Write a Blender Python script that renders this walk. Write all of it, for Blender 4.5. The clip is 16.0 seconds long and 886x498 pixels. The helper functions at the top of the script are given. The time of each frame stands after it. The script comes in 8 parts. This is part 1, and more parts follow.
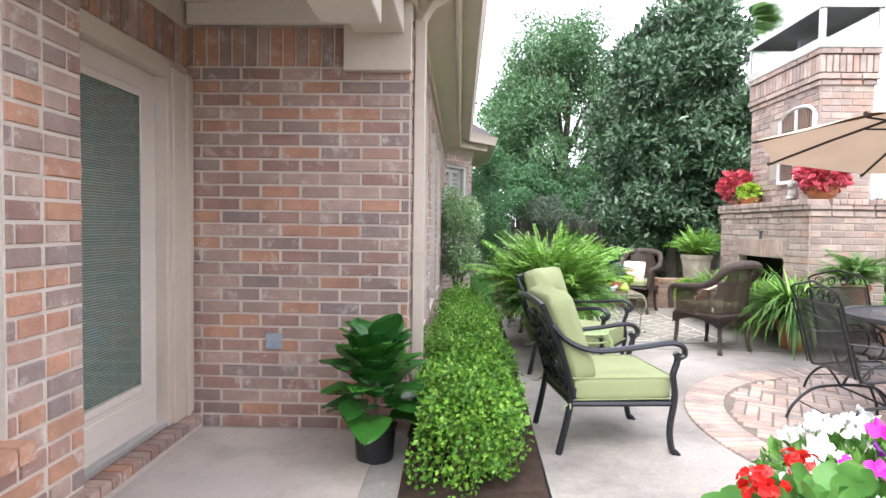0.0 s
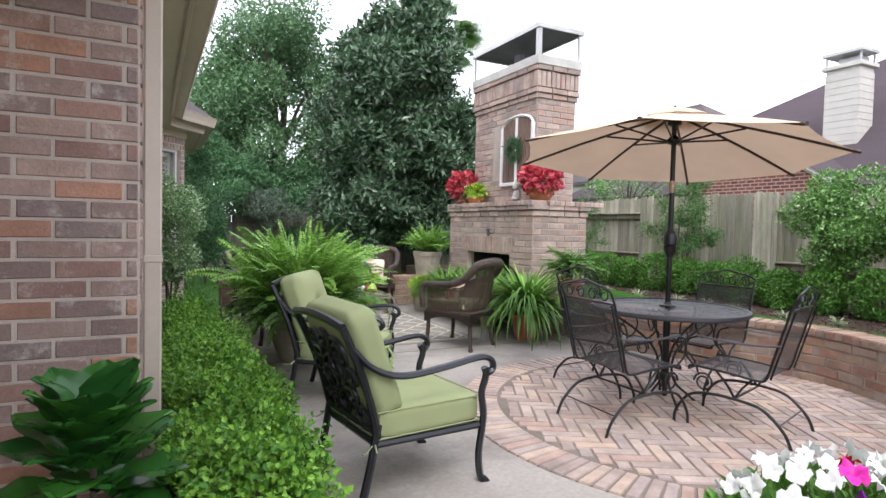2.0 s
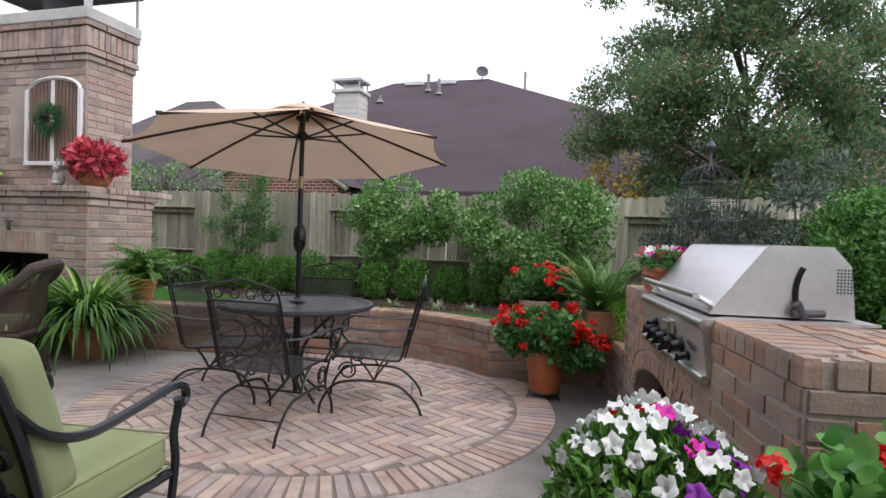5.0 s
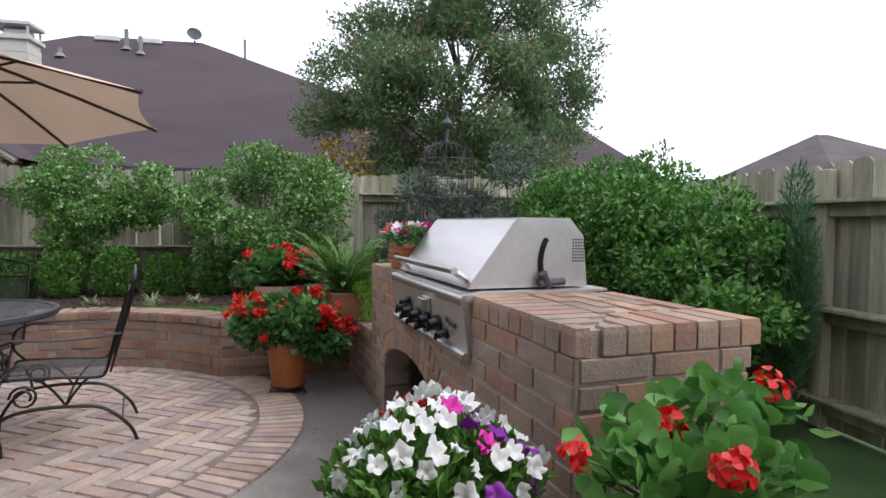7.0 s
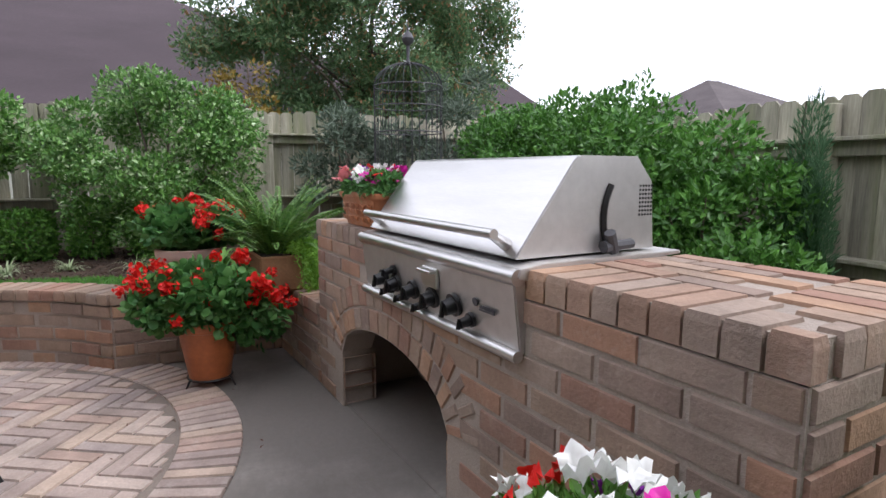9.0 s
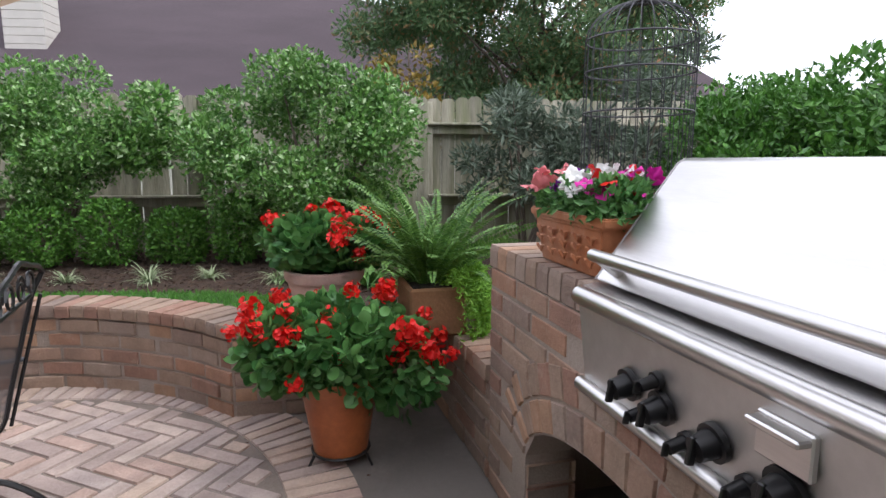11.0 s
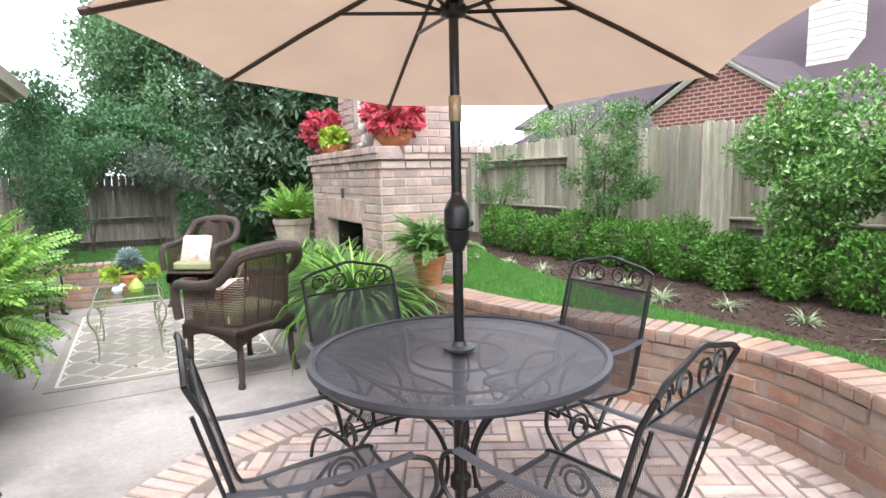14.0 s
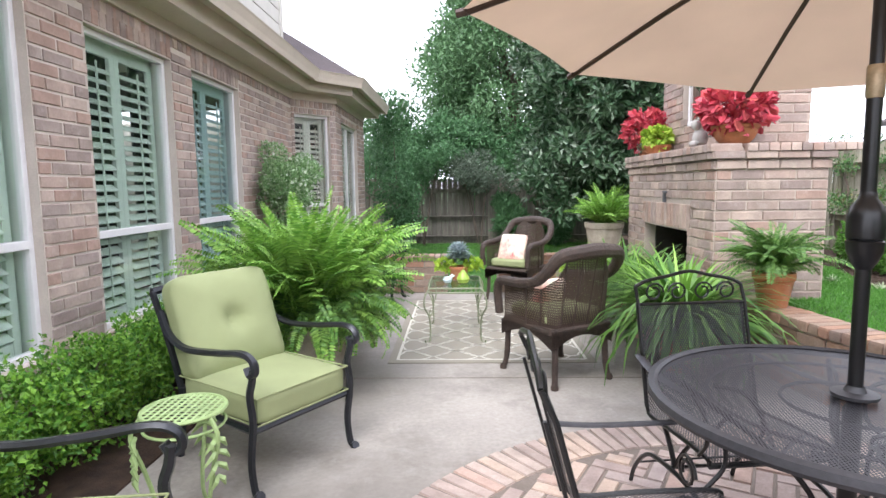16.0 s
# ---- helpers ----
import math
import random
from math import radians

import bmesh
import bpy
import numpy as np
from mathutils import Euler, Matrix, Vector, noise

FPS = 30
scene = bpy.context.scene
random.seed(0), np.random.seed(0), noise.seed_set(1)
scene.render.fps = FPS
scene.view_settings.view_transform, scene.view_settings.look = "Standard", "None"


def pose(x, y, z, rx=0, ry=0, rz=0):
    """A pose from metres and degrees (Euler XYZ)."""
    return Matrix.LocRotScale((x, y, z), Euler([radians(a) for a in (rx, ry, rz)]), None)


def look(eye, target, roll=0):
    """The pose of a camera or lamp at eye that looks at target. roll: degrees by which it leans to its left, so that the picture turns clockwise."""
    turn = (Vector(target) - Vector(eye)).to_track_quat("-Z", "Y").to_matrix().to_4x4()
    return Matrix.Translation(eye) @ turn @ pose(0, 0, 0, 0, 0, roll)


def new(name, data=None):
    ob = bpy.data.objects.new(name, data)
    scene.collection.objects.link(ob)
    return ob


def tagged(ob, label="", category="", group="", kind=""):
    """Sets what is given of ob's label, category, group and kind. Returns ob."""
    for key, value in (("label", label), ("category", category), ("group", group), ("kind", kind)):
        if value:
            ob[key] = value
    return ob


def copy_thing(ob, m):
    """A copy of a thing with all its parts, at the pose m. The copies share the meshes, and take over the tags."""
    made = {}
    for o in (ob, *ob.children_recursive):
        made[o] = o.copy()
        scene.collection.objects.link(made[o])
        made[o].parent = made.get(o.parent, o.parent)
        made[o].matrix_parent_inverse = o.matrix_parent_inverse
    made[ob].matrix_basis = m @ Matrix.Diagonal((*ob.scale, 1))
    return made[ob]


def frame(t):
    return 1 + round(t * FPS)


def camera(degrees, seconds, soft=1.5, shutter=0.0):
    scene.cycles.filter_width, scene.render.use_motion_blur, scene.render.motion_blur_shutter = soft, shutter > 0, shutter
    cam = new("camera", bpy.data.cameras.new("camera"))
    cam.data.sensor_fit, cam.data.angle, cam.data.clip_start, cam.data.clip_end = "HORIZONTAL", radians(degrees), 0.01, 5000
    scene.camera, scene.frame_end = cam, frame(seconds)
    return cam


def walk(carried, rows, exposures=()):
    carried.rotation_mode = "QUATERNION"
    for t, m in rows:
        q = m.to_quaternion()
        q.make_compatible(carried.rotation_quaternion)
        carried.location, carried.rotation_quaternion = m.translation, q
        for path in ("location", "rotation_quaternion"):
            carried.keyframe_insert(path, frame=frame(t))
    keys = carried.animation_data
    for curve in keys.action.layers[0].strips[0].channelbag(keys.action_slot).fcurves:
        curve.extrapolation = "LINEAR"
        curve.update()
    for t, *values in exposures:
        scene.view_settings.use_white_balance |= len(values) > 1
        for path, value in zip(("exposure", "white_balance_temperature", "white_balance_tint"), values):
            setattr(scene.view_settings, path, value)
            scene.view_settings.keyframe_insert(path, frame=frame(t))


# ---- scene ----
cam = camera(75.5, 16.0)
PATH = [
    (0, (1.014, 1.132, 1.275), (0.953, 3.129, 1.197), 0.8),
    (0.5, (0.983, 1.332, 1.283), (1.151, 3.324, 1.213), 0.9),
    (1, (0.939, 1.538, 1.278), (1.331, 3.498, 1.204), 1.1),
    (1.5, (0.826, 1.756, 1.304), (1.5, 3.638, 1.231), 1.2),
    (2, (0.747, 1.932, 1.279), (1.653, 3.713, 1.204), 1.3),
    (2.5, (0.657, 2.097, 1.299), (1.8, 3.735, 1.212), 1.5),
    (3, (0.451, 2.251, 1.282), (1.821, 3.705, 1.197), 1.9),
    (3.5, (0.392, 2.404, 1.251), (1.951, 3.655, 1.181), 1.9),
    (4, (0.404, 2.553, 1.26), (2.105, 3.603, 1.195), 1.9),
    (4.5, (0.425, 2.656, 1.273), (2.245, 3.484, 1.211), 1.7),
    (5, (0.368, 2.788, 1.246), (2.293, 3.327, 1.205), 1.9),
    (5.2, (0.375, 2.805, 1.238), (2.328, 3.232, 1.197), 1.7),
    (7.3, (0.8, 2.952, 1.229), (2.735, 2.47, 1.084), 0.5),
    (7.5, (0.873, 2.997, 1.231), (2.79, 2.461, 1.037), 0.4),
    (8, (1.09, 3.119, 1.229), (2.956, 2.444, 0.974), 0.2),
    (8.2, (1.168, 3.146, 1.224), (3.01, 2.414, 0.955), 0.2),
    (10.3, (2.306, 3.036, 1.211), (4.148, 2.314, 0.922), 0.1),
    (10.5, (2.421, 3.021, 1.23), (4.294, 2.39, 0.928), -0.0),
    (11, (2.648, 3.03, 1.25), (4.612, 2.806, 0.945), 0.1),
    (11.5, (2.859, 3.068, 1.256), (4.826, 3.27, 0.954), -0.5),
    (12, (2.994, 3.114, 1.256), (4.886, 3.705, 0.983), -0.1),
    (12.5, (3.131, 3.142, 1.328), (4.875, 4.078, 1.041), -0.8),
    (13, (3.19, 3.092, 1.379), (4.694, 4.378, 1.092), -0.9),
    (13.5, (3.183, 3.098, 1.382), (4.402, 4.661, 1.117), -1.0),
    (14, (3.176, 3.137, 1.38), (4.097, 4.894, 1.127), -1.2),
    (14.5, (3.155, 3.171, 1.379), (3.784, 5.054, 1.141), -1.1),
    (15, (3.123, 3.178, 1.364), (3.5, 5.13, 1.142), -0.8),
    (15.5, (3.104, 3.227, 1.356), (3.236, 5.21, 1.138), -0.8),
    (16, (3.056, 3.339, 1.348), (3.0, 5.327, 1.131), -0.7),
]
EXPOSURES = [(0, 1.2), (1.0, 0.95), (2.0, 0.5), (3.5, 0.2), (5.0, -0.05), (7.5, -0.05), (8.0, 0.1), (10.5, 0.15), (11.0, 0.22), (12.0, 0.65), (12.5, 0.85), (13.0, 1.1), (13.5, 1.2), (14.5, 1.05), (15.5, 0.95), (16.0, 0.92)]
walk(cam, [(t, look(eye, target, roll)) for t, eye, target, roll in PATH], EXPOSURES)

# ---- light ----
SUN_EL, SUN_AZ = radians(52), radians(200)
world = bpy.data.worlds.new("overcast_sky")
scene.world = world
world.use_nodes = True
wn, wl = world.node_tree.nodes, world.node_tree.links
bg = wn["Background"]
sky = wn.new("ShaderNodeTexSky")
sky.sky_type, sky.sun_disc = "NISHITA", False
sky.sun_elevation, sky.sun_rotation = SUN_EL, SUN_AZ
sky.air_density, sky.dust_density, sky.ozone_density = 1.0, 4.0, 1.0
hs = wn.new("ShaderNodeHueSaturation")
hs.inputs["Saturation"].default_value = 0.12
wl.new(sky.outputs[0], hs.inputs["Color"])
veil = wn.new("ShaderNodeMix")
veil.data_type = "RGBA"
veil.inputs[0].default_value, veil.inputs[7].default_value = 0.85, (8.9, 9.1, 10.5, 1)   # cloud veil
wl.new(hs.outputs[0], veil.inputs[6])
wl.new(veil.outputs[2], bg.inputs[0])
bg.inputs[1].default_value = 0.19
sun = new("sun", bpy.data.lights.new("sun", "SUN"))
sun.data.energy, sun.data.angle, sun.data.color = 1.2, radians(25), (1, 0.98, 0.96)
sun.matrix_world = look((10 * math.sin(SUN_AZ), 10 * math.cos(SUN_AZ), 10 * math.tan(SUN_EL)), (0, 0, 0))

rng = np.random.default_rng(7)


# ---- materials ----
def mat(name, base, rough=0.7, metal=0.0, palette=None, per="", spread=0.0, vary=0.25, scale=3.0, fine=60.0, bump=0.15,
        stain=None, stain_amt=0.3, stain_scale=2.0, trans=0.0, spec=0.5, coat=0.0, stretch=(1, 1, 1), wash=None, wash_amt=0.0):
    """A surface with variation at two scales. per: 'object' or 'island' draws from the palette piece by piece."""
    m = bpy.data.materials.new(name)
    m.use_nodes = True
    nt = m.node_tree
    N, L = nt.nodes, nt.links
    p = N["Principled BSDF"]
    geo = N.new("ShaderNodeNewGeometry")
    mp = N.new("ShaderNodeMapping")
    mp.inputs["Scale"].default_value = stretch
    L.new(geo.outputs["Position"], mp.inputs[0])

    def noise_at(s, detail=3, w=0.55):
        n = N.new("ShaderNodeTexNoise")
        n.inputs["Scale"].default_value, n.inputs["Detail"].default_value, n.inputs["Roughness"].default_value = s, detail, w
        L.new(mp.outputs[0], n.inputs["Vector"])
        return n.outputs["Fac"]

    def ramp(f, lo, hi, a=(0, 0, 0, 1), b=(1, 1, 1, 1)):
        r = N.new("ShaderNodeValToRGB")
        r.color_ramp.elements[0].position, r.color_ramp.elements[1].position = lo, hi
        r.color_ramp.elements[0].color, r.color_ramp.elements[1].color = a, b
        L.new(f, r.inputs[0])
        return r.outputs[0]

    def mix(a, b, f, kind="MIX"):
        x = N.new("ShaderNodeMix")
        x.data_type, x.blend_type = "RGBA", kind
        for sock, v in ((x.inputs[0], f), (x.inputs[6], a), (x.inputs[7], b)):
            if hasattr(v, "is_linked"):
                L.new(v, sock)
            else:
                sock.default_value = v if isinstance(v, float) else (*v[:3], 1)
        return x.outputs[2]

    col = base
    if per:
        src = N.new("ShaderNodeObjectInfo").outputs["Random"] if per == "object" else geo.outputs["Random Per Island"]
        r = N.new("ShaderNodeValToRGB")
        pal = palette or [tuple(c * (1 - spread) for c in base), tuple(min(1, c * (1 + spread)) for c in base)]
        r.color_ramp.interpolation = "CONSTANT" if palette else "LINEAR"
        e = r.color_ramp.elements
        while len(e) < len(pal):
            e.new(0.5)
        for k, c in enumerate(pal):
            e[k].position = k / len(pal) if palette else k / max(1, len(pal) - 1)
            e[k].color = (*c, 1)
        L.new(src, r.inputs[0])
        col = r.outputs[0]
    big = noise_at(scale)
    col = mix(col, ramp(big, 0.3, 0.7, (1 - vary,) * 3 + (1,), (1 + vary,) * 3 + (1,)), 1.0, "MULTIPLY")
    small = noise_at(fine, 4, 0.65)
    col = mix(col, ramp(small, 0.3, 0.7, (1 - vary * 0.6,) * 3 + (1,), (1 + vary * 0.6,) * 3 + (1,)), 1.0, "MULTIPLY")
    if stain:
        f = N.new("ShaderNodeMath")
        f.operation, f.inputs[1].default_value = "MULTIPLY", stain_amt
        L.new(ramp(noise_at(stain_scale, 6, 0.65), 0.48, 0.68), f.inputs[0])
        col = mix(col, stain, f.outputs[0])
    if wash:
        f = N.new("ShaderNodeMath")
        f.operation, f.inputs[1].default_value = "MULTIPLY", wash_amt
        L.new(ramp(noise_at(9, 6, 0.75), 0.55, 0.7), f.inputs[0])
        col = mix(col, wash, f.outputs[0])
    if hasattr(col, "is_linked"):
        L.new(col, p.inputs["Base Color"])
    else:
        p.inputs["Base Color"].default_value = (*col, 1)
    p.inputs["Roughness"].default_value, p.inputs["Metallic"].default_value = rough, metal
    p.inputs["Specular IOR Level"].default_value, p.inputs["Coat Weight"].default_value = spec, coat
    if bump:
        b = N.new("ShaderNodeBump")
        b.inputs["Strength"].default_value, b.inputs["Distance"].default_value = bump, 0.01
        L.new(small, b.inputs["Height"])
        L.new(b.outputs[0], p.inputs["Normal"])
    if trans:
        t, ms = N.new("ShaderNodeBsdfTranslucent"), N.new("ShaderNodeMixShader")
        L.new(col, t.inputs[0])
        ms.inputs[0].default_value = trans
        L.new(p.outputs[0], ms.inputs[1])
        L.new(t.outputs[0], ms.inputs[2])
        L.new(ms.outputs[0], N["Material Output"].inputs[0])
    return m


def leaf_mat(name, a, b, rough=0.45, trans=0.16, c=None):
    pal = [a, b] if c is None else [a, b, c]
    m = mat(name, a, rough, per="island", palette=None, spread=0, vary=0.12, scale=1.2, fine=25, bump=0.0, trans=trans, spec=0.4)
    r = [n for n in m.node_tree.nodes if n.type == "VALTORGB" and any(l.from_socket.name == "Random Per Island" for l in n.inputs[0].links)][0]
    e = r.color_ramp.elements
    while len(e) < len(pal):
        e.new(0.5)
    for k, col in enumerate(pal):
        e[k].position, e[k].color = (0.0, 0.82 if c else 1.0, 1.0)[k], (*col, 1)
    return m


def screen_mat(name, color, pitch, fill):
    """Expanded metal: diamond openings between dark strands."""
    m = bpy.data.materials.new(name)
    m.use_nodes = True
    N, L = m.node_tree.nodes, m.node_tree.links
    p = N["Principled BSDF"]
    p.inputs["Base Color"].default_value, p.inputs["Roughness"].default_value = (*color, 1), 0.5
    uv = N.new("ShaderNodeUVMap")
    sep = N.new("ShaderNodeSeparateXYZ")
    L.new(uv.outputs[0], sep.inputs[0])

    def math_(op, a, b=None):
        x = N.new("ShaderNodeMath")
        x.operation = op
        for i, v in enumerate((a, b)):
            if v is None:
                continue
            if hasattr(v, "is_linked"):
                L.new(v, x.inputs[i])
            else:
                x.inputs[i].default_value = v
        return x.outputs[0]

    k = math.pi / pitch
    a = math_("ABSOLUTE", math_("SINE", math_("MULTIPLY", math_("ADD", sep.outputs[0], math_("MULTIPLY", sep.outputs[1], 0.6)), k)))
    b = math_("ABSOLUTE", math_("SINE", math_("MULTIPLY", math_("SUBTRACT", sep.outputs[0], math_("MULTIPLY", sep.outputs[1], 0.6)), k)))
    hole = math_("GREATER_THAN", math_("MINIMUM", a, b), fill)
    t, ms = N.new("ShaderNodeBsdfTransparent"), N.new("ShaderNodeMixShader")
    L.new(hole, ms.inputs[0])
    L.new(p.outputs[0], ms.inputs[1])
    L.new(t.outputs[0], ms.inputs[2])
    L.new(ms.outputs[0], N["Material Output"].inputs[0])
    return m


def lift(pal, k, g):
    """The palette a little lighter and greyer."""
    return [tuple(min(0.8, (c * (1 - g) + sum(p) / 3 * g) * k) for c in p) for p in pal]


BRICK_PAL = [(0.30, 0.175, 0.14), (0.40, 0.20, 0.13), (0.26, 0.18, 0.155), (0.35, 0.24, 0.20), (0.40, 0.205, 0.125), (0.31, 0.21, 0.175),
             (0.38, 0.26, 0.21), (0.28, 0.16, 0.13), (0.34, 0.20, 0.155), (0.24, 0.175, 0.16)]
PALE_PAL = [(0.40, 0.285, 0.235), (0.46, 0.32, 0.26), (0.36, 0.27, 0.235), (0.50, 0.37, 0.30), (0.43, 0.27, 0.21), (0.38, 0.28, 0.24),
            (0.47, 0.35, 0.29), (0.33, 0.24, 0.21)]
WALL_PAL = [(0.30, 0.21, 0.155), (0.33, 0.23, 0.17), (0.25, 0.18, 0.145), (0.31, 0.20, 0.145), (0.37, 0.225, 0.145), (0.30, 0.225, 0.18), (0.34, 0.19, 0.125), (0.29, 0.165, 0.12)]
PAVE_PAL = [(0.42, 0.30, 0.25), (0.47, 0.34, 0.28), (0.38, 0.27, 0.23), (0.50, 0.37, 0.30), (0.46, 0.29, 0.22), (0.40, 0.30, 0.265), (0.52, 0.36, 0.26)]
BRICK_PAL, PALE_PAL, WALL_PAL, PAVE_PAL = lift(BRICK_PAL, 1.17, 0.14), lift(PALE_PAL, 1.04, 0.2), lift(WALL_PAL, 1.1, 0.08), lift(PAVE_PAL, 1.08, 0.32)
brick_kw = dict(rough=0.9, vary=0.16, scale=7, fine=70, bump=0.5, spec=0.25)
M = {}
for key, pal, wash, amt in (("house", BRICK_PAL, (0.62, 0.55, 0.50), 0.75), ("pale", PALE_PAL, (0.62, 0.54, 0.48), 0.35),
                            ("wall", WALL_PAL, (0.55, 0.47, 0.40), 0.25), ("pave", PAVE_PAL, (0.62, 0.55, 0.5), 0.3)):
    for per in ("object", "island"):
        M[key, per] = mat(f"brick_{key}_{per}", pal[0], per=per, palette=pal, wash=wash, wash_amt=amt, stain=(0.12, 0.10, 0.09), stain_amt=0.3, **brick_kw)
M["mortar"] = mat("mortar", (0.58, 0.505, 0.445), 0.95, fine=120, bump=0.5, vary=0.12)
M["mortar_pink"] = mat("pinkish_mortar", (0.45, 0.375, 0.325), 0.95, fine=120, bump=0.5, vary=0.12)
M["mortar_dark"] = mat("dirty_mortar", (0.33, 0.275, 0.235), 0.95, fine=120, bump=0.5, vary=0.2)
M["joint"] = mat("paving_joint", (0.20, 0.165, 0.14), 0.95, fine=90, bump=0.5, vary=0.2)
M["concrete"] = mat("patio_concrete", (0.335, 0.305, 0.275), 0.85, vary=0.2, scale=1.1, fine=35, bump=0.25, stain=(0.17, 0.152, 0.135), stain_amt=0.85, stain_scale=1.3,
                    wash=(0.46, 0.44, 0.41), wash_amt=0.35)
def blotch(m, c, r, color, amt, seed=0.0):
    """An uneven darker patch of radius r about c in a material that already has its colour."""
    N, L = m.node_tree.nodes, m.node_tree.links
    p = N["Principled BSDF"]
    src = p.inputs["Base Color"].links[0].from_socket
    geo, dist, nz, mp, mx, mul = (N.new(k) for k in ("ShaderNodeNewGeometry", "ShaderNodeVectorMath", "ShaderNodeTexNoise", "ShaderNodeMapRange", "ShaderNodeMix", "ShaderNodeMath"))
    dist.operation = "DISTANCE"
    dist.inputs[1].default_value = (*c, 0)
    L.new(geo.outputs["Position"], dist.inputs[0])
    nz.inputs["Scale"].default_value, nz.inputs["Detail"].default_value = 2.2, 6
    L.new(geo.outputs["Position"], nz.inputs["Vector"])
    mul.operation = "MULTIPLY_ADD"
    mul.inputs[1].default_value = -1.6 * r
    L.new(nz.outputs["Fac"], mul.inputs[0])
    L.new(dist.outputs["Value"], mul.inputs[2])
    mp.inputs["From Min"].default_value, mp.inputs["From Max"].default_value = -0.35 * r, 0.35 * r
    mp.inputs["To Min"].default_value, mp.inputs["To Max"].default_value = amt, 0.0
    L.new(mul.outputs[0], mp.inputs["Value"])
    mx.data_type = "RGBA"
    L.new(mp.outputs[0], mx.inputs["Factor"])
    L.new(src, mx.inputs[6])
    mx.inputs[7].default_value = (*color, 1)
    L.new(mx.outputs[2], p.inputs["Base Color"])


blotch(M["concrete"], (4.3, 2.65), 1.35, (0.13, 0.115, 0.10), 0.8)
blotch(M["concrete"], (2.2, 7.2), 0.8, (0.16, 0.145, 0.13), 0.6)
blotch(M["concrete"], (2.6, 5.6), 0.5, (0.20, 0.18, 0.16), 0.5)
M["porch"] = mat("porch_concrete", (0.46, 0.405, 0.36), 0.8, vary=0.1, scale=1.5, fine=40, bump=0.2, stain=(0.26, 0.22, 0.18), stain_amt=0.45, stain_scale=2.2)
M["trim"] = mat("beige_trim_paint", (0.56, 0.48, 0.40), 0.5, vary=0.05, fine=30, bump=0.05)
M["trim_light"] = mat("cream_paint", (0.66, 0.59, 0.52), 0.5, vary=0.05, fine=30, bump=0.04)
M["door"] = mat("door_paint", (0.62, 0.55, 0.49), 0.45, vary=0.04, fine=30, bump=0.03)
M["white"] = mat("white_frame", (0.78, 0.76, 0.76), 0.4, vary=0.04, bump=0.03)
M["shutter"] = mat("green_white_shutter", (0.62, 0.70, 0.63), 0.5, vary=0.05, bump=0.02)
M["shutter_blue"] = mat("blue_grey_shutter", (0.38, 0.50, 0.52), 0.5, vary=0.05, bump=0.02)
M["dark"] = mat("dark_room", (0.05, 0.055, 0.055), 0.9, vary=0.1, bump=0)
M["shingle"] = mat("roof_shingle", (0.10, 0.082, 0.085), 0.95, vary=0.2, scale=0.8, fine=30, bump=0.6, stretch=(1, 1, 4))
M["shingle_plum"] = mat("plum_brown_shingle", (0.070, 0.052, 0.060), 0.95, vary=0.14, scale=0.35, fine=14, bump=0.5, stretch=(1, 1, 5))
M["siding"] = mat("painted_siding", (0.60, 0.57, 0.52), 0.6, vary=0.06, bump=0.05)
M["metal_cap"] = mat("galvanised_metal", (0.55, 0.55, 0.54), 0.45, 0.6, vary=0.12, bump=0.05)
M["vent_grey"] = mat("weathered_vent_metal", (0.25, 0.235, 0.24), 0.6, 0.2, vary=0.2, bump=0.05)
M["cap_dark"] = mat("sooty_sheet", (0.09, 0.09, 0.10), 0.6, 0.3, vary=0.2, bump=0.05)
M["cement"] = mat("pale_cement", (0.55, 0.53, 0.50), 0.85, vary=0.12, fine=40, bump=0.2, stain=(0.3, 0.29, 0.27), stain_amt=0.4)
M["fence_part"] = mat("weathered_cedar_board", (0.345, 0.325, 0.255), 0.9, per="object", spread=0.28, vary=0.28, scale=5, fine=40, bump=0.5, stretch=(3, 3, 0.25),
                      stain=(0.19, 0.21, 0.10), stain_amt=0.8, stain_scale=1.6)
M["fence_dark"] = mat("dark_cedar_board", (0.20, 0.18, 0.155), 0.9, per="object", spread=0.25, vary=0.28, scale=5, fine=40, bump=0.5, stretch=(3, 3, 0.25))
M["mulch"] = mat("mulch_soil", (0.05, 0.028, 0.018), 0.95, vary=0.4, scale=12, fine=90, bump=1.0)
M["soil"] = mat("potting_soil", (0.03, 0.024, 0.018), 0.95, vary=0.4, scale=20, fine=120, bump=1.0)
M["lawn"] = mat("lawn_ground", (0.04, 0.095, 0.02), 0.9, vary=0.3, scale=2, fine=120, bump=0.6)
M["iron"] = mat("black_wrought_iron", (0.018, 0.018, 0.019), 0.38, 0.2, vary=0.25, fine=50, bump=0.1)
M["iron_grey"] = mat("worn_grey_iron", (0.06, 0.06, 0.068), 0.5, 0.3, vary=0.25, fine=50, bump=0.1)
M["cast"] = mat("cast_aluminium_dark", (0.03, 0.032, 0.038), 0.3, 0.5, vary=0.2, fine=60, bump=0.15)
M["cushion"] = mat("sage_green_canvas", (0.30, 0.335, 0.175), 0.9, vary=0.08, scale=3, fine=350, bump=0.15, spec=0.2)
M["wicker"] = mat("brown_wicker", (0.055, 0.036, 0.028), 0.5, vary=0.35, scale=30, fine=160, bump=0.9)
M["canvas"] = mat("tan_canvas", (0.72, 0.54, 0.40), 0.85, vary=0.05, fine=300, bump=0.08, trans=0.19, spec=0.15)
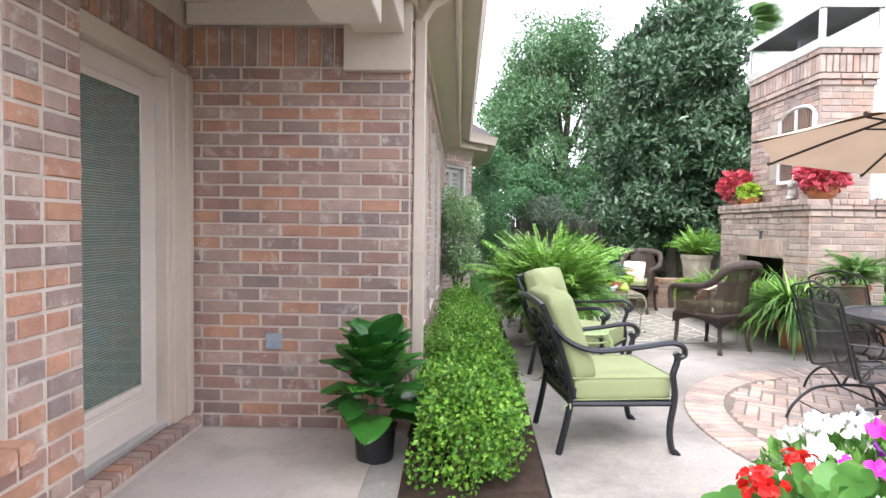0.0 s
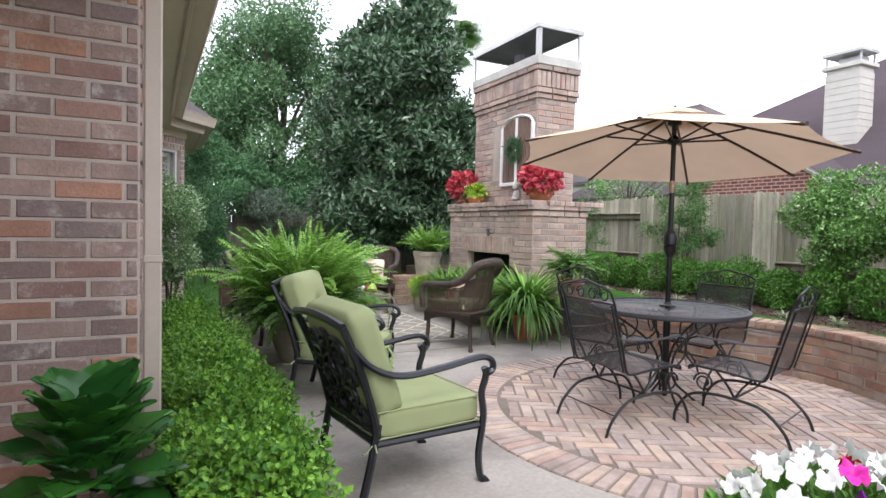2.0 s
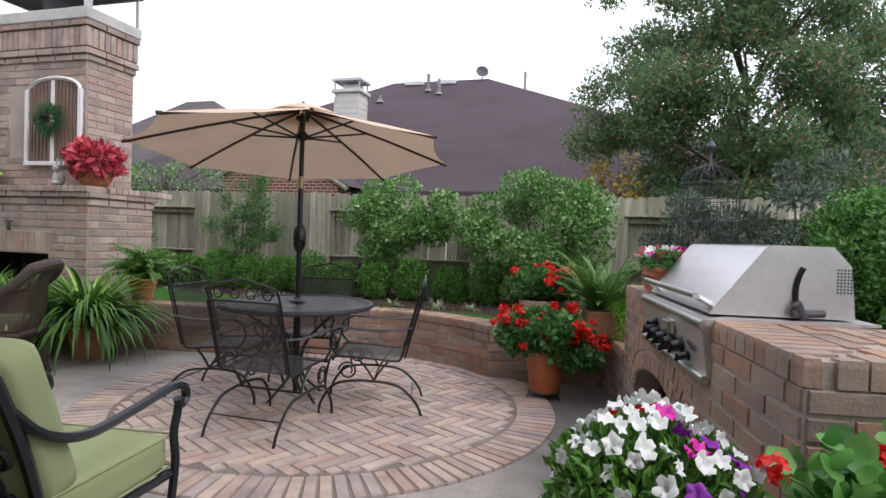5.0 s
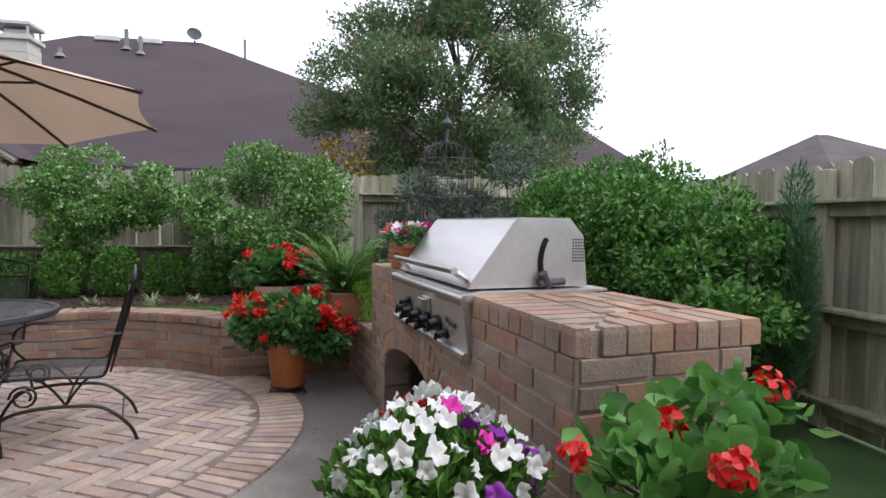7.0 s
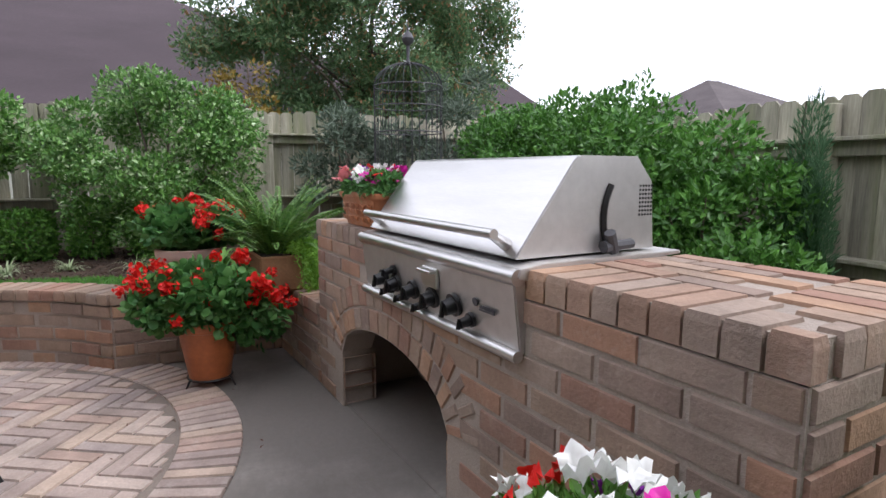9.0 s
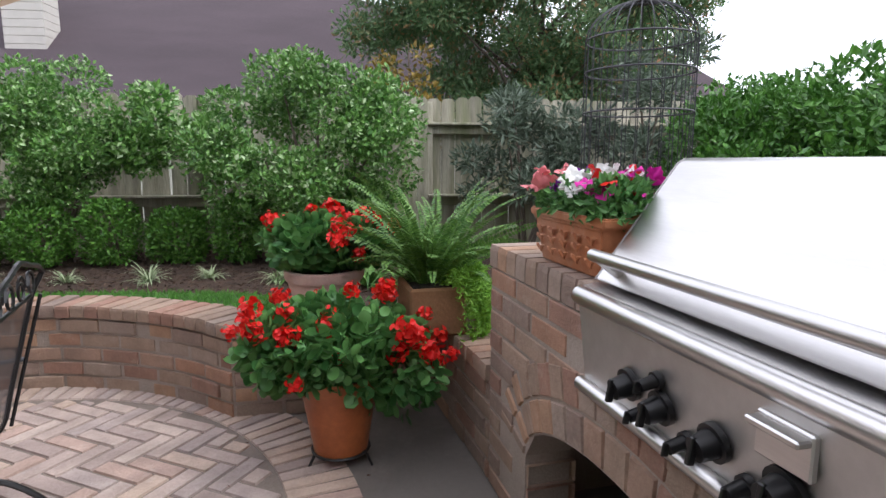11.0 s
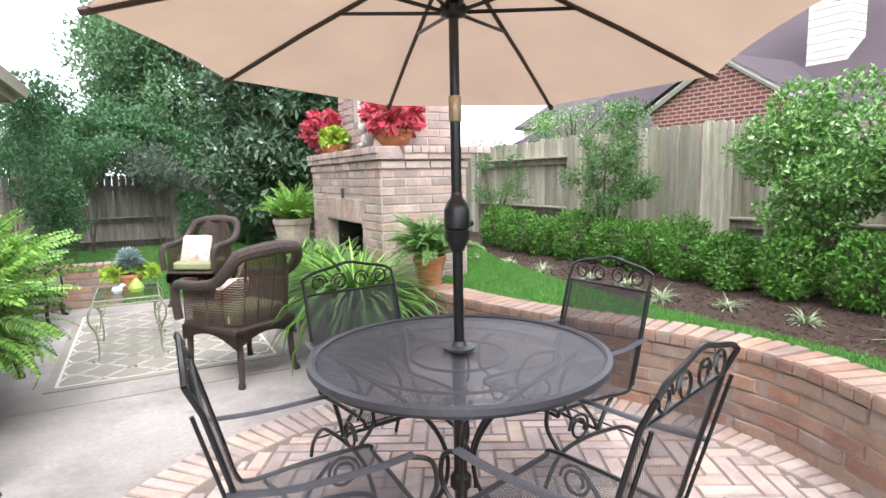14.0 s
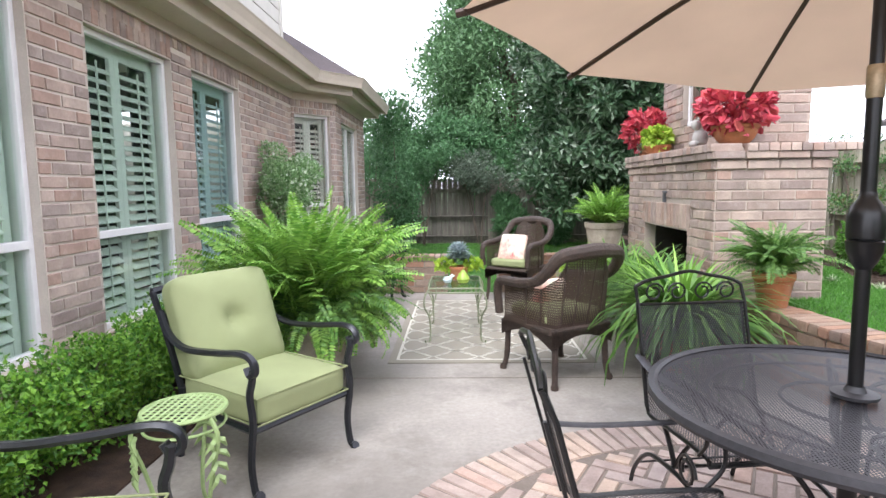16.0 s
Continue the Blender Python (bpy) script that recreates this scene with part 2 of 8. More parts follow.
M["terracotta"] = mat("terracotta", (0.42, 0.16, 0.07), 0.8, vary=0.15, scale=6, fine=60, bump=0.2, stain=(0.55, 0.42, 0.34), stain_amt=0.3, stain_scale=5)
M["glazed"] = mat("orange_glazed_clay", (0.38, 0.11, 0.035), 0.35, vary=0.2, scale=6, fine=40, bump=0.08)
M["terra_pale"] = mat("limewashed_terracotta", (0.60, 0.41, 0.35), 0.85, vary=0.12, scale=6, fine=60, bump=0.25, stain=(0.62, 0.5, 0.44), stain_amt=0.5, stain_scale=6)
M["stone"] = mat("cast_stone", (0.42, 0.37, 0.30), 0.9, vary=0.2, scale=5, fine=50, bump=0.5, stain=(0.2, 0.18, 0.14), stain_amt=0.5, stain_scale=4)
M["steel"] = mat("brushed_steel", (0.62, 0.61, 0.60), 0.32, 1.0, vary=0.06, scale=2, fine=25, bump=0.02, stretch=(1, 1, 12))
M["steel_dull"] = mat("dull_steel", (0.56, 0.545, 0.53), 0.46, 0.9, vary=0.1, scale=3, fine=25, bump=0.03)
M["black_plastic"] = mat("black_knob", (0.012, 0.012, 0.013), 0.3, vary=0.2, bump=0.0)
M["firebox"] = mat("sooty_brick", (0.03, 0.026, 0.023), 0.95, vary=0.3, fine=40, bump=0.4)
M["bark"] = mat("bark", (0.12, 0.095, 0.075), 0.95, vary=0.3, scale=8, fine=50, bump=0.8, stretch=(3, 3, 0.6))
M["rug"] = mat("taupe_rug", (0.27, 0.245, 0.20), 0.95, vary=0.08, scale=3, fine=200, bump=0.3)
M["rug_line"] = mat("cream_rug_pattern", (0.62, 0.59, 0.52), 0.95, vary=0.06, fine=200, bump=0.3)
M["green_iron"] = mat("pale_green_iron", (0.34, 0.46, 0.20), 0.5, 0.1, vary=0.2, fine=60, bump=0.15)
M["green_iron_worn"] = mat("verdigris_iron", (0.30, 0.33, 0.22), 0.55, 0.3, vary=0.25, fine=60, bump=0.15)
M["screen"] = screen_mat("expanded_metal", (0.04, 0.04, 0.045), 0.011, 0.58)
M["screen_table"] = screen_mat("expanded_metal_fine", (0.035, 0.036, 0.045), 0.011, 0.70)
M["wicker_screen"] = screen_mat("open_wicker_weave", (0.06, 0.04, 0.03), 0.02, 0.80)


def glass(name, tint=(0.9, 0.97, 0.95)):
    m = bpy.data.materials.new(name)
    m.use_nodes = True
    N, L = m.node_tree.nodes, m.node_tree.links
    g, t, ms, f = N.new("ShaderNodeBsdfGlossy"), N.new("ShaderNodeBsdfTransparent"), N.new("ShaderNodeMixShader"), N.new("ShaderNodeLayerWeight")
    k = N.new("ShaderNodeMath")
    k.operation, k.inputs[1].default_value = "MULTIPLY", 0.45
    g.inputs["Roughness"].default_value, t.inputs[0].default_value, f.inputs[0].default_value = 0.01, (*tint, 1), 0.25
    L.new(f.outputs["Facing"], k.inputs[0])
    L.new(k.outputs[0], ms.inputs[0])
    L.new(t.outputs[0], ms.inputs[1])
    L.new(g.outputs[0], ms.inputs[2])
    L.new(ms.outputs[0], N["Material Output"].inputs[0])
    return m


M["glass"] = glass("window_glass", (0.95, 0.98, 0.965))
LEAF = {
    "boxwood": leaf_mat("boxwood_leaf", (0.045, 0.17, 0.02), (0.25, 0.48, 0.06), trans=0.22),
    "hedge": leaf_mat("dark_hedge_leaf", (0.045, 0.14, 0.02), (0.14, 0.32, 0.05)),
    "jasmine": leaf_mat("jasmine_leaf", (0.06, 0.17, 0.035), (0.19, 0.38, 0.09), c=(0.50, 0.62, 0.38), rough=0.3),
    # the pale third tone paints the glints of glossy leaves into the colour
    "magnolia": leaf_mat("magnolia_leaf", (0.030, 0.075, 0.034), (0.11, 0.19, 0.10), rough=0.3, trans=0.12, c=(0.34, 0.40, 0.32)),
    "elm": leaf_mat("elm_leaf", (0.075, 0.165, 0.07), (0.17, 0.30, 0.14)),
    "myrtle": leaf_mat("tree_leaf", (0.09, 0.17, 0.075), (0.20, 0.31, 0.15), c=(0.42, 0.22, 0.12), trans=0.4),
    "crape": leaf_mat("crape_myrtle_leaf", (0.035, 0.11, 0.03), (0.11, 0.25, 0.07), c=(0.22, 0.20, 0.08)),
    "backdrop": leaf_mat("shaded_tree_leaf", (0.045, 0.125, 0.05), (0.11, 0.24, 0.10)),
    "palm": leaf_mat("palm_leaf", (0.12, 0.24, 0.08), (0.28, 0.42, 0.17), trans=0.35),
    "grey": leaf_mat("grey_green_leaf", (0.07, 0.105, 0.07), (0.18, 0.23, 0.17)),
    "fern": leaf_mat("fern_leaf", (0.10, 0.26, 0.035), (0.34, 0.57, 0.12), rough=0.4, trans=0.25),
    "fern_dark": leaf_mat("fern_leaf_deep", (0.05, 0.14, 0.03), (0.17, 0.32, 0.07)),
    "aspar": leaf_mat("asparagus_fern_leaf", (0.16, 0.36, 0.05), (0.30, 0.55, 0.08)),
    "fig": leaf_mat("fig_leaf", (0.02, 0.10, 0.025), (0.055, 0.20, 0.03), rough=0.25, trans=0.15),
    "geranium": leaf_mat("geranium_leaf", (0.045, 0.15, 0.04), (0.13, 0.30, 0.085)),
    "geranium_light": leaf_mat("geranium_leaf_bright", (0.06, 0.19, 0.04), (0.17, 0.38, 0.09), trans=0.25),
    "petunia": leaf_mat("petunia_leaf", (0.07, 0.19, 0.03), (0.15, 0.32, 0.06)),
    "coleus": leaf_mat("coleus_leaf", (0.36, 0.03, 0.06), (0.60, 0.09, 0.12), c=(0.65, 0.16, 0.14)),
    "lime": leaf_mat("lime_leaf", (0.25, 0.42, 0.04), (0.45, 0.60, 0.08)),
    "spider": leaf_mat("striped_leaf", (0.20, 0.30, 0.13), (0.48, 0.52, 0.36)),
    "grass": leaf_mat("grass_blade", (0.06, 0.20, 0.03), (0.14, 0.35, 0.06)),
    "conifer": leaf_mat("conifer_needle", (0.05, 0.12, 0.055), (0.10, 0.21, 0.10)),
    "agave": leaf_mat("blue_succulent", (0.28, 0.36, 0.38), (0.42, 0.50, 0.52)),
    "red": leaf_mat("red_petal", (0.62, 0.008, 0.008), (0.80, 0.03, 0.02), trans=0.15),
    "white": leaf_mat("white_petal", (0.80, 0.80, 0.78), (0.86, 0.86, 0.84), trans=0.2),
    "purple": leaf_mat("purple_petal", (0.20, 0.01, 0.30), (0.30, 0.02, 0.42), trans=0.15),
    "magenta": leaf_mat("magenta_petal", (0.60, 0.01, 0.32), (0.75, 0.03, 0.40), trans=0.15),
    "pink": leaf_mat("pink_petal", (0.78, 0.22, 0.25), (0.85, 0.35, 0.35), trans=0.15),
    "stem": leaf_mat("green_stem", (0.14, 0.24, 0.06), (0.20, 0.32, 0.09)),
}


# ---- mesh helpers ----
def empty(name, loc=(0, 0, 0), rz=0.0, label="", category="", group="", kind=""):
    ob = new(name)
    ob.matrix_basis = pose(*loc, 0, 0, rz)
    return tagged(ob, label, category, group, kind)


def put(name, me, material, parent=None, label="", category="", kind="", m=None):
    if material and not me.materials:
        me.materials.append(material)
    ob = new(name, me)
    ob.parent = parent
    if m is not None:
        ob.matrix_basis = m
    return tagged(ob, label, category, "", kind)


def part(name, bm, material, parent=None, label="", category="", kind="", smooth=True, m=None):
    me = bpy.data.meshes.new(name)
    bm.to_mesh(me)
    bm.free()
    if smooth:
        me.shade_smooth()
        me.set_sharp_from_angle(angle=radians(35))
    return put(name, me, material, parent, label, category, kind, m)


def raw(name, V, F, smooth=False):
    me = bpy.data.meshes.new(name)
    V, F = np.asarray(V, float), np.asarray(F)
    me.vertices.add(len(V))
    me.vertices.foreach_set("co", V.ravel())
    me.loops.add(F.size)
    me.loops.foreach_set("vertex_index", F.ravel())
    me.polygons.add(len(F))
    me.polygons.foreach_set("loop_start", np.arange(len(F)) * F.shape[1])
    me.update(calc_edges=True)
    if smooth:
        me.shade_smooth()
    else:
        me.shade_flat()
    return me


def box(bm, lo, hi, bevel=0.0, m=None):
    r = bmesh.ops.create_cube(bm, size=1)["verts"]
    c, s = [(a + b) / 2 for a, b in zip(lo, hi)], [b - a for a, b in zip(lo, hi)]
    for v in r:
        v.co = Vector([v.co[i] * s[i] + c[i] for i in range(3)])
    if bevel:
        es = list({e for v in r for e in v.link_edges})
        r = bmesh.ops.bevel(bm, geom=es, offset=bevel, segments=1, affect="EDGES")["verts"] + [v for v in r if v.is_valid]
    if m is not None:
        for v in set(r):
            v.co = m @ v.co
    return bm


def boxed(name, lo, hi, material, parent=None, bevel=0.004, label="", category="", kind="", m=None):
    return part(name, box(bmesh.new(), lo, hi, bevel), material, parent, label, category, kind, m=m)


def tube(bm, pts, r, seg=6, closed=False, flat=1.0):
    """A bar swept along points; r: one radius or one for each point."""
    pts = [Vector(p) for p in pts]
    n = len(pts)
    rings = []
    up = None
    for i, p in enumerate(pts):
        a = pts[(i - 1) % n] if closed or i else p
        b = pts[(i + 1) % n] if closed or i < n - 1 else p
        d = (b - a).normalized()
        if up is None:
            up = Vector((0, 0, 1)) if abs(d.z) < 0.9 else Vector((1, 0, 0))
        s = d.cross(up).normalized()
        up = s.cross(d).normalized()
        rad = r[i] if isinstance(r, (list, tuple)) else r
        rings.append([bm.verts.new(p + rad * (math.cos(2 * math.pi * k / seg) * s + flat * math.sin(2 * math.pi * k / seg) * up)) for k in range(seg)])
    for i in range(n if closed else n - 1):
        a, b = rings[i], rings[(i + 1) % n]
        for k in range(seg):
            bm.faces.new((a[k], a[(k + 1) % seg], b[(k + 1) % seg], b[k]))
    if not closed:
        bm.faces.new(rings[0][::-1])
        bm.faces.new(rings[-1])
    return bm


def smooth_line(pts, n=8):
    """Catmull-Rom through the points."""
    P = [Vector(p) for p in pts]
    P = [2 * P[0] - P[1]] + P + [2 * P[-1] - P[-2]]
    out = []
    for i in range(1, len(P) - 2):
        for k in range(n):
            t = k / n
            out.append(0.5 * ((2 * P[i]) + (P[i + 1] - P[i - 1]) * t + (2 * P[i - 1] - 5 * P[i] + 4 * P[i + 1] - P[i + 2]) * t * t + (3 * P[i] - P[i - 1] - 3 * P[i + 1] + P[i + 2]) * t ** 3))
    return out + [P[-2]]


def lathe(bm, profile, seg=28, c=(0, 0, 0)):
    rings = []
    for r, z in profile:
        rings.append([bm.verts.new((c[0] + r * math.cos(2 * math.pi * k / seg), c[1] + r * math.sin(2 * math.pi * k / seg), c[2] + z)) for k in range(seg)] if r > 1e-5 else [bm.verts.new((c[0], c[1], c[2] + z))])
    for a, b in zip(rings, rings[1:]):
        for k in range(seg):
            q = [a[k % len(a)], a[(k + 1) % len(a)], b[(k + 1) % len(b)], b[k % len(b)]]
            q = list(dict.fromkeys(q))
            if len(q) > 2:
                bm.faces.new(q)
    return bm


def spiral(cx, cz, r0, r1, a0, turns, n=18, y=0.0):
    return [(cx + (r0 + (r1 - r0) * k / n) * math.cos(a0 + turns * 2 * math.pi * k / n), y, cz + (r0 + (r1 - r0) * k / n) * math.sin(a0 + turns * 2 * math.pi * k / n)) for k in range(n + 1)]


def prism(bm, outline, z0, z1):
    """A slab over a plan outline."""
    a = [bm.verts.new((x, y, z0)) for x, y in outline]
    b = [bm.verts.new((x, y, z1)) for x, y in outline]
    bm.faces.new(b)
    bm.faces.new(a[::-1])
    for i in range(len(a)):
        j = (i + 1) % len(a)
        bm.faces.new((a[i], a[j], b[j], b[i]))
    bmesh.ops.recalc_face_normals(bm, faces=bm.faces[:])
    return bm


BRICK_V = np.array([(sx, 1, sz) for sx, sz in ((-1, -1), (1, -1), (1, 1), (-1, 1))] + [(sx, -0.5, sz) for sx, sz in ((-1, -1), (1, -1), (1, 1), (-1, 1))] + [(sx, -1, sz) for sx, sz in ((-1, -1), (1, -1), (1, 1), (-1, 1))], float)
BRICK_F = np.array([(8, 9, 10, 11)] + [(a + i, a + (i + 1) % 4, a + 4 + (i + 1) % 4, a + 4 + i) for a in (4, 0) for i in range(4)])
brick_meshes = {}


def brick_verts(l, d, h):
    V = BRICK_V * (l / 2, d / 2, h / 2)
    V[8:] *= ((l - 0.008) / l, 1, (h - 0.008) / h)
    return V


def lay(parent, items, key, most=300, name="brick"):
    """Lays bricks: (centre, 3x3 turn, (length, depth, height)); their face looks along local -y. The first are parts, the rest one mesh."""
    single, joined = M[key, "object"], M[key, "island"]
    for c, R, (l, d, h) in items[:most]:
        k = (key, round(l, 2), round(d, 3), round(h, 3))
        if k not in brick_meshes:
            me = raw(name, brick_verts(k[1], k[2], k[3]), BRICK_F)
            me.materials.append(single)
            brick_meshes[k] = me
        ob = new(name, brick_meshes[k])
        ob.parent = parent
        ob.matrix_basis = Matrix.LocRotScale(c, R.to_quaternion() if hasattr(R, "to_quaternion") else R, None)
    rest = items[most:]
    if rest:
        V = np.concatenate([brick_verts(*s) @ np.array(R).T + np.array(c) for c, R, s in rest])
        F = np.concatenate([BRICK_F + 12 * i for i in range(len(rest))])
        put("brickwork", raw("brickwork", V, F), joined, parent, kind="stuff")


BL, BH, JT = 0.248, 0.0805, 0.013


def courses(path, z0, z1, holes=(), soldiers=(), L=BL, H=BH, J=JT, jit=0.002, phase=0.0):
    """Bricks of a running bond on a wall whose outer face runs along a plan path (left to right seen from outside).
    holes: (s0, s1, z0, z1) along the path; soldiers: (s0, s1, z0, z1) fields of upright bricks."""
    path = [Vector((*p, 0)) for p in path]
    segs, s = [], 0.0
    for a, b in zip(path, path[1:]):
        segs.append((s, s + (b - a).length, a, (b - a).normalized()))
        s += (b - a).length
    out = []
    r = random.Random(5)

    def add(sa, sb, za, zb):
        if sb - sa < 0.03 or zb - za < 0.02:
            return
        m = (sa + sb) / 2
        for x0, x1, a, d in segs:
            if x0 <= m <= x1 + 1e-6:
                n = Vector((d.y, -d.x, 0))
                R = Matrix((d, -n, Vector((0, 0, 1)))).transposed()
                p = a + d * (m - x0) - n * (0.011 - r.uniform(-jit, jit)) + Vector((0, 0, (za + zb) / 2))
                out.append((p, R @ Euler((0, r.gauss(0, 0.003), r.gauss(0, 0.004))).to_matrix(), (sb - sa - J, 0.036, zb - za - J)))
                return

    def blocked(sa, sb, z, boxes):
        cuts = [(max(sa, h[0]), min(sb, h[1])) for h in boxes if h[2] - 1e-6 < z < h[3] and h[0] < sb and h[1] > sa]
        free = [(sa, sb)]
        for c0, c1 in cuts:
            free = [q for f0, f1 in free for q in ((f0, min(f1, c0)), (max(f0, c1), f1)) if q[1] - q[0] > 0.02]
        return free

    allh = list(holes) + list(soldiers)
    rows = max(1, round((z1 - z0) / H))
    hh = (z1 - z0) / rows
    runs, c0 = [], 0.0
    for (x0, x1, a, d), nxt in zip(segs, segs[1:] + [None]):
        if nxt is None or d.dot(nxt[3]) < 0.93:
            runs.append((c0, x1))
            c0 = x1
    for k in range(rows):
        z = z0 + k * hh
        for x0, x1 in runs:
            u = x0 - (L / 2 if k % 2 else 0) - phase
            while u < x1:
                for fa, fb in blocked(max(u, x0), min(u + L, x1), z + hh / 2, allh):
                    add(fa, fb, z, z + hh)
                u += L
    for s0, s1, za, zb in soldiers:
        n = max(1, round((s1 - s0) / BH))
        for i in range(n):
            w = (s1 - s0) / n
            m = s0 + (i + 0.5) * w
            if any(h[0] < m < h[1] and h[2] < (za + zb) / 2 < h[3] for h in holes):
                continue
            add(s0 + i * w, s0 + (i + 1) * w, za, zb)
    return out


def wall_solid(name, path, thick, z0, z1, holes, material, parent=None, label="", kind="structure", back=0.02):
    """The wall behind the bricks, with real openings. The path is the outer face; the wall lies to its left side seen along it inward."""
    bm = bmesh.new()
    s = 0.0
    for a, b in zip(path, path[1:]):
        a, b = Vector((*a, 0)), Vector((*b, 0))
        d, ln = (b - a).normalized(), (b - a).length
        n = Vector((d.y, -d.x, 0))
        hs = [h for h in holes if h[0] < s + ln - 1e-4 and h[1] > s + 1e-4]
        xs = sorted({0.0, ln, *[min(max(h[0] - s, 0), ln) for h in hs], *[min(max(h[1] - s, 0), ln) for h in hs]})
        for x0, x1 in zip(xs, xs[1:]):
            if x1 - x0 < 1e-4:
                continue
            m = (x0 + x1) / 2 + s
            zs = [(z0, z1)]
            for h in hs:
                if h[0] < m < h[1]:
                    zs = [q for f0, f1 in zs for q in ((f0, min(f1, h[2])), (max(f0, h[3]), f1)) if q[1] - q[0] > 1e-3]
            for za, zb in zs:
                p0, p1 = a + d * x0 - n * back, a + d * x1 - n * back
                q0, q1 = p0 - n * thick, p1 - n * thick
                prism_v = [p0, p1, q1, q0]
                lo = [bm.verts.new((v.x, v.y, za)) for v in prism_v]
                hi = [bm.verts.new((v.x, v.y, zb)) for v in prism_v]
                bm.faces.new(hi), bm.faces.new(lo[::-1])
                for i in range(4):
                    bm.faces.new((lo[i], lo[(i + 1) % 4], hi[(i + 1) % 4], hi[i]))
        s += ln
    bmesh.ops.recalc_face_normals(bm, faces=bm.faces[:])
    return part(name, bm, material, parent, label, kind=kind, smooth=False)


# ---- foliage ----
def unit(v):
    return v / np.maximum(np.linalg.norm(v, axis=-1, keepdims=True), 1e-9)


def leaf_arrays(P, D, N, L, W, fold=0.18, droop=0.1, shape="oval"):
    D = unit(D)
    S = unit(np.cross(D, N))
    U = np.cross(S, D)
    L, W = np.broadcast_to(L, len(P))[:, None], np.broadcast_to(W, len(P))[:, None]
    if shape == "quad":
        V = np.stack([P, P + 0.45 * L * D + 0.5 * W * S + fold * W * U, P + L * D - droop * L * U, P + 0.45 * L * D - 0.5 * W * S + fold * W * U], 1)
        F = np.array([(0, 1, 2, 3)])
    elif shape == "round":
        g = np.random.default_rng(len(P))
        rows = [P + 0.45 * L * D - 0.10 * L * U]
        for a in np.linspace(0, 2 * np.pi, 11)[:-1] + np.pi * 0.1:
            q = (0.5 + 0.075 * np.cos(5 * a)) * g.uniform(0.88, 1.12, (len(P), 1))
            rows.append(P + 0.45 * L * D + q * L * math.cos(a) * D + q * W * math.sin(a) * S + 0.025 * L * g.normal(size=(len(P), 1)) * U)
        V = np.stack(rows, 1)
        F = np.array([(0, 1 + i, 1 + (i + 1) % 10, 1 + (i + 2) % 10) for i in range(0, 10, 2)])
        V[:, 0] -= 0.13 * L * U
    else:
        V = np.stack([P, P + 0.3 * L * D + 0.45 * W * S + fold * W * U, P + 0.72 * L * D + 0.42 * W * S + (fold * W - droop * L * 0.5) * U, P + L * D - droop * L * U,
                      P + 0.72 * L * D - 0.42 * W * S + (fold * W - droop * L * 0.5) * U, P + 0.3 * L * D - 0.45 * W * S + fold * W * U], 1)
        F = np.array([(0, 1, 2, 3), (0, 3, 4, 5)])
    k = V.shape[1]
    return V.reshape(-1, 3), (F[None] + k * np.arange(len(P))[:, None, None]).reshape(-1, F.shape[1])


def leaves(name, P, D, N, L, W, material, parent=None, smooth=False, **kw):
    kind = kw.pop("kind", "")
    label = kw.pop("label", "")
    V, F = leaf_arrays(P, D, N, L, W, **kw)
    return put(name, raw(name, V, F, smooth), material, parent, label, kind=kind)


def blob(c, r, n, rough=0.18, depth=0.3, squash=0.0, seed=0):
    """Points near the surface of a lumpy ellipsoid, with their outward ways."""
    g = np.random.default_rng(seed)
    d = unit(g.normal(size=(n, 3)))
    if squash:
        d = d / np.maximum(np.abs(d).max(1, keepdims=True), 1e-6) * squash + d * (1 - squash)
    ph = g.uniform(0, 6.28, (5, 3))
    k = g.uniform(2.0, 6.0, (5, 3))
    lump = sum(np.sin(d @ k[i] + ph[i, 0]) for i in range(5)) / 5
    rad = (1 + rough * lump * 1.6) * (1 - depth * g.random(n) ** 1.6)
    return np.asarray(c) + d * rad[:, None] * np.asarray(r), unit(d / np.asarray(r)), g


def bushy(name, blobs, n, L, W, material, parent=None, up=0.5, wild=0.7, shape="quad", rough=0.2, depth=0.35, seed=1, label="", floor=None, squash=0.0):
    Ps, Ds, Ns = [], [], []
    area = [b[3] * b[4] + b[3] * b[5] + b[4] * b[5] for b in blobs]
    for i, b in enumerate(blobs):
        P, O, g = blob(b[:3], b[3:6], max(10, int(n * area[i] / sum(area))), rough, depth, squash, seed + i)
        D = O + wild * g.normal(size=O.shape) + (0, 0, up)
        Nn = O + 0.5 * g.normal(size=O.shape) + (0, 0, 0.6)
        Ps.append(P), Ds.append(D), Ns.append(Nn)
    P, D, Nn = np.concatenate(Ps), np.concatenate(Ds), np.concatenate(Ns)
    if floor is not None:
        keep = P[:, 2] > floor
        P, D, Nn = P[keep], D[keep], Nn[keep]
    g = np.random.default_rng(seed + 99)
    s = g.uniform(0.7, 1.3, len(P))
    return leaves(name, P, D, Nn, L * s, W * s, material, parent, smooth=shape == "round", shape=shape, label=label)


def clumps(c, r, n, cr, seed, inner=0.35, zlo=None):
    """Clump centres in an uneven ellipsoid, as blobs."""
    g = np.random.default_rng(seed)
    out = []
    while len(out) < n:
        d = unit(g.normal(size=3))
        f = g.uniform(inner, 1.0) ** 0.6
        p = np.asarray(c) + d * f * np.asarray(r) * g.uniform(0.85, 1.08)
        if zlo is not None and p[2] < zlo:
            continue
        s = cr * g.uniform(0.6, 1.3)
        out.append((*p, s, s, s * 0.75))
    return out


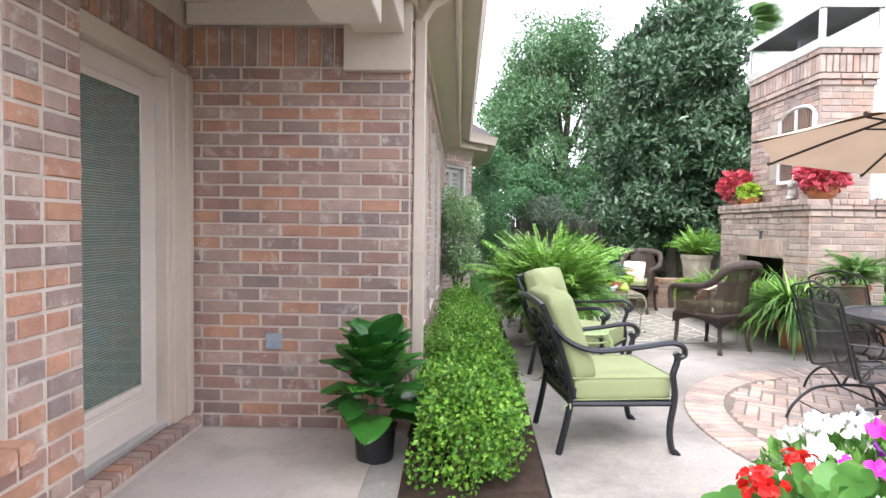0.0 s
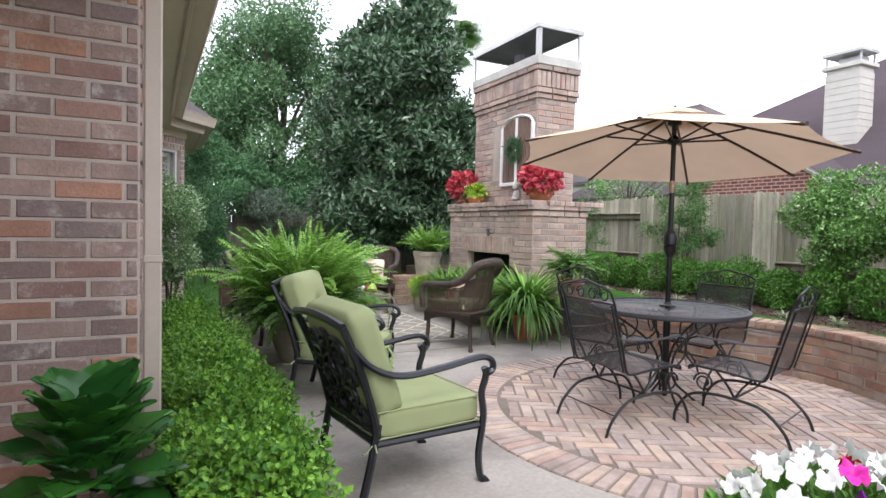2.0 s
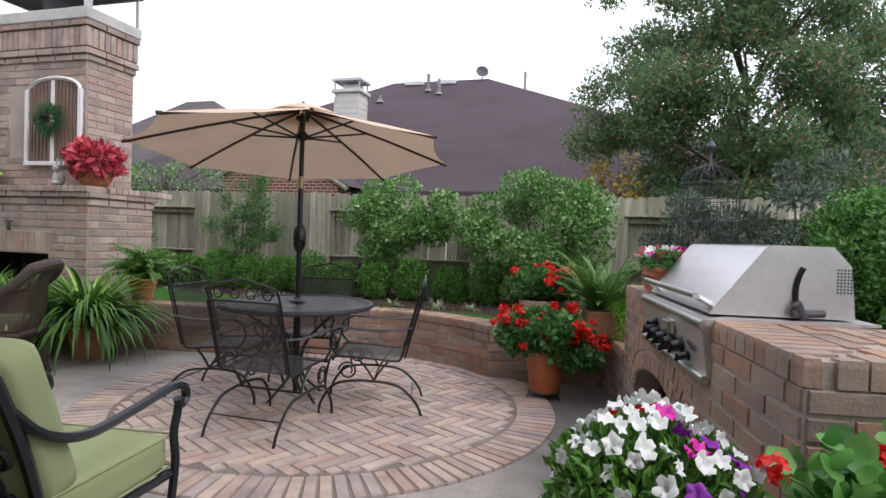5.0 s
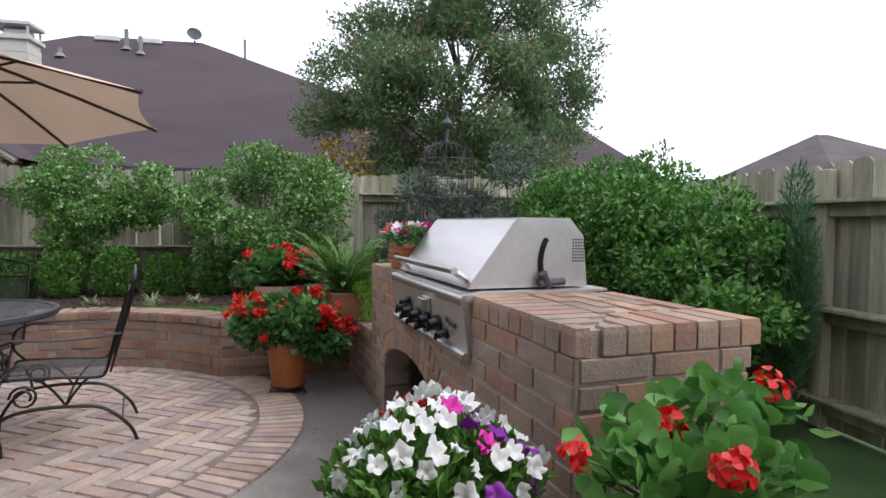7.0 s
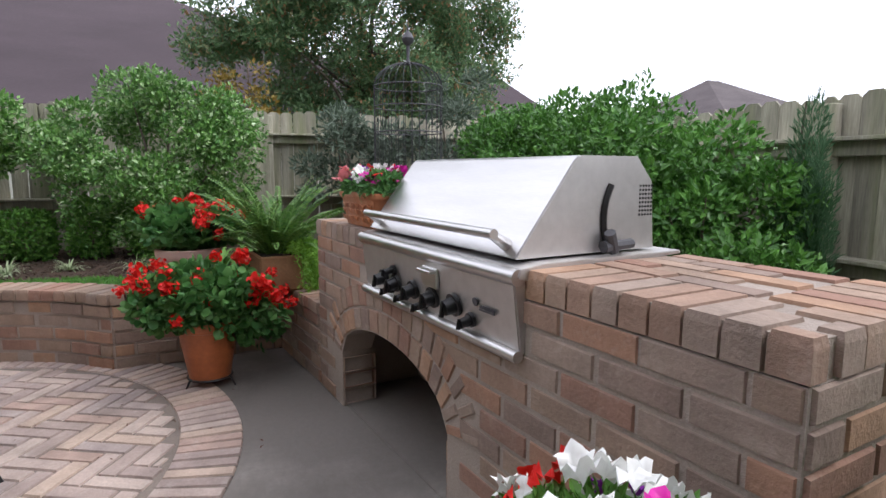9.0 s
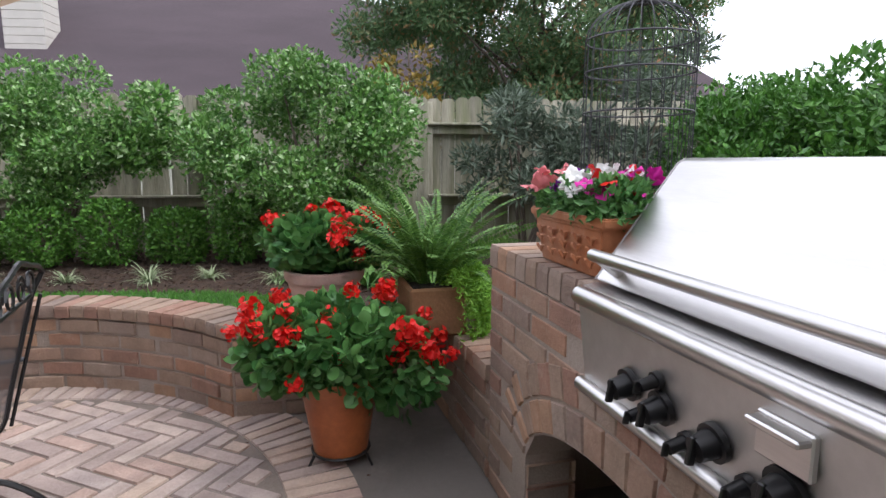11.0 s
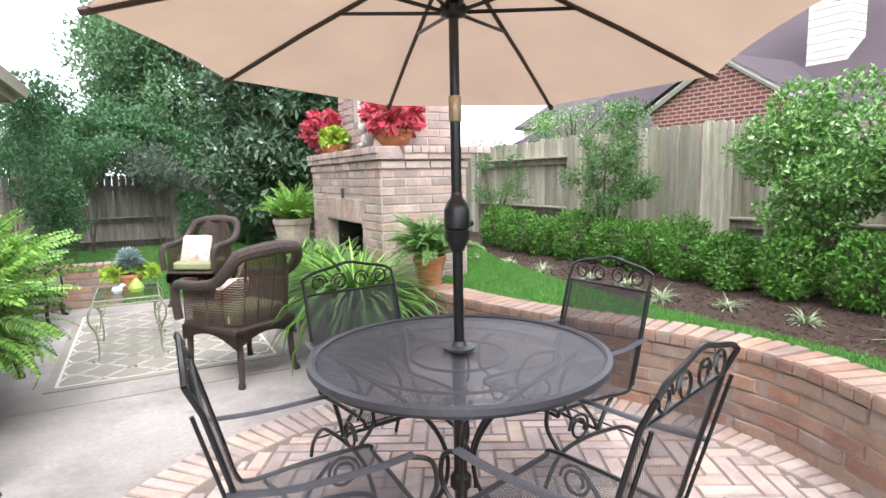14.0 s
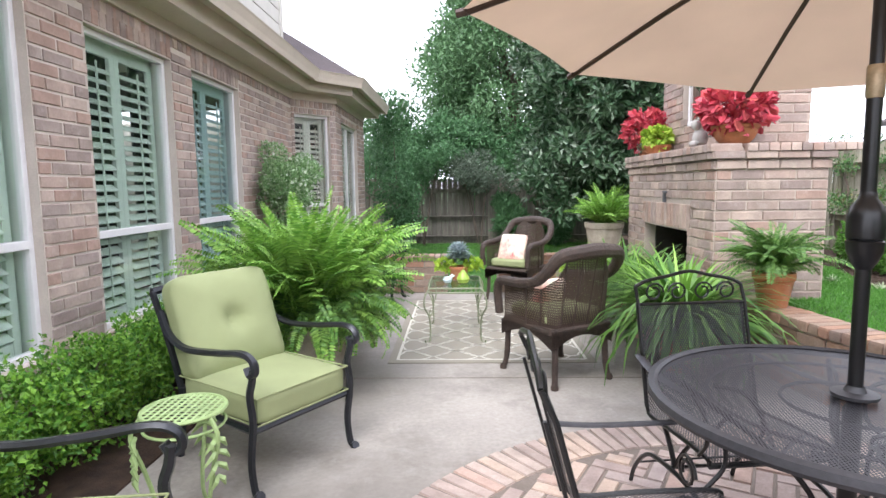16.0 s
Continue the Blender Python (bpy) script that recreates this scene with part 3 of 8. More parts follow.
def limbs(name, base, top, blobs, r0, parent, material, n=14, seed=3):
    bm = bmesh.new()
    g = random.Random(seed)
    base, top = Vector(base), Vector(top)
    line = [base.lerp(top, k / 6) + Vector((g.uniform(-1, 1), g.uniform(-1, 1), 0)) * 0.06 * (k > 0) for k in range(7)]
    tube(bm, line, [r0 * (1 - 0.13 * k) for k in range(7)], 8)
    for b in g.sample(blobs, min(n, len(blobs))):
        e = Vector(b[:3])
        s = line[min(6, max(1, int(6 * (e.z - base.z) / max(0.1, top.z - base.z) * 0.7)))]
        mid = s.lerp(e, 0.5) + Vector((0, 0, 0.1 * (e - s).length))
        tube(bm, [s, mid, e], [r0 * 0.4, r0 * 0.25, r0 * 0.08], 5)
    return part(name, bm, material, parent)


def fronds(name, c, n, length, width, material, parent=None, pin=22, seed=1, lift=(0.3, 1.3), droop=1.0, spread=0.05, label="", az=None):
    """Arching fern fronds with paired leaflets."""
    g = np.random.default_rng(seed)
    Ps, Ds, Ns, Ls, Ws = [], [], [], [], []
    for _ in range(n):
        a = g.uniform(0, 2 * math.pi) if az is None else g.uniform(*az)
        el = g.uniform(*lift)
        ln = length * g.uniform(0.5, 1.1)
        dr = droop * g.uniform(0.6, 1.5)
        h = np.array([math.cos(a), math.sin(a), 0])
        t = np.linspace(0.0, 1, pin)
        # the rib bends over along its length and swings sideways a little
        e = el - dr * 1.5 * t ** 1.4
        az_t = a + g.normal(0, 0.45) * t
        stp = ln / pin
        x, y, z = (np.cumsum(q) * stp for q in (np.cos(e) * np.cos(az_t), np.cos(e) * np.sin(az_t), np.sin(e)))
        P = np.asarray(c) + h * spread * g.uniform(0, 1) + np.stack([x, y, z], 1)
        T = unit(np.gradient(P, axis=0))
        S = unit(np.cross(T, (0, 0, 1.0)))
        U = np.cross(S, T)
        tw = g.normal(0, 0.5)
        S, U = S * math.cos(tw) + U * math.sin(tw), U * math.cos(tw) - S * math.sin(tw)
        w = width * g.uniform(0.75, 1.15) * np.sin(np.pi * np.clip(t * 0.9 + 0.04, 0, 1)) ** 0.6 * (1 - 0.3 * t)
        for sgn in (-1, 1):
            Ps.append(P), Ds.append(sgn * S + 0.35 * T - 0.15 * U + 0.08 * g.normal(size=P.shape)), Ns.append(U + 0.15 * g.normal(size=P.shape)), Ls.append(w), Ws.append(np.full(pin, ln / pin * 1.05))
    return leaves(name, np.concatenate(Ps), np.concatenate(Ds), np.concatenate(Ns), np.concatenate(Ls), np.concatenate(Ws), material, parent, shape="quad", fold=0.05, label=label)


def blades(name, c, n, length, width, material, parent=None, seed=1, lift=(0.5, 1.4), droop=0.9, r0=0.05, segs=5, label="", m=None):
    """Strap leaves that arch outwards. c: one centre or several."""
    g = np.random.default_rng(seed)
    C = np.atleast_2d(np.asarray(c, float))
    C = C[g.integers(0, len(C), n)]
    a, el, ln = g.uniform(0, 2 * math.pi, n), g.uniform(*lift, n), length * g.uniform(0.6, 1.15, n)
    h = np.stack([np.cos(a), np.sin(a), 0 * a], 1)
    side = np.stack([-np.sin(a), np.cos(a), 0 * a], 1)
    t = np.linspace(0, 1, segs + 1)
    e = el[:, None] - droop * 1.7 * g.uniform(0.6, 1.3, (n, 1)) * t ** 1.3
    x, z = (np.cumsum(q, 1) * ln[:, None] / segs for q in (np.cos(e), np.sin(e)))
    x, z = x - x[:, :1], z - z[:, :1]
    P = C[:, None] + h[:, None] * (x + r0 * g.random(n)[:, None])[..., None] + np.array([0, 0, 1]) * z[..., None]
    w = width * np.array([0.7, 1, 1, 0.85, 0.55, 0.06])[: segs + 1] / 2
    V = np.stack([P - side[:, None] * w[None, :, None], P + side[:, None] * w[None, :, None]], 2).reshape(n, -1, 3)
    F = np.array([(2 * k, 2 * k + 1, 2 * k + 3, 2 * k + 2) for k in range(segs)])
    F = (F[None] + V.shape[1] * np.arange(n)[:, None, None]).reshape(-1, 4)
    return put(name, raw(name, V.reshape(-1, 3), F, True), material, parent, label, m=m)


def pot(name, parent, r, h, material, taper=0.7, rim=0.03, z=0.0, label="", soil=True, belly=0.0):
    bm = bmesh.new()
    prof = [(0, 0), (r * taper, 0)]
    for k in range(1, 6):
        t = k / 5
        prof.append((r * (taper + (0.95 - taper) * t) + belly * r * math.sin(math.pi * t), (h - rim * 1.6) * t))
    prof += [(r, h - rim * 1.5), (r * 1.03, h - rim), (r * 1.03, h - 0.006), (r, h), (r * 0.9, h), (r * 0.88, h - rim * 1.5), (r * 0.8, h * 0.5)]
    lathe(bm, [(a, b + z) for a, b in prof])
    ob = part(name, bm, material, parent, label)
    if soil:
        bm = bmesh.new()
        lathe(bm, [(0, z + h - rim * 1.1), (r * 0.88, z + h - rim * 1.3)], 20)
        part("soil", bm, M["soil"], parent)
    return ob

# ---- ground and walls ----
HX, HY = 0.70, 4.64          # house corner beside the porch
def sheet(name, outline, z, material, label, th=0.05, kind="structure"):
    return part(name, prism(bmesh.new(), outline, z - th, z), material, None, label, kind=kind, smooth=False)


bm = bmesh.new()
bmesh.ops.create_grid(bm, x_segments=60, y_segments=60, size=400)
for v in bm.verts:
    v.co.z = -0.12
part("ground", bm, M["lawn"], None, "green lawn running out to the horizon", kind="structure", smooth=False)

CC, RO, RI = (4.27, 4.76), 1.70, 1.42     # brick circle
# inner face of the curved garden wall, at the floor
CURVE = [tuple(p[:2]) for p in smooth_line([(5.10, 7.93, 0), (5.16, 7.5, 0), (5.30, 6.6, 0), (5.52, 5.95, 0), (5.80, 5.3, 0), (5.88, 4.85, 0), (5.80, 4.45, 0), (5.62, 4.05, 0), (5.378, 3.738, 0)], 5)]
KINK = (5.49, 2.745)
U = Vector((0.99, 0.144, 0)).normalized()
Vb = Vector((U.y, -U.x, 0))
CO = Vector((2.157, 2.238, 0))


def cpt(u, v, z=0.0):
    """A place on the grill counter: u along its front, v back from the front, z up."""
    return CO + U * u + Vb * v + Vector((0, 0, z))


patio = [(-0.75, -1.5), (-0.75, 4.6), (0.68, 4.62), (0.85, 4.2), (1.46, 3.6), (1.5, 5.0), (1.56, 7.3), (1.6, 10.56), (5.5, 10.56), (5.5, 7.9)]
patio += CURVE + [KINK, (4.9, 2.5), tuple(cpt(0, 0.3)[:2]), (2.2, 1.2), (2.2, -1.5)]
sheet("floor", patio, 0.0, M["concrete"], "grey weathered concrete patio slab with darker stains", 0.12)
for i, (y0, y1, x0, x1) in enumerate(((7.262, 7.268, 1.6, 5.1),)):
    boxed("trim", (x0, y0, 0.0), (x1, y1, 0.003), M["joint"], bevel=0, label="dark saw-cut joint in the concrete slab", kind="structure")
boxed("floor", (-0.62, 2.2, 0.0), (0.55, 4.62, 0.006), M["porch"], label="pale brown concrete of the covered porch", kind="structure", bevel=0.0)

# raised bed behind the curved wall
bed = [p for p in CURVE[1:]] + [KINK, tuple(cpt(2.6, 0.25)[:2]), (4.6, 2.0), (4.4, 1.2), (4.3, -0.2), (8.33, -0.2), (8.33, 14.0), (5.95, 14.0), (5.95, 7.93)]
bed_in = [(x + 0.08, y) for x, y in bed[:len(CURVE) - 1]] + bed[len(CURVE) - 1:]
sheet("ground", bed_in, 0.40, M["mulch"], "dark brown mulch of the raised planting bed", 0.5)
grass_edge = [(7.1, 9.6), (6.75, 8.6), (6.5, 7.4), (6.36, 6.3), (6.36, 5.4), (6.38, 4.6), (6.28, 3.9), (6.0, 3.3), (5.75, 3.15)]
lawn_in = [(x + 0.25, y) for x, y in CURVE[1:]] + [(5.62, 3.2)]
strip = lawn_in + grass_edge[::-1] + [(5.96, 9.6), (5.96, 7.9)]
sheet("ground", strip, 0.425, M["lawn"], "mown green grass strip behind the curved brick wall", 0.06)
sheet("ground", [(0.74, 3.66), (0.85, 3.6), (1.44, 3.62), (1.5, 5.0), (1.56, 7.3), (1.6, 10.5), (0.72, 10.5), (0.72, 4.7)], 0.012, M["mulch"], "dark mulch under the boxwood hedge beside the house", 0.1)


def grass(name, poly_fn, n, z, x0, x1, y0, y1, h, seed):
    g = np.random.default_rng(seed)
    P = np.stack([g.uniform(x0, x1, n), g.uniform(y0, y1, n), np.full(n, z)], 1)
    P = P[poly_fn(P)]
    D = g.normal(size=P.shape) * 0.45 + (0, 0, 1)
    put(name, raw(name, *leaf_arrays(P, D, g.normal(size=P.shape), h * g.uniform(0.6, 1.3, len(P)), 0.006, shape="quad")), LEAF["grass"], None, "short green grass blades of the lawn", "grass", "stuff")


def inside(poly):
    q = np.array(poly)

    def f(P):
        x, y = P[:, 0], P[:, 1]
        c = np.zeros(len(P), bool)
        for (x0, y0), (x1, y1) in zip(q, np.roll(q, -1, 0)):
            if y0 != y1:
                c ^= ((y0 > y) != (y1 > y)) & (x < (x1 - x0) * (y - y0) / (y1 - y0) + x0)
        return c
    return f


grass("grass", inside(strip), 90000, 0.42, 5.3, 7.6, 3.0, 9.6, 0.035, 3)
grass("grass", lambda P: P[:, 0] < 8.3, 60000, -0.12, 0.8, 8.3, 10.9, 17.8, 0.07, 4)

# porch and house
south = wall_solid("wall_porch", [(-0.72, HY), (HX, HY)], 0.18, -0.05, 2.75, [], M["mortar"], None, "brick porch end wall in mixed red and grey bricks", back=0.0015)
win_y = [(5.36, 6.51, 0.40, 2.41), (7.02, 8.12, 0.40, 2.41), (8.48, 9.58, 0.40, 2.41)]
holes = [(a - HY, b - HY, z0, z1) for a, b, z0, z1 in win_y]
B0, B1, B2, B3 = (HX, 11.5), (1.2, 12.1), (1.2, 14.7), (0.4, 15.5)
east = wall_solid("wall_east", [(HX, HY + 0.001), B0], 0.2, -0.05, 2.75, holes, M["mortar"], None, "long brick house wall with tall shuttered windows", back=0.0015)
bay_len = math.dist(B0, B1)
bay_holes = [(0.06, 0.68, 0.40, 2.41), (bay_len + 0.45, bay_len + 1.85, 0.40, 2.38)]
bay = wall_solid("wall_bay", [B0, B1, B2, B3], 0.2, -0.05, 2.75, bay_holes, M["mortar"], None, "brick bay of the house with angled windows", back=0.0015)
west_holes = [(1.45, 2.7, 0.4, 2.3)]
DX = -0.68
door_wall = wall_solid("wall_west", [(DX, 3.30), (DX, HY)], 0.16, -0.05, 2.75, [(0.0, 1.20, 0.10, 2.17)], M["mortar"], None, "brick wall around the porch door", back=0.0)
pier = wall_solid("wall_pier", [(-0.45, 3.10), (-0.45, 3.30)], 0.4, -0.05, 2.75, [], M["mortar"], None, "brick pier between porch window and door", back=0.0015)
wsouth = wall_solid("wall_south", [(-0.45, 1.6), (-0.45, 3.10)], 0.2, -0.05, 2.75, [(0.22, 1.32, 0.50, 2.3)], M["mortar"], None, "brick wall with a white porch window", back=0.0015)
boxed("wall_house_rear", (-6, 1.6, -0.1), (-5.8, 15.5, 2.75), M["siding"], kind="structure", label="plain rear wall of the house")
boxed("wall_house_side", (-6, 1.4, -0.1), (-0.45, 1.6, 2.75), M["siding"], kind="structure", label="plain side wall of the house")
boxed("wall_house_far", (-6, 15.5, -0.1), (0.4, 15.65, 2.75), M["siding"], kind="structure", label="plain far wall of the house")

# porch ceiling, beam, roof
# the southern stretch, below y 2.7, is an unseen extension added to shade the porch
boxed("ceiling", (-0.9, 1.7, 2.70), (0.42, HY + 0.1, 2.74), M["trim_light"], kind="structure", label="cream painted porch ceiling")
boxed("beam", (0.36, 2.7, 2.42), (0.66, HY - 0.03, 2.70), M["trim_light"], kind="structure", label="cream painted porch beam", bevel=0.006)
boxed("beam", (0.33, 2.7, 2.24), (0.62, 3.9, 2.42), M["trim_light"], kind="structure", label="cream boxed lower part of the porch beam", bevel=0.006)
boxed("trim", (0.30, 4.56, 2.20), (0.705, 4.62, 2.74), M["trim"], kind="structure", label="beige board cap where the beam meets the brick", bevel=0.004)
boxed("trim", (-0.66, HY - 0.06, 2.48), (0.3, HY - 0.02, 2.70), M["trim_light"], kind="structure", label="cream frieze board above the bricks")
boxed("trim", (-0.66, 2.0, 2.60), (-0.40, HY - 0.06, 2.70), M["trim_light"], kind="structure", label="cream crown moulding under the porch ceiling")


def eave(path, name="eave"):
    """Soffit, fascia and gutter along a plan path of the wall face."""
    P = [Vector((*p, 0)) for p in path]
    out = []
    for i, p in enumerate(P):
        ds = []
        if i:
            ds.append((p - P[i - 1]).normalized())
        if i < len(P) - 1:
            ds.append((P[i + 1] - p).normalized())
        ns = [Vector((d.y, -d.x, 0)) for d in ds]
        n = sum(ns, Vector()).normalized()
        out.append((p, n / n.dot(ns[0])))
    prof = [(0.0, 2.60, "a"), (0.035, 2.60), (0.04, 2.70), (0.26, 2.74), (0.26, 2.70), (0.285, 2.70), (0.30, 2.78), (0.31, 2.84), (0.42, 2.82), (0.44, 2.80), (0.455, 2.86), (0.48, 2.93), (0.49, 2.95), (0.47, 2.95), (0.46, 2.90), (0.33, 2.90), (0.3, 2.98), (0.0, 2.98)]
    bm = bmesh.new()
    rows = [[bm.verts.new((p + n * q[0]).to_tuple()[:2] + (q[1],)) for q in prof] for p, n in out]
    for a, b in zip(rows, rows[1:]):
        for k in range(len(prof) - 1):
            bm.faces.new((a[k], b[k], b[k + 1], a[k + 1]))
    for r in (rows[0], rows[-1]):
        bm.faces.new(r)
    bmesh.ops.recalc_face_normals(bm, faces=bm.faces[:])
    return part(name, bm, M["trim"], None, "beige eave with soffit, fascia board and gutter", kind="structure", smooth=False)


eave([(HX, 2.6), B0, B1, (B1[0], 14.55), (0.3, 14.56)])
bm = bmesh.new()
e = 0.46
rp = [(HX + e, 2.6), (HX + e, 11.3), (B1[0] + e, 11.9), (B1[0] + e, 14.55 + e), (-6, 15.0)]
lo = [bm.verts.new((x, y, 2.93)) for x, y in rp]
hi = [bm.verts.new(p) for p in ((-2.6, 2.6, 5.0), (-2.6, 10.5, 5.0), (-1.6, 11.5, 4.9), (-2.2, 12.2, 4.95), (-6, 12.2, 4.9))]
for i in range(4):
    bm.faces.new((lo[i], lo[i + 1], hi[i + 1], hi[i]))
part("roof_house", bm, M["shingle"], None, "dark grey shingle roof of the house", kind="structure", smooth=False)
up = boxed("wall_upper", (-5.0, 6.0, 2.99), (0.62, 11.45, 5.6), M["siding"], kind="structure", label="cream lap siding of the upper storey")
for k in range(14):
    boxed("board", (0.62, 6.0, 3.0 + k * 0.19), (0.64, 11.45, 3.18 + k * 0.19), M["siding"], up, bevel=0.003)
boxed("trim", (0.60, 11.35, 2.99), (0.655, 11.47, 5.6), M["siding"], kind="structure", label="cream corner board of the upper storey")
# downspout
bm = bmesh.new()
box(bm, (HX + 0.012, HY + 0.06, 0.15), (HX + 0.085, HY + 0.13, 2.55), 0.008)
box(bm, (HX + 0.012, HY + 0.055, 1.1), (HX + 0.09, HY + 0.135, 1.13), 0.003)
tube(bm, [(HX + 0.05, HY + 0.095, 2.54), (HX + 0.12, HY + 0.1, 2.66), (HX + 0.36, HY + 0.12, 2.8)], 0.035, 6)
part("downspout", bm, M["trim"], None, "beige metal downspout at the brick corner", "downspout", "structure")

# door
def porch_door():
    d = boxed("door_1", (DX - 0.06, 3.32, 0.135), (DX - 0.02, 4.30, 2.09), M["door"], kind="structure", label="closed cream half-glazed porch door with blinds", bevel=0.004)
    boxed("door_panel", (DX - 0.02, 3.40, 0.20), (DX - 0.012, 4.22, 0.33), M["door"], d, 0.006)
    f = [(3.36, 3.46, 0.36, 1.98), (4.13, 4.17, 0.36, 1.98), (3.46, 4.13, 0.36, 0.40), (3.46, 4.13, 1.94, 1.98)]
    for y0, y1, z0, z1 in f:
        boxed("glazing_bead", (DX - 0.02, y0, z0), (DX - 0.004, y1, z1), M["door"], d, 0.005)
    bm = bmesh.new()
    for k in range(118):
        z = 0.41 + k * 0.013
        box(bm, (DX - 0.018, 3.46, z), (DX - 0.015, 4.13, z + 0.0095))
    part("blind", bm, M["blind"], d, "closed grey-green mini blind", kind="stuff", smooth=False)
    boxed("glass", (DX - 0.012, 3.46, 0.40), (DX - 0.009, 4.13, 1.94), M["glass"], d, 0)
    bm = bmesh.new()
    for z in (0.35, 1.15, 1.9):
        tube(bm, [(DX - 0.008, 4.305, z - 0.05), (DX - 0.008, 4.305, z + 0.05)], 0.008, 8)
    part("hinge", bm, M["metal_cap"], d)


M["blind"] = mat("mini_blind", (0.15, 0.21, 0.20), 0.6, vary=0.04, bump=0)
porch_door()
for k, (y0, y1, x1) in enumerate(((4.335, 4.38, 0.03), (4.38, 4.52, 0.045), (4.52, 4.57, 0.06), (4.57, 4.625, 0.045))):
    boxed("trim", (DX - 0.05, y0, 0.10), (DX + x1, y1, 2.16), M["trim"], kind="structure", label="beige moulded door casing", bevel=0.004)
boxed("trim", (DX - 0.05, 3.31, 2.10), (DX + 0.04, 4.335, 2.20), M["trim"], kind="structure", label="beige moulded door head", bevel=0.004)
boxed("trim", (DX - 0.10, 4.305, 0.135), (DX - 0.07, 4.335, 2.10), M["dark"], kind="structure", label="dark weather strip of the door", bevel=0)
boxed("door_sill", (DX - 0.06, 3.31, 0.10), (DX + 0.02, 4.57, 0.135), M["metal_cap"], kind="structure", label="pale metal door threshold", bevel=0.004)
step = boxed("step", (DX, 3.0, 0.0), (DX + 0.10, 4.62, 0.085), M["mortar"], kind="structure", label="brick rowlock doorstep", bevel=0.003)
boxed("outlet_box", (-0.185, HY - 0.035, 0.50), (-0.085, HY + 0.0, 0.60), mat("grey_plastic", (0.32, 0.36, 0.42), 0.5), label="grey weatherproof outlet box on the brick wall", category="outlet", bevel=0.008)


def window(name, o, d, w, z0, z1, shutter, label, mid=None, split=1):
    """A window in an opening that starts at o (outer face) and runs along d: frame, panes and plantation shutters."""
    n = Vector((d.y, -d.x, 0))
    R = Matrix((d, -n, Vector((0, 0, 1)))).transposed().to_4x4()
    T = Matrix.Translation((o[0], o[1], 0)) @ R
    root = tagged(new(name), label, "window", "", "structure")
    root.matrix_basis = T
    bm = bmesh.new()
    y0, y1 = 0.055, 0.105
    for a, b, c, e_ in ((0, 0.04, z0, z1), (w - 0.04, w, z0, z1), (0.04, w - 0.04, z0, z0 + 0.045), (0.04, w - 0.04, z1 - 0.04, z1)):
        box(bm, (a, y0, c), (b, y1, e_), 0.004)
    if mid:
        box(bm, (0.04, y0 - 0.008, mid - 0.025), (w - 0.04, y1, mid + 0.025), 0.004)
    for k in range(1, split):
        box(bm, (w * k / split - 0.025, y0, z0 + 0.045), (w * k / split + 0.025, y1, z1 - 0.04), 0.004)
    part("window_frame", bm, M["white"], root)
    boxed("pane", (0.04, 0.08, z0 + 0.045), (w - 0.04, 0.086, z1 - 0.04), M["glass"], root, 0).visible_shadow = False
    nl = max(2, round(w / 0.58))
    pw = (w - 0.08) / nl
    for i in range(nl):
        bm = bmesh.new()
        x = 0.04 + i * pw
        for a, b, c, e_ in ((x, x + 0.06, z0, z1), (x + pw - 0.06, x + pw, z0, z1), (x + 0.06, x + pw - 0.06, z0, z0 + 0.1), (x + 0.06, x + pw - 0.06, z1 - 0.12, z1)):
            box(bm, (a, 0.15, c), (b, 0.18, e_), 0.003)
        sh = part("shutter", bm, shutter, root)
        nn = int((z1 - z0 - 0.24) / 0.075)
        bm = bmesh.new()
        for k in range(nn):
            z = z0 + 0.14 + k * 0.075
            m = Matrix.Translation((x + pw / 2, 0.165, z)) @ Euler((radians(38), 0, 0)).to_matrix().to_4x4()
            box(bm, (-pw / 2 + 0.062, -0.036, -0.004), (pw / 2 - 0.062, 0.036, 0.004), 0, m)
        box(bm, (x + pw / 2 - 0.007, 0.118, z0 + 0.15), (x + pw / 2 + 0.007, 0.13, z1 - 0.17), 0.002)
        part("louvre", bm, shutter, sh, smooth=False)
    # added near-black sheet: the unlit room behind the louvres, put into its colour
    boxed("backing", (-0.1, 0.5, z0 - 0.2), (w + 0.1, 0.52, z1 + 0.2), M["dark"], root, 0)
    for a, b in ((0, 0.012), (w - 0.012, w)):
        boxed("reveal", (a, 0.105, z0), (b, 0.2, z1), shutter, root, 0)
    return root


dY = Vector((0, 1, 0))
window("window_1", (HX, 5.36), dY, 1.15, 0.40, 2.41, M["shutter"], "tall white-framed window with pale green plantation shutters", 1.05)
window("window_2", (HX, 7.02), dY, 1.10, 0.40, 2.41, M["shutter"], "tall white-framed window with pale green plantation shutters", 1.05)
window("window_3", (HX, 8.48), dY, 1.10, 0.40, 2.41, M["shutter_blue"], "tall white-framed window with blue-grey plantation shutters", 1.05)
dB = Vector((B1[0] - B0[0], B1[1] - B0[1], 0)).normalized()
pb = Vector((*B0, 0)) + dB * 0.06
window("window_4", (pb.x, pb.y), dB, 0.62, 0.40, 2.41, M["siding"], "angled bay window with white shutters", 1.1)
window("window_5", (B1[0], B1[1] + 0.45), dY, 1.4, 0.40, 2.38, M["siding"], "bay side window in two lights", None, 2)
window("window_6", (-0.50, 1.82), dY, 1.1, 0.55, 2.3, M["siding"], "white porch window beside the brick pier", 1.3, 1)

# ---- fireplace ----
FX0, FX1, FY0, FY1, FZ = 5.08, 5.95, 7.93, 10.2, 1.52
fire = tagged(new("outdoor_fireplace"), "tall outdoor brick fireplace with a chimney stack and metal cap", "fireplace")
fire.matrix_basis = pose(5.5, 9.05, 0)
FI = fire.matrix_basis.inverted()


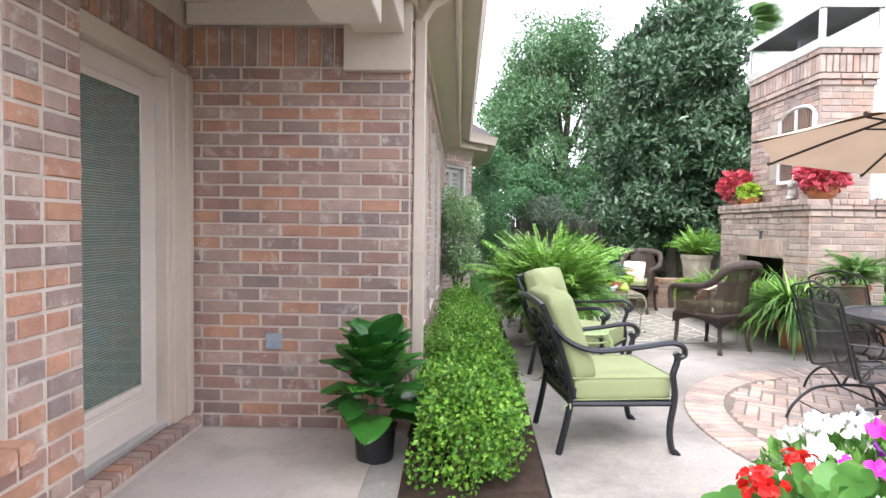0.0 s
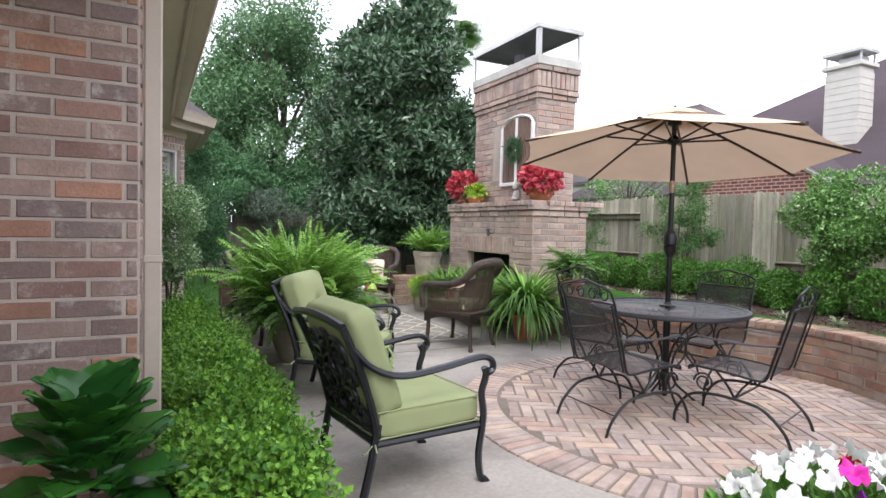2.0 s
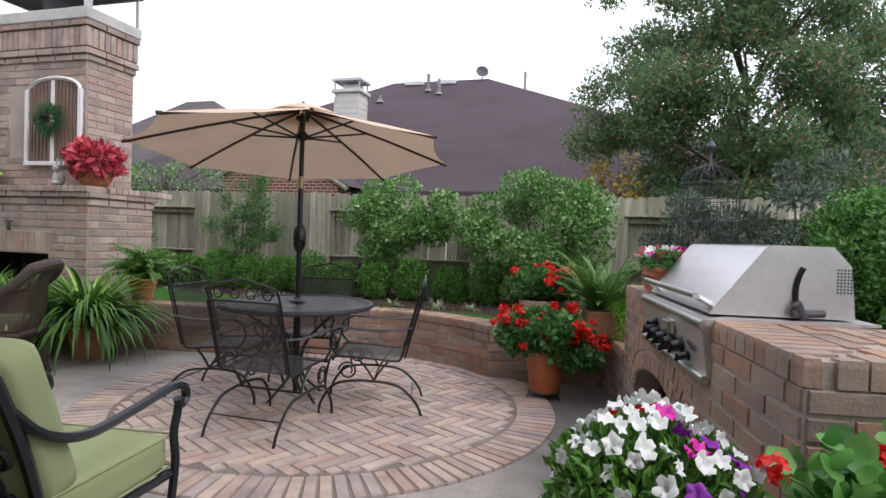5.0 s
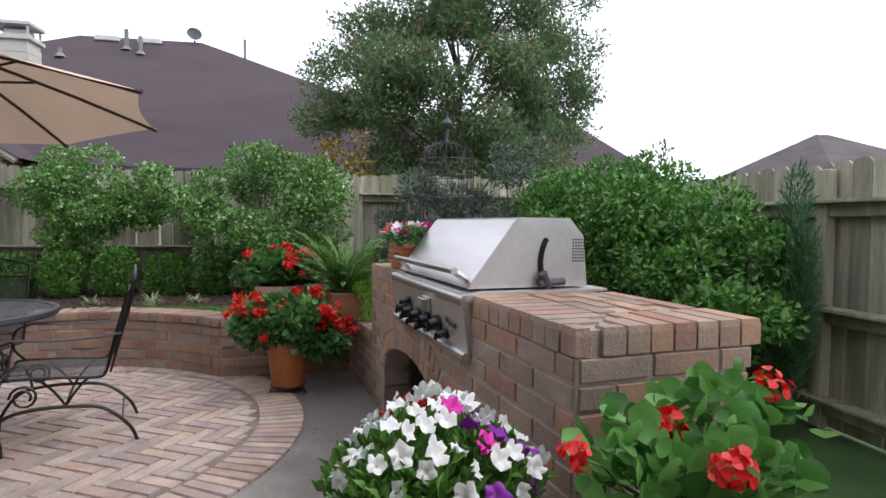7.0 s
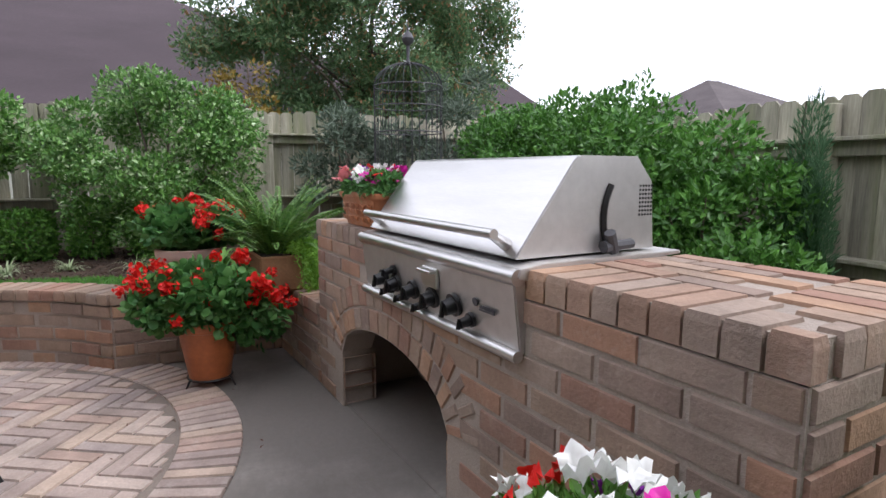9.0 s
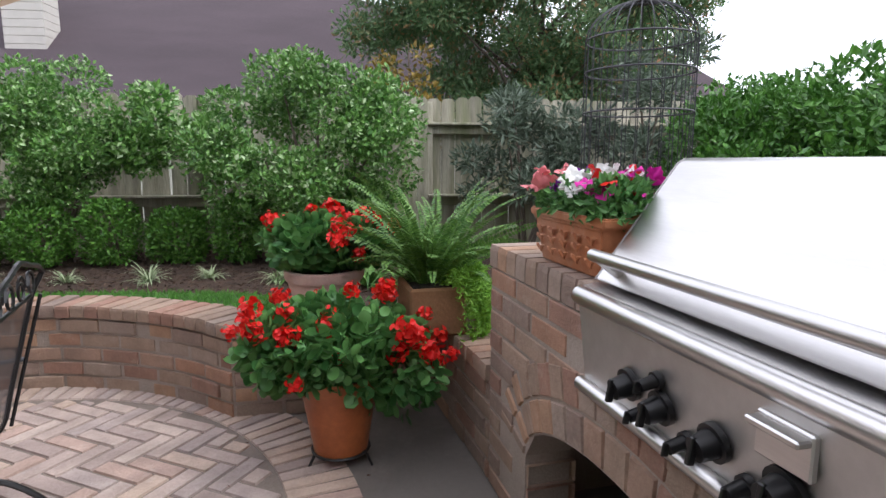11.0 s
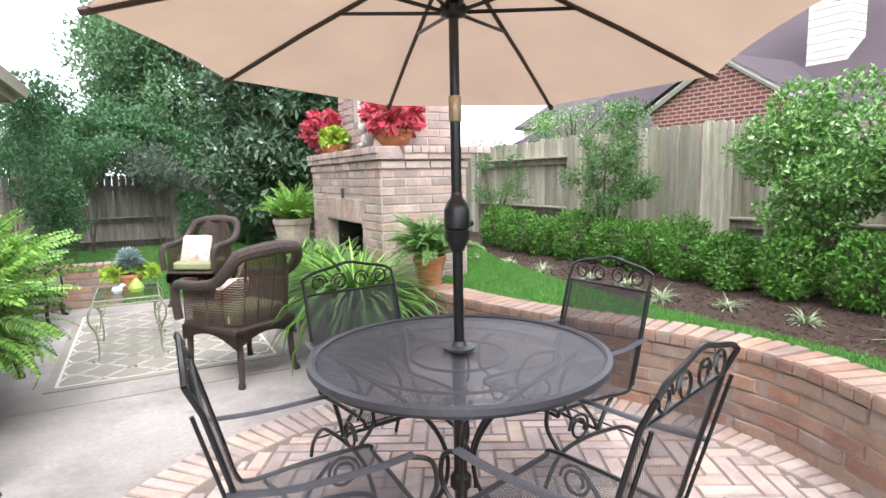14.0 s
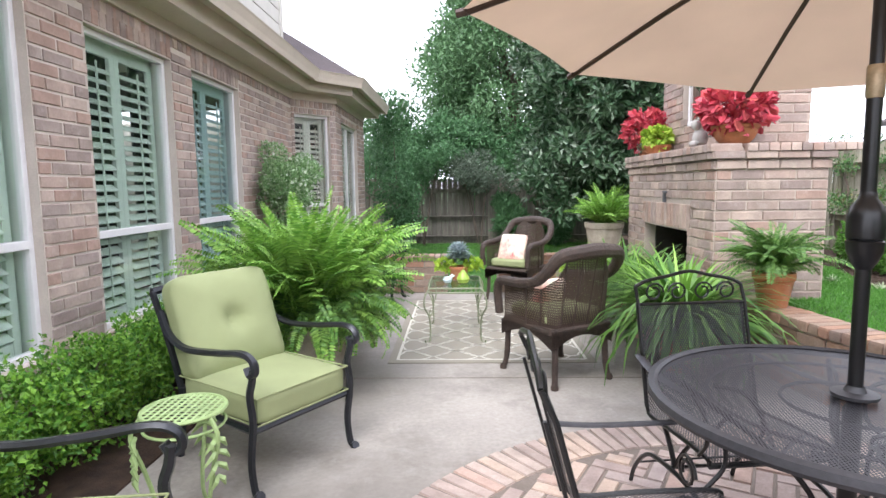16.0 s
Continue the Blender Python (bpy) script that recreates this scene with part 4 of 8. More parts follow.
def fpart(name, lo, hi, material, bevel=0.0, label=""):
    o = fire.location
    return boxed(name, [a - b for a, b in zip(lo, o)], [a - b for a, b in zip(hi, o)], material, fire, bevel, label)


fb = (8.45, 9.62, 0.42, 0.93)
core = bmesh.new()
t = 0.001
for lo, hi in (((FX0 + t, FY0 + t, 0), (FX1 - t, fb[0], FZ + 0.1)), ((FX0 + t, fb[1], 0), (FX1 - t, FY1 - t, FZ + 0.1)), ((FX0 + t, fb[0], 0), (FX1 - t, fb[1], fb[2])), ((FX0 + t, fb[0], fb[3]), (FX1 - t, fb[1], FZ + 0.1)),
               ((FX1 - 0.25, fb[0], fb[2]), (FX1 - t, fb[1], fb[3]))):
    box(core, [a - b for a, b in zip(lo, fire.location)], [a - b for a, b in zip(hi, fire.location)])
part("masonry_core", core, M["mortar_pink"], fire, smooth=False)
fpart("firebox", (FX0 + 0.12, fb[0] + 0.001, fb[2] + 0.001), (FX1 - 0.26, fb[0] + 0.02, fb[3] - 0.001), M["firebox"])
fpart("firebox", (FX0 + 0.12, fb[1] - 0.02, fb[2] + 0.001), (FX1 - 0.26, fb[1] - 0.001, fb[3] - 0.001), M["firebox"])
fpart("firebox", (FX1 - 0.27, fb[0] + 0.02, fb[2] + 0.001), (FX1 - 0.255, fb[1] - 0.02, fb[3] - 0.001), M["firebox"])
SX0, SX1, SY0, SY1 = 5.36, 6.0, 8.29, 9.93
fpart("stack_core", (SX0 + t, SY0 + t, FZ + 0.1), (SX1 - t, SY1 - t, 3.42), M["mortar_pink"])
fpart("cement_cap", (SX0 - 0.06, SY0 - 0.06, 3.49), (SX1 + 0.06, SY1 + 0.06, 3.62), M["cement"], 0.012, "pale cement crown")
bm = bmesh.new()
for x in (SX0 - 0.05, SX1 + 0.05 - 0.06):
    for y in (SY0 - 0.05, SY1 + 0.05 - 0.06):
        tk = 0.06 if (x < 5.5 and y < 9) else 0.03
        box(bm, (x - 5.5, y - 9.05, 3.62), (x - 5.5 + tk, y - 9.05 + tk, 3.99), 0.003)
for x0, x1, y0, y1 in ((SX0 - 0.07, SX1 + 0.07, SY0 - 0.07, SY0 - 0.05), (SX0 - 0.07, SX1 + 0.07, SY1 + 0.05, SY1 + 0.07), (SX0 - 0.07, SX0 - 0.05, SY0 - 0.05, SY1 + 0.05), (SX1 + 0.05, SX1 + 0.07, SY0 - 0.05, SY1 + 0.05)):
    box(bm, (x0 - 5.5, y0 - 9.05, 3.97), (x1 - 5.5, y1 - 9.05, 4.03))
part("cap_frame", bm, M["metal_cap"], fire, "pale metal chimney cap frame")
bm = bmesh.new()
box(bm, (SX0 - 5.55, SY0 - 9.10, 3.985), (SX1 - 5.45, SY1 - 9.0, 3.995))
tube(bm, [(0.18, 0.06, 3.6), (0.18, 0.06, 3.85)], 0.14, 14)
part("cap_sheet", bm, M["cap_dark"], fire, "dark sheet and flue under the cap", smooth=False)

# ---- grill counter core, garden walls ----
counter = tagged(new("grill_counter"), "brick outdoor kitchen counter with an arched opening", "counter")
counter.matrix_basis = pose(*cpt(1.3, 0.32), 0, 0, math.degrees(math.atan2(U.y, U.x)))
CI = counter.matrix_basis.inverted()
CL, CDp, CZ = 2.58, 0.63, 0.86
def cl(u, v, z=0.0):
    """Counter place in the counter's own axes."""
    return Vector((u - 1.3, 0.32 - v, z))


AR0, AR1, ASP, ATOP = 1.17, 2.23, 0.29, 0.50
bm = bmesh.new()
def arch_z(u):
    k = (u - (AR0 + AR1) / 2) / ((AR1 - AR0) / 2)
    return ASP + (ATOP - ASP) * math.sqrt(max(0, 1 - k * k))


us = [AR0 + (AR1 - AR0) * k / 16 for k in range(17)]
outline = [(0.001, 0), (AR0, 0)] + [(u, arch_z(u)) for u in us] + [(AR1, 0), (CL - 0.001, 0), (CL - 0.001, CZ), (0.001, CZ)]
fr = [bm.verts.new(cl(u, -0.001, z)) for u, z in outline]
bk = [bm.verts.new(cl(u, 0.16, z)) for u, z in outline]
bm.faces.new(fr), bm.faces.new(bk[::-1])
for i in range(len(fr)):
    j = (i + 1) % len(fr)
    bm.faces.new((fr[i], bk[i], bk[j], fr[j]))
bmesh.ops.recalc_face_normals(bm, faces=bm.faces[:])
for u0, u1, v0, v1 in ((0.001, 0.16, 0.161, CDp - 0.02), (CL - 0.16, CL - 0.001, 0.161, CDp - 0.02), (0.16, CL - 0.16, CDp - 0.1, CDp - 0.02)):
    box(bm, cl(u0, v1, 0), cl(u1, v0, CZ))
box(bm, cl(0.16, CDp - 0.1, CZ - 0.05), cl(CL - 0.16, 0.161, CZ - 0.001))
for u0, u1 in ((0.006, 0.74), (1.855, CL - 0.006)):
    box(bm, cl(u0, CDp - 0.006, CZ + 0.0005), cl(u1, 0.006, 0.936))
part("masonry_core", bm, M["mortar_dark"], counter, smooth=False)
bm = bmesh.new()
box(bm, cl(0.15, CDp - 0.1, 0), cl(CL - 0.15, 0.02, 0.006))
part("base_slab", bm, M["concrete"], counter, "grey concrete floor inside the arch", smooth=False)


def low_wall(name, path, z, label, thick=0.3, key="wall"):
    root = wall_solid(name, path, thick, -0.02, z - 0.062, [], M["mortar_dark"], None, label, back=0.0015)
    return root


curved = low_wall("garden_wall", CURVE + [KINK], 0.47, "curved low brick garden wall with a pale rowlock coping")
side_path = [KINK, tuple(cpt(CL, 0.0)[:2])]
sidewall = low_wall("garden_wall", side_path, 0.47, "low brick wall joining the garden wall to the grill counter")
LW1 = [(1.62, 10.56), (2.9, 10.56)]
LW2 = [(3.55, 10.56), (5.08, 10.56)]
lw1 = low_wall("garden_wall", LW1, 0.47, "low brick wall end beside the lawn opening")
lw2 = low_wall("garden_wall", LW2, 0.47, "low brick wall behind the wicker seats")

# ---- fences ----
def fence_line(name, a, b, z0, ztop, sections, label, board=0.14, wood="fence_part"):
    """sections: (s0, s1, recessed). A recessed one shows its rails before the boards."""
    a, b = Vector((*a, 0)), Vector((*b, 0))
    d = (b - a).normalized()
    n = Vector((d.y, -d.x, 0))            # towards the yard
    R = Matrix((d, -n, Vector((0, 0, 1)))).transposed().to_4x4()
    root = tagged(new(name), label, "fence")
    root.matrix_basis = Matrix.Translation((a.x, a.y, z0)) @ R
    r = random.Random(13)
    me = {}
    for s0, s1, rec in sections:
        x = s0
        while x < s1 - 0.02:
            w = min(board, s1 - x)
            k = round(w, 2), r.randrange(3)
            if k not in me:
                bm = bmesh.new()
                h = ztop - z0 + (0, 0.012, -0.012)[k[1]]
                ww = k[0] - 0.006
                out = [(0, 0), (ww, 0), (ww, h - 0.03), (ww - 0.03, h), (0.03, h), (0, h - 0.03)]
                f = [bm.verts.new((p, 0, q)) for p, q in out]
                g = [bm.verts.new((p, 0.018, q)) for p, q in out]
                bm.faces.new(f), bm.faces.new(g[::-1])
                for i in range(6):
                    bm.faces.new((f[i], g[i], g[(i + 1) % 6], f[(i + 1) % 6]))
                bmesh.ops.recalc_face_normals(bm, faces=bm.faces[:])
                m = bpy.data.meshes.new("board")
                bm.to_mesh(m)
                bm.free()
                m.materials.append(M[wood])
                me[k] = m
            ob = new("board", me[k])
            ob.parent = root
            ob.matrix_basis = Matrix.Translation((x + 0.003, 0.11 if rec else -0.02 + r.uniform(-0.003, 0.003), 0)) @ Euler((0, r.gauss(0, 0.004), 0)).to_matrix().to_4x4()
            x += board
        for zz in (0.10, ztop - z0 - 1.06, ztop - z0 - 0.36):
            boxed("rail", (s0, 0.005 + 0.03 * rec, zz), (s1, 0.045 + 0.05 * rec, zz + 0.085), M[wood], root, 0.004)
            if rec:
                boxed("rail_cap", (s0, -0.035, zz + 0.085), (s1, 0.105, zz + 0.11), M[wood], root, 0.004)
        boxed("post", (s0 - 0.045, 0.02, 0), (s0 + 0.045, 0.10, ztop - z0 - 0.05), M[wood], root, 0.006)
    return root


# the yard lies west of the side fence: run north to south
FXE = 8.33
secs, cut = [], [18.0, 15.9, 13.5, 11.6, 9.27, 6.82, 4.6, 2.53, -0.2]
for i, (p, q) in enumerate(zip(cut, cut[1:])):
    secs.append((18.0 - p, 18.0 - q, i % 2 == 1))
fence_line("side_fence", (FXE, 18.0), (FXE, -0.2), -0.1, 1.87, secs, "weathered grey-green cedar board fence behind the raised bed")
fence_line("right_fence", (FXE, -0.25), (-0.5, -0.25), -0.1, 1.66, [(k * 2.2, (k + 1) * 2.2, True) for k in range(4)], "weathered grey cedar board fence with horizontal rails")
fence_line("rear_fence", (-0.5, 18.0), (FXE, 18.0), -0.12, 1.55, [(k * 2.15, min(8.8, (k + 1) * 2.15), k % 2 == 1) for k in range(5)], "dark weathered brown cedar fence across the lawn", wood="fence_dark")


# ---- neighbour houses ----
def hip_house(name, x0, x1, y0, y1, ze, ridge, roof, wall, label, z0=-0.1, e=0.4):
    h = empty(name, ((x0 + x1) / 2, (y0 + y1) / 2, z0), 0, label, "house")
    o = h.location
    w = boxed("wall", (x0 - o.x, y0 - o.y, 0), (x1 - o.x, y1 - o.y, ze - z0), wall, h, 0)
    bm = bmesh.new()
    e4 = [bm.verts.new((x - o.x, y - o.y, ze - z0)) for x, y in ((x0 - e, y0 - e), (x1 + e, y0 - e), (x1 + e, y1 + e), (x0 - e, y1 + e))]
    f4 = [bm.verts.new((v.co.x, v.co.y, v.co.z - 0.18)) for v in e4]
    r = [bm.verts.new((p[0] - o.x, p[1] - o.y, p[2] - z0)) for p in ridge]
    bm.faces.new((e4[0], r[0], r[1], e4[3])), bm.faces.new((e4[1], e4[2], r[1], r[0]))
    bm.faces.new((e4[0], e4[1], r[0])), bm.faces.new((e4[2], e4[3], r[1]))
    bm.faces.new(f4[::-1])
    for i in range(4):
        bm.faces.new((f4[i], f4[(i + 1) % 4], e4[(i + 1) % 4], e4[i]))
    bmesh.ops.recalc_face_normals(bm, faces=bm.faces[:])
    part("roof", bm, roof, h, smooth=False)
    return h


nh = hip_house("neighbour_house", 15.2, 26, -3.0, 19.5, 2.45, [(20.2, 6.9, 6.86), (20.2, 10.4, 6.84)], M["shingle_plum"], M["siding"], "neighbouring house with a large plum-brown shingle hip roof")
o = nh.location
bm = bmesh.new()
box(bm, (16.2 - o.x, 9.98 - o.y, 3.0), (16.8 - o.x, 10.78 - o.y, 5.62), 0.01)
ch = part("chimney", bm, M["siding"], nh, "cream sided chimney with a metal cap")
for k in range(14):
    boxed("board", (16.185 - o.x, 9.965 - o.y, 3.1 + k * 0.17), (16.815 - o.x, 10.795 - o.y, 3.26 + k * 0.17), M["siding"], ch, 0.004)
boxed("chimney_cap", (16.12 - o.x, 9.9 - o.y, 5.6), (16.88 - o.x, 10.86 - o.y, 5.7), M["siding"], ch, 0.01)
bm = bmesh.new()
for x in (16.18, 16.78):
    for y in (9.96, 10.76):
        box(bm, (x - o.x, y - o.y, 5.7), (x - o.x + 0.04, y - o.y + 0.04, 5.95))
box(bm, (16.12 - o.x, 9.9 - o.y, 5.95), (16.88 - o.x, 10.86 - o.y, 6.02))
box(bm, (16.4 - o.x, 10.1 - o.y, 5.7), (16.8 - o.x, 10.6 - o.y, 5.9))
part("cap_frame", bm, M["metal_cap"], ch, smooth=False)
bm = bmesh.new()
for x, y, z, h in ((19.6, 8.9, 6.42, 0.62), (19.4, 8.45, 6.25, 0.55), (19.0, 10.45, 5.95, 0.26), (19.0, 13.0, 5.3, 0.26)):
    tube(bm, [(x - o.x, y - o.y, z), (x - o.x, y - o.y, z + h)], 0.06, 8)
    tube(bm, [(x - o.x, y - o.y, z), (x - o.x, y - o.y, z + 0.12)], [0.16, 0.07], 8)
tube(bm, [(20.2 - o.x, 5.6 - o.y, 6.0), (20.2 - o.x, 5.6 - o.y, 7.15)], 0.045, 8)
part("roof_vent", bm, M["vent_grey"], nh)
bm = bmesh.new()
for y in (9.2, 8.0):
    box(bm, (19.9 - o.x, y - o.y, 6.75), (20.5 - o.x, y - o.y + 0.7, 6.92), 0.03)
part("ridge_vent", bm, M["metal_cap"], nh)
bm = bmesh.new()
tube(bm, [(20.2 - o.x, 7.1 - o.y, 6.7), (20.15 - o.x, 7.1 - o.y, 7.0)], 0.03, 6)
lathe(bm, [(0, -0.05), (0.12, -0.03), (0.22, 0.03), (0.2, 0.015), (0.0, -0.03)], 20)
for v in bm.verts:
    if abs(v.co.x) < 0.35 and abs(v.co.y) < 0.35 and abs(v.co.z) < 0.1:
        v.co = Matrix.Translation((20.1 - o.x, 7.1 - o.y, 7.18)) @ (Euler((0, radians(-70), radians(20))).to_matrix() @ v.co)
part("satellite_dish", bm, M["cap_dark"], nh)
# brick gable
m = bpy.data.materials.new("red_gable_brick")
m.use_nodes = True
nt = m.node_tree
bt, co, sw, cb = nt.nodes.new("ShaderNodeTexBrick"), nt.nodes.new("ShaderNodeNewGeometry"), nt.nodes.new("ShaderNodeSeparateXYZ"), nt.nodes.new("ShaderNodeCombineXYZ")
nt.links.new(co.outputs["Position"], sw.inputs[0])
nt.links.new(sw.outputs[1], cb.inputs[0]), nt.links.new(sw.outputs[2], cb.inputs[1])
nt.links.new(cb.outputs[0], bt.inputs["Vector"])
bt.inputs["Scale"].default_value, bt.inputs["Brick Width"].default_value, bt.inputs["Row Height"].default_value, bt.inputs["Mortar Size"].default_value = 1, 0.22, 0.085, 0.012
bt.inputs["Color1"].default_value, bt.inputs["Color2"].default_value, bt.inputs["Mortar"].default_value = (0.15, 0.045, 0.04, 1), (0.24, 0.075, 0.055, 1), (0.42, 0.33, 0.28, 1)
nt.links.new(bt.outputs[0], nt.nodes["Principled BSDF"].inputs["Base Color"])
nt.nodes["Principled BSDF"].inputs["Roughness"].default_value = 0.9
bm = bmesh.new()
gy, gz = 11.2, 3.62
tri = [(9.5, -0.1), (13.0, -0.1), (13.0, 2.75), (gy, gz), (9.5, 2.5)]
f = [bm.verts.new((14.0 - o.x, y - o.y, z + 0.1)) for y, z in tri]
g = [bm.verts.new((15.3 - o.x, y - o.y, z + 0.1)) for y, z in tri]
bm.faces.new(f), bm.faces.new(g[::-1])
for i in range(5):
    bm.faces.new((f[i], g[i], g[(i + 1) % 5], f[(i + 1) % 5]))
bmesh.ops.recalc_face_normals(bm, faces=bm.faces[:])
gab = part("gable", bm, m, nh, "red brick gable wall with cream barge boards", smooth=False)
bm = bmesh.new()
for (ya, za), (yb, zb) in (((9.2, 2.42), (gy, gz + 0.08)), ((13.3, 2.65), (gy, gz + 0.08))):
    tube(bm, [(13.9 - o.x, ya - o.y, za + 0.1), (13.9 - o.x, yb - o.y, zb + 0.1)], 0.07, 4)
part("barge_board", bm, M["siding"], gab)
bm = bmesh.new()
for (ya, za), (yb, zb) in (((9.1, 2.45), (gy, gz + 0.14)), ((13.4, 2.72), (gy, gz + 0.14))):
    q = [bm.verts.new((x - o.x, y - o.y, z + 0.12)) for x, y, z in ((13.8, ya, za), (13.8, yb, zb), (17.2, yb, zb), (17.2, ya, za))]
    bm.faces.new(q)
part("gable_roof", bm, M["shingle_plum"], nh, smooth=False)
hip_house("far_house", 24, 34, 18.5, 32, 4.2, [(28, 24.2, 8.5), (28, 26.0, 8.5)], M["shingle"], M["siding"], "two-storey neighbouring house with a grey hip roof")
hip_house("far_house", 13.7, 20.5, -17, -10.5, 2.3, [(17.3, -13.6, 4.35), (17.3, -13.1, 4.35)], M["shingle"], M["siding"], "neighbouring house with a low brown hip roof")
hip_house("far_house", 21, 30, -10, -3.5, 2.6, [(25, -6.2, 6.6), (25, -5.5, 6.6)], M["shingle_plum"], M["siding"], "neighbouring house behind the flowering tree")


# ---- furniture ----
def cushion(bm, w, d, h, c=(0, 0, 0), m=None, n=10, puff=0.25, tuft=0.0, e=7.0):
    """A stuffed cushion: w along x, d along y, h along z."""
    r = bmesh.ops.create_cube(bm, size=2)["verts"]
    ed = list({q for v in r for q in v.link_edges})
    bmesh.ops.subdivide_edges(bm, edges=ed, cuts=n, use_grid_fill=True)
    for v in [v for v in bm.verts if not v.tag]:
        x, y, z = v.co
        k = (abs(x) ** e + abs(y) ** e + abs(z) ** e) ** (1 / e)
        x, y, z = x / k, y / k, z / k
        z *= 1 - puff * max(abs(x), abs(y)) ** 4
        if tuft:
            g = math.exp(-((x / 0.2) ** 2 + (y / 0.2) ** 2))
            z *= 1 - tuft * g
            z += 0.035 * math.sin(9 * math.atan2(y, x + 1e-6)) * math.exp(-((math.hypot(x, y) - 0.4) / 0.25) ** 2) * (1 if z > 0 else -1)
        z += 0.05 * noise.noise(Vector((x * 2.1, y * 2.1, z + c[0]))) 
        p = Vector((c[0] + x * w / 2, c[1] + y * d / 2, c[2] + z * h / 2))
        v.co = m @ p if m is not None else p
        v.tag = True
    return bm


def patio_chair():
    """Cast frame lounge chair with cushions; it faces +x, its feet stand on z = 0."""
    ch = empty("patio_armchair", (0, 0, 0), 0, "black cast-aluminium patio armchair with sage green cushions", "armchair", "pair of green armchairs")
    W = 0.30
    for s in (-1, 1):
        bm = bmesh.new()
        tube(bm, smooth_line([(0.36, s * W, 0.0), (0.335, s * W, 0.03), (0.32, s * W, 0.15), (0.345, s * W, 0.33), (0.33, s * W, 0.45), (0.35, s * W, 0.52), (0.36, s * W, 0.58)], 4), 0.018, 6)
        tube(bm, [(0.36, s * W, 0.0), (0.375, s * W, 0.012)], 0.024, 8)
        part("leg", bm, M["cast"], ch)
        bm = bmesh.new()
        tube(bm, smooth_line([(-0.31, s * 0.26, 0), (-0.265, s * 0.265, 0.2), (-0.235, s * 0.27, 0.38)], 4), 0.019, 6)
        part("leg", bm, M["cast"], ch)
        bm = bmesh.new()
        tube(bm, smooth_line([(-0.375, s * 0.28, 0.745), (-0.28, s * 0.30, 0.65), (-0.13, s * 0.31, 0.60), (0.1, s * 0.31, 0.615), (0.30, s * 0.31, 0.64), (0.375, s * 0.31, 0.62), (0.39, s * 0.31, 0.575), (0.355, s * 0.31, 0.555), (0.335, s * 0.31, 0.585)], 5), 0.021, 6, flat=0.75)
        part("arm", bm, M["cast"], ch)
    bm = bmesh.new()
    back = lambda y, t: Vector((-0.235 - 0.19 * t, y, 0.32 + 0.52 * t))
    for s in (-1, 1):
        tube(bm, [back(s * 0.27, k / 6) + Vector((0.02 * math.sin(math.pi * k / 6), s * 0.02 * k / 6, 0)) for k in range(7)], 0.018, 6)
    tube(bm, [back(-0.29 + 0.58 * k / 8, 1.0 + 0.045 * math.sin(math.pi * k / 8)) for k in range(9)], 0.020, 6)
    tube(bm, [back(-0.27, 0.05), back(0.27, 0.05)], 0.016, 6)
    part("backrest_frame", bm, M["cast"], ch)
    for y0, t0, r0, a0, tn in ((0, 0.5, 0.10, 0, 1.0), (-0.13, 0.72, 0.09, 0.5, 1.5), (0.13, 0.72, 0.09, 2.6, -1.5), (-0.13, 0.32, 0.085, 3.5, 1.5), (0.13, 0.32, 0.085, 5.8, -1.5), (0, 0.80, 0.06, 1.5, 1.4), (0, 0.2, 0.06, 4.5, 1.4), (-0.2, 0.52, 0.05, 1, 1.3), (0.2, 0.52, 0.05, 2, -1.3), (-0.07, 0.6, 0.07, 1, 1.0), (0.07, 0.42, 0.07, 1, 1.0), (-0.16, 0.15, 0.07, 1, 1.3), (0.16, 0.15, 0.07, 2, -1.3)):
        bm = bmesh.new()
        tube(bm, [back(y0 + r0 * (1 - 0.55 * k / 18 * (abs(tn) > 1)) * math.cos(a0 + tn * 2 * math.pi * k / 18), t0 + r0 / 0.6 * (1 - 0.55 * k / 18 * (abs(tn) > 1)) * math.sin(a0 + tn * 2 * math.pi * k / 18)) for k in range(19)], 0.0105, 5, flat=1.2)
        part("scroll", bm, M["cast"], ch)
    bm = bmesh.new()
    for a, b in (((0.33, -0.29), (0.33, 0.29)), ((-0.24, -0.27), (-0.24, 0.27)), ((-0.24, -0.27), (0.33, -0.29)), ((-0.24, 0.27), (0.33, 0.29))):
        tube(bm, [(*a, 0.29), (*b, 0.29)], 0.016, 6)
    for k in range(6):
        tube(bm, [(-0.23, -0.22 + k * 0.088, 0.285), (0.33, -0.22 + k * 0.088, 0.285)], 0.008, 4)
    part("seat_frame", bm, M["cast"], ch)
    sc = part("seat_cushion", cushion(bmesh.new(), 0.60, 0.57, 0.15, (0.055, 0, 0.375), puff=0.12, e=9), M["cushion"], ch)
    bm = bmesh.new()
    for z in (0.315, 0.437):
        tube(bm, [(0.055 + 0.295 * sx, 0.28 * sy, z) for sx, sy in ((-1, -1), (0, -1), (1, -1), (1, 0), (1, 1), (0, 1), (-1, 1), (-1, 0))], 0.0045, 5, closed=True)
    part("piping", bm, M["cushion"], sc)
    m = Matrix.Translation((-0.245, 0, 0.655)) @ Euler((0, radians(-110), 0)).to_matrix().to_4x4()
    bc = part("back_cushion", cushion(bmesh.new(), 0.54, 0.57, 0.20, (0, 0, 0), m, n=14, puff=0.42, tuft=0.6, e=8), M["cushion"], ch)
    bm = bmesh.new()
    lathe(bm, [(0.0, 0.012), (0.012, 0.008), (0.016, 0)], 10)
    for v in bm.verts:
        v.co = m @ (v.co + Vector((0, 0, -0.05)))
    part("button", bm, M["cushion"], bc)
    bm = bmesh.new()
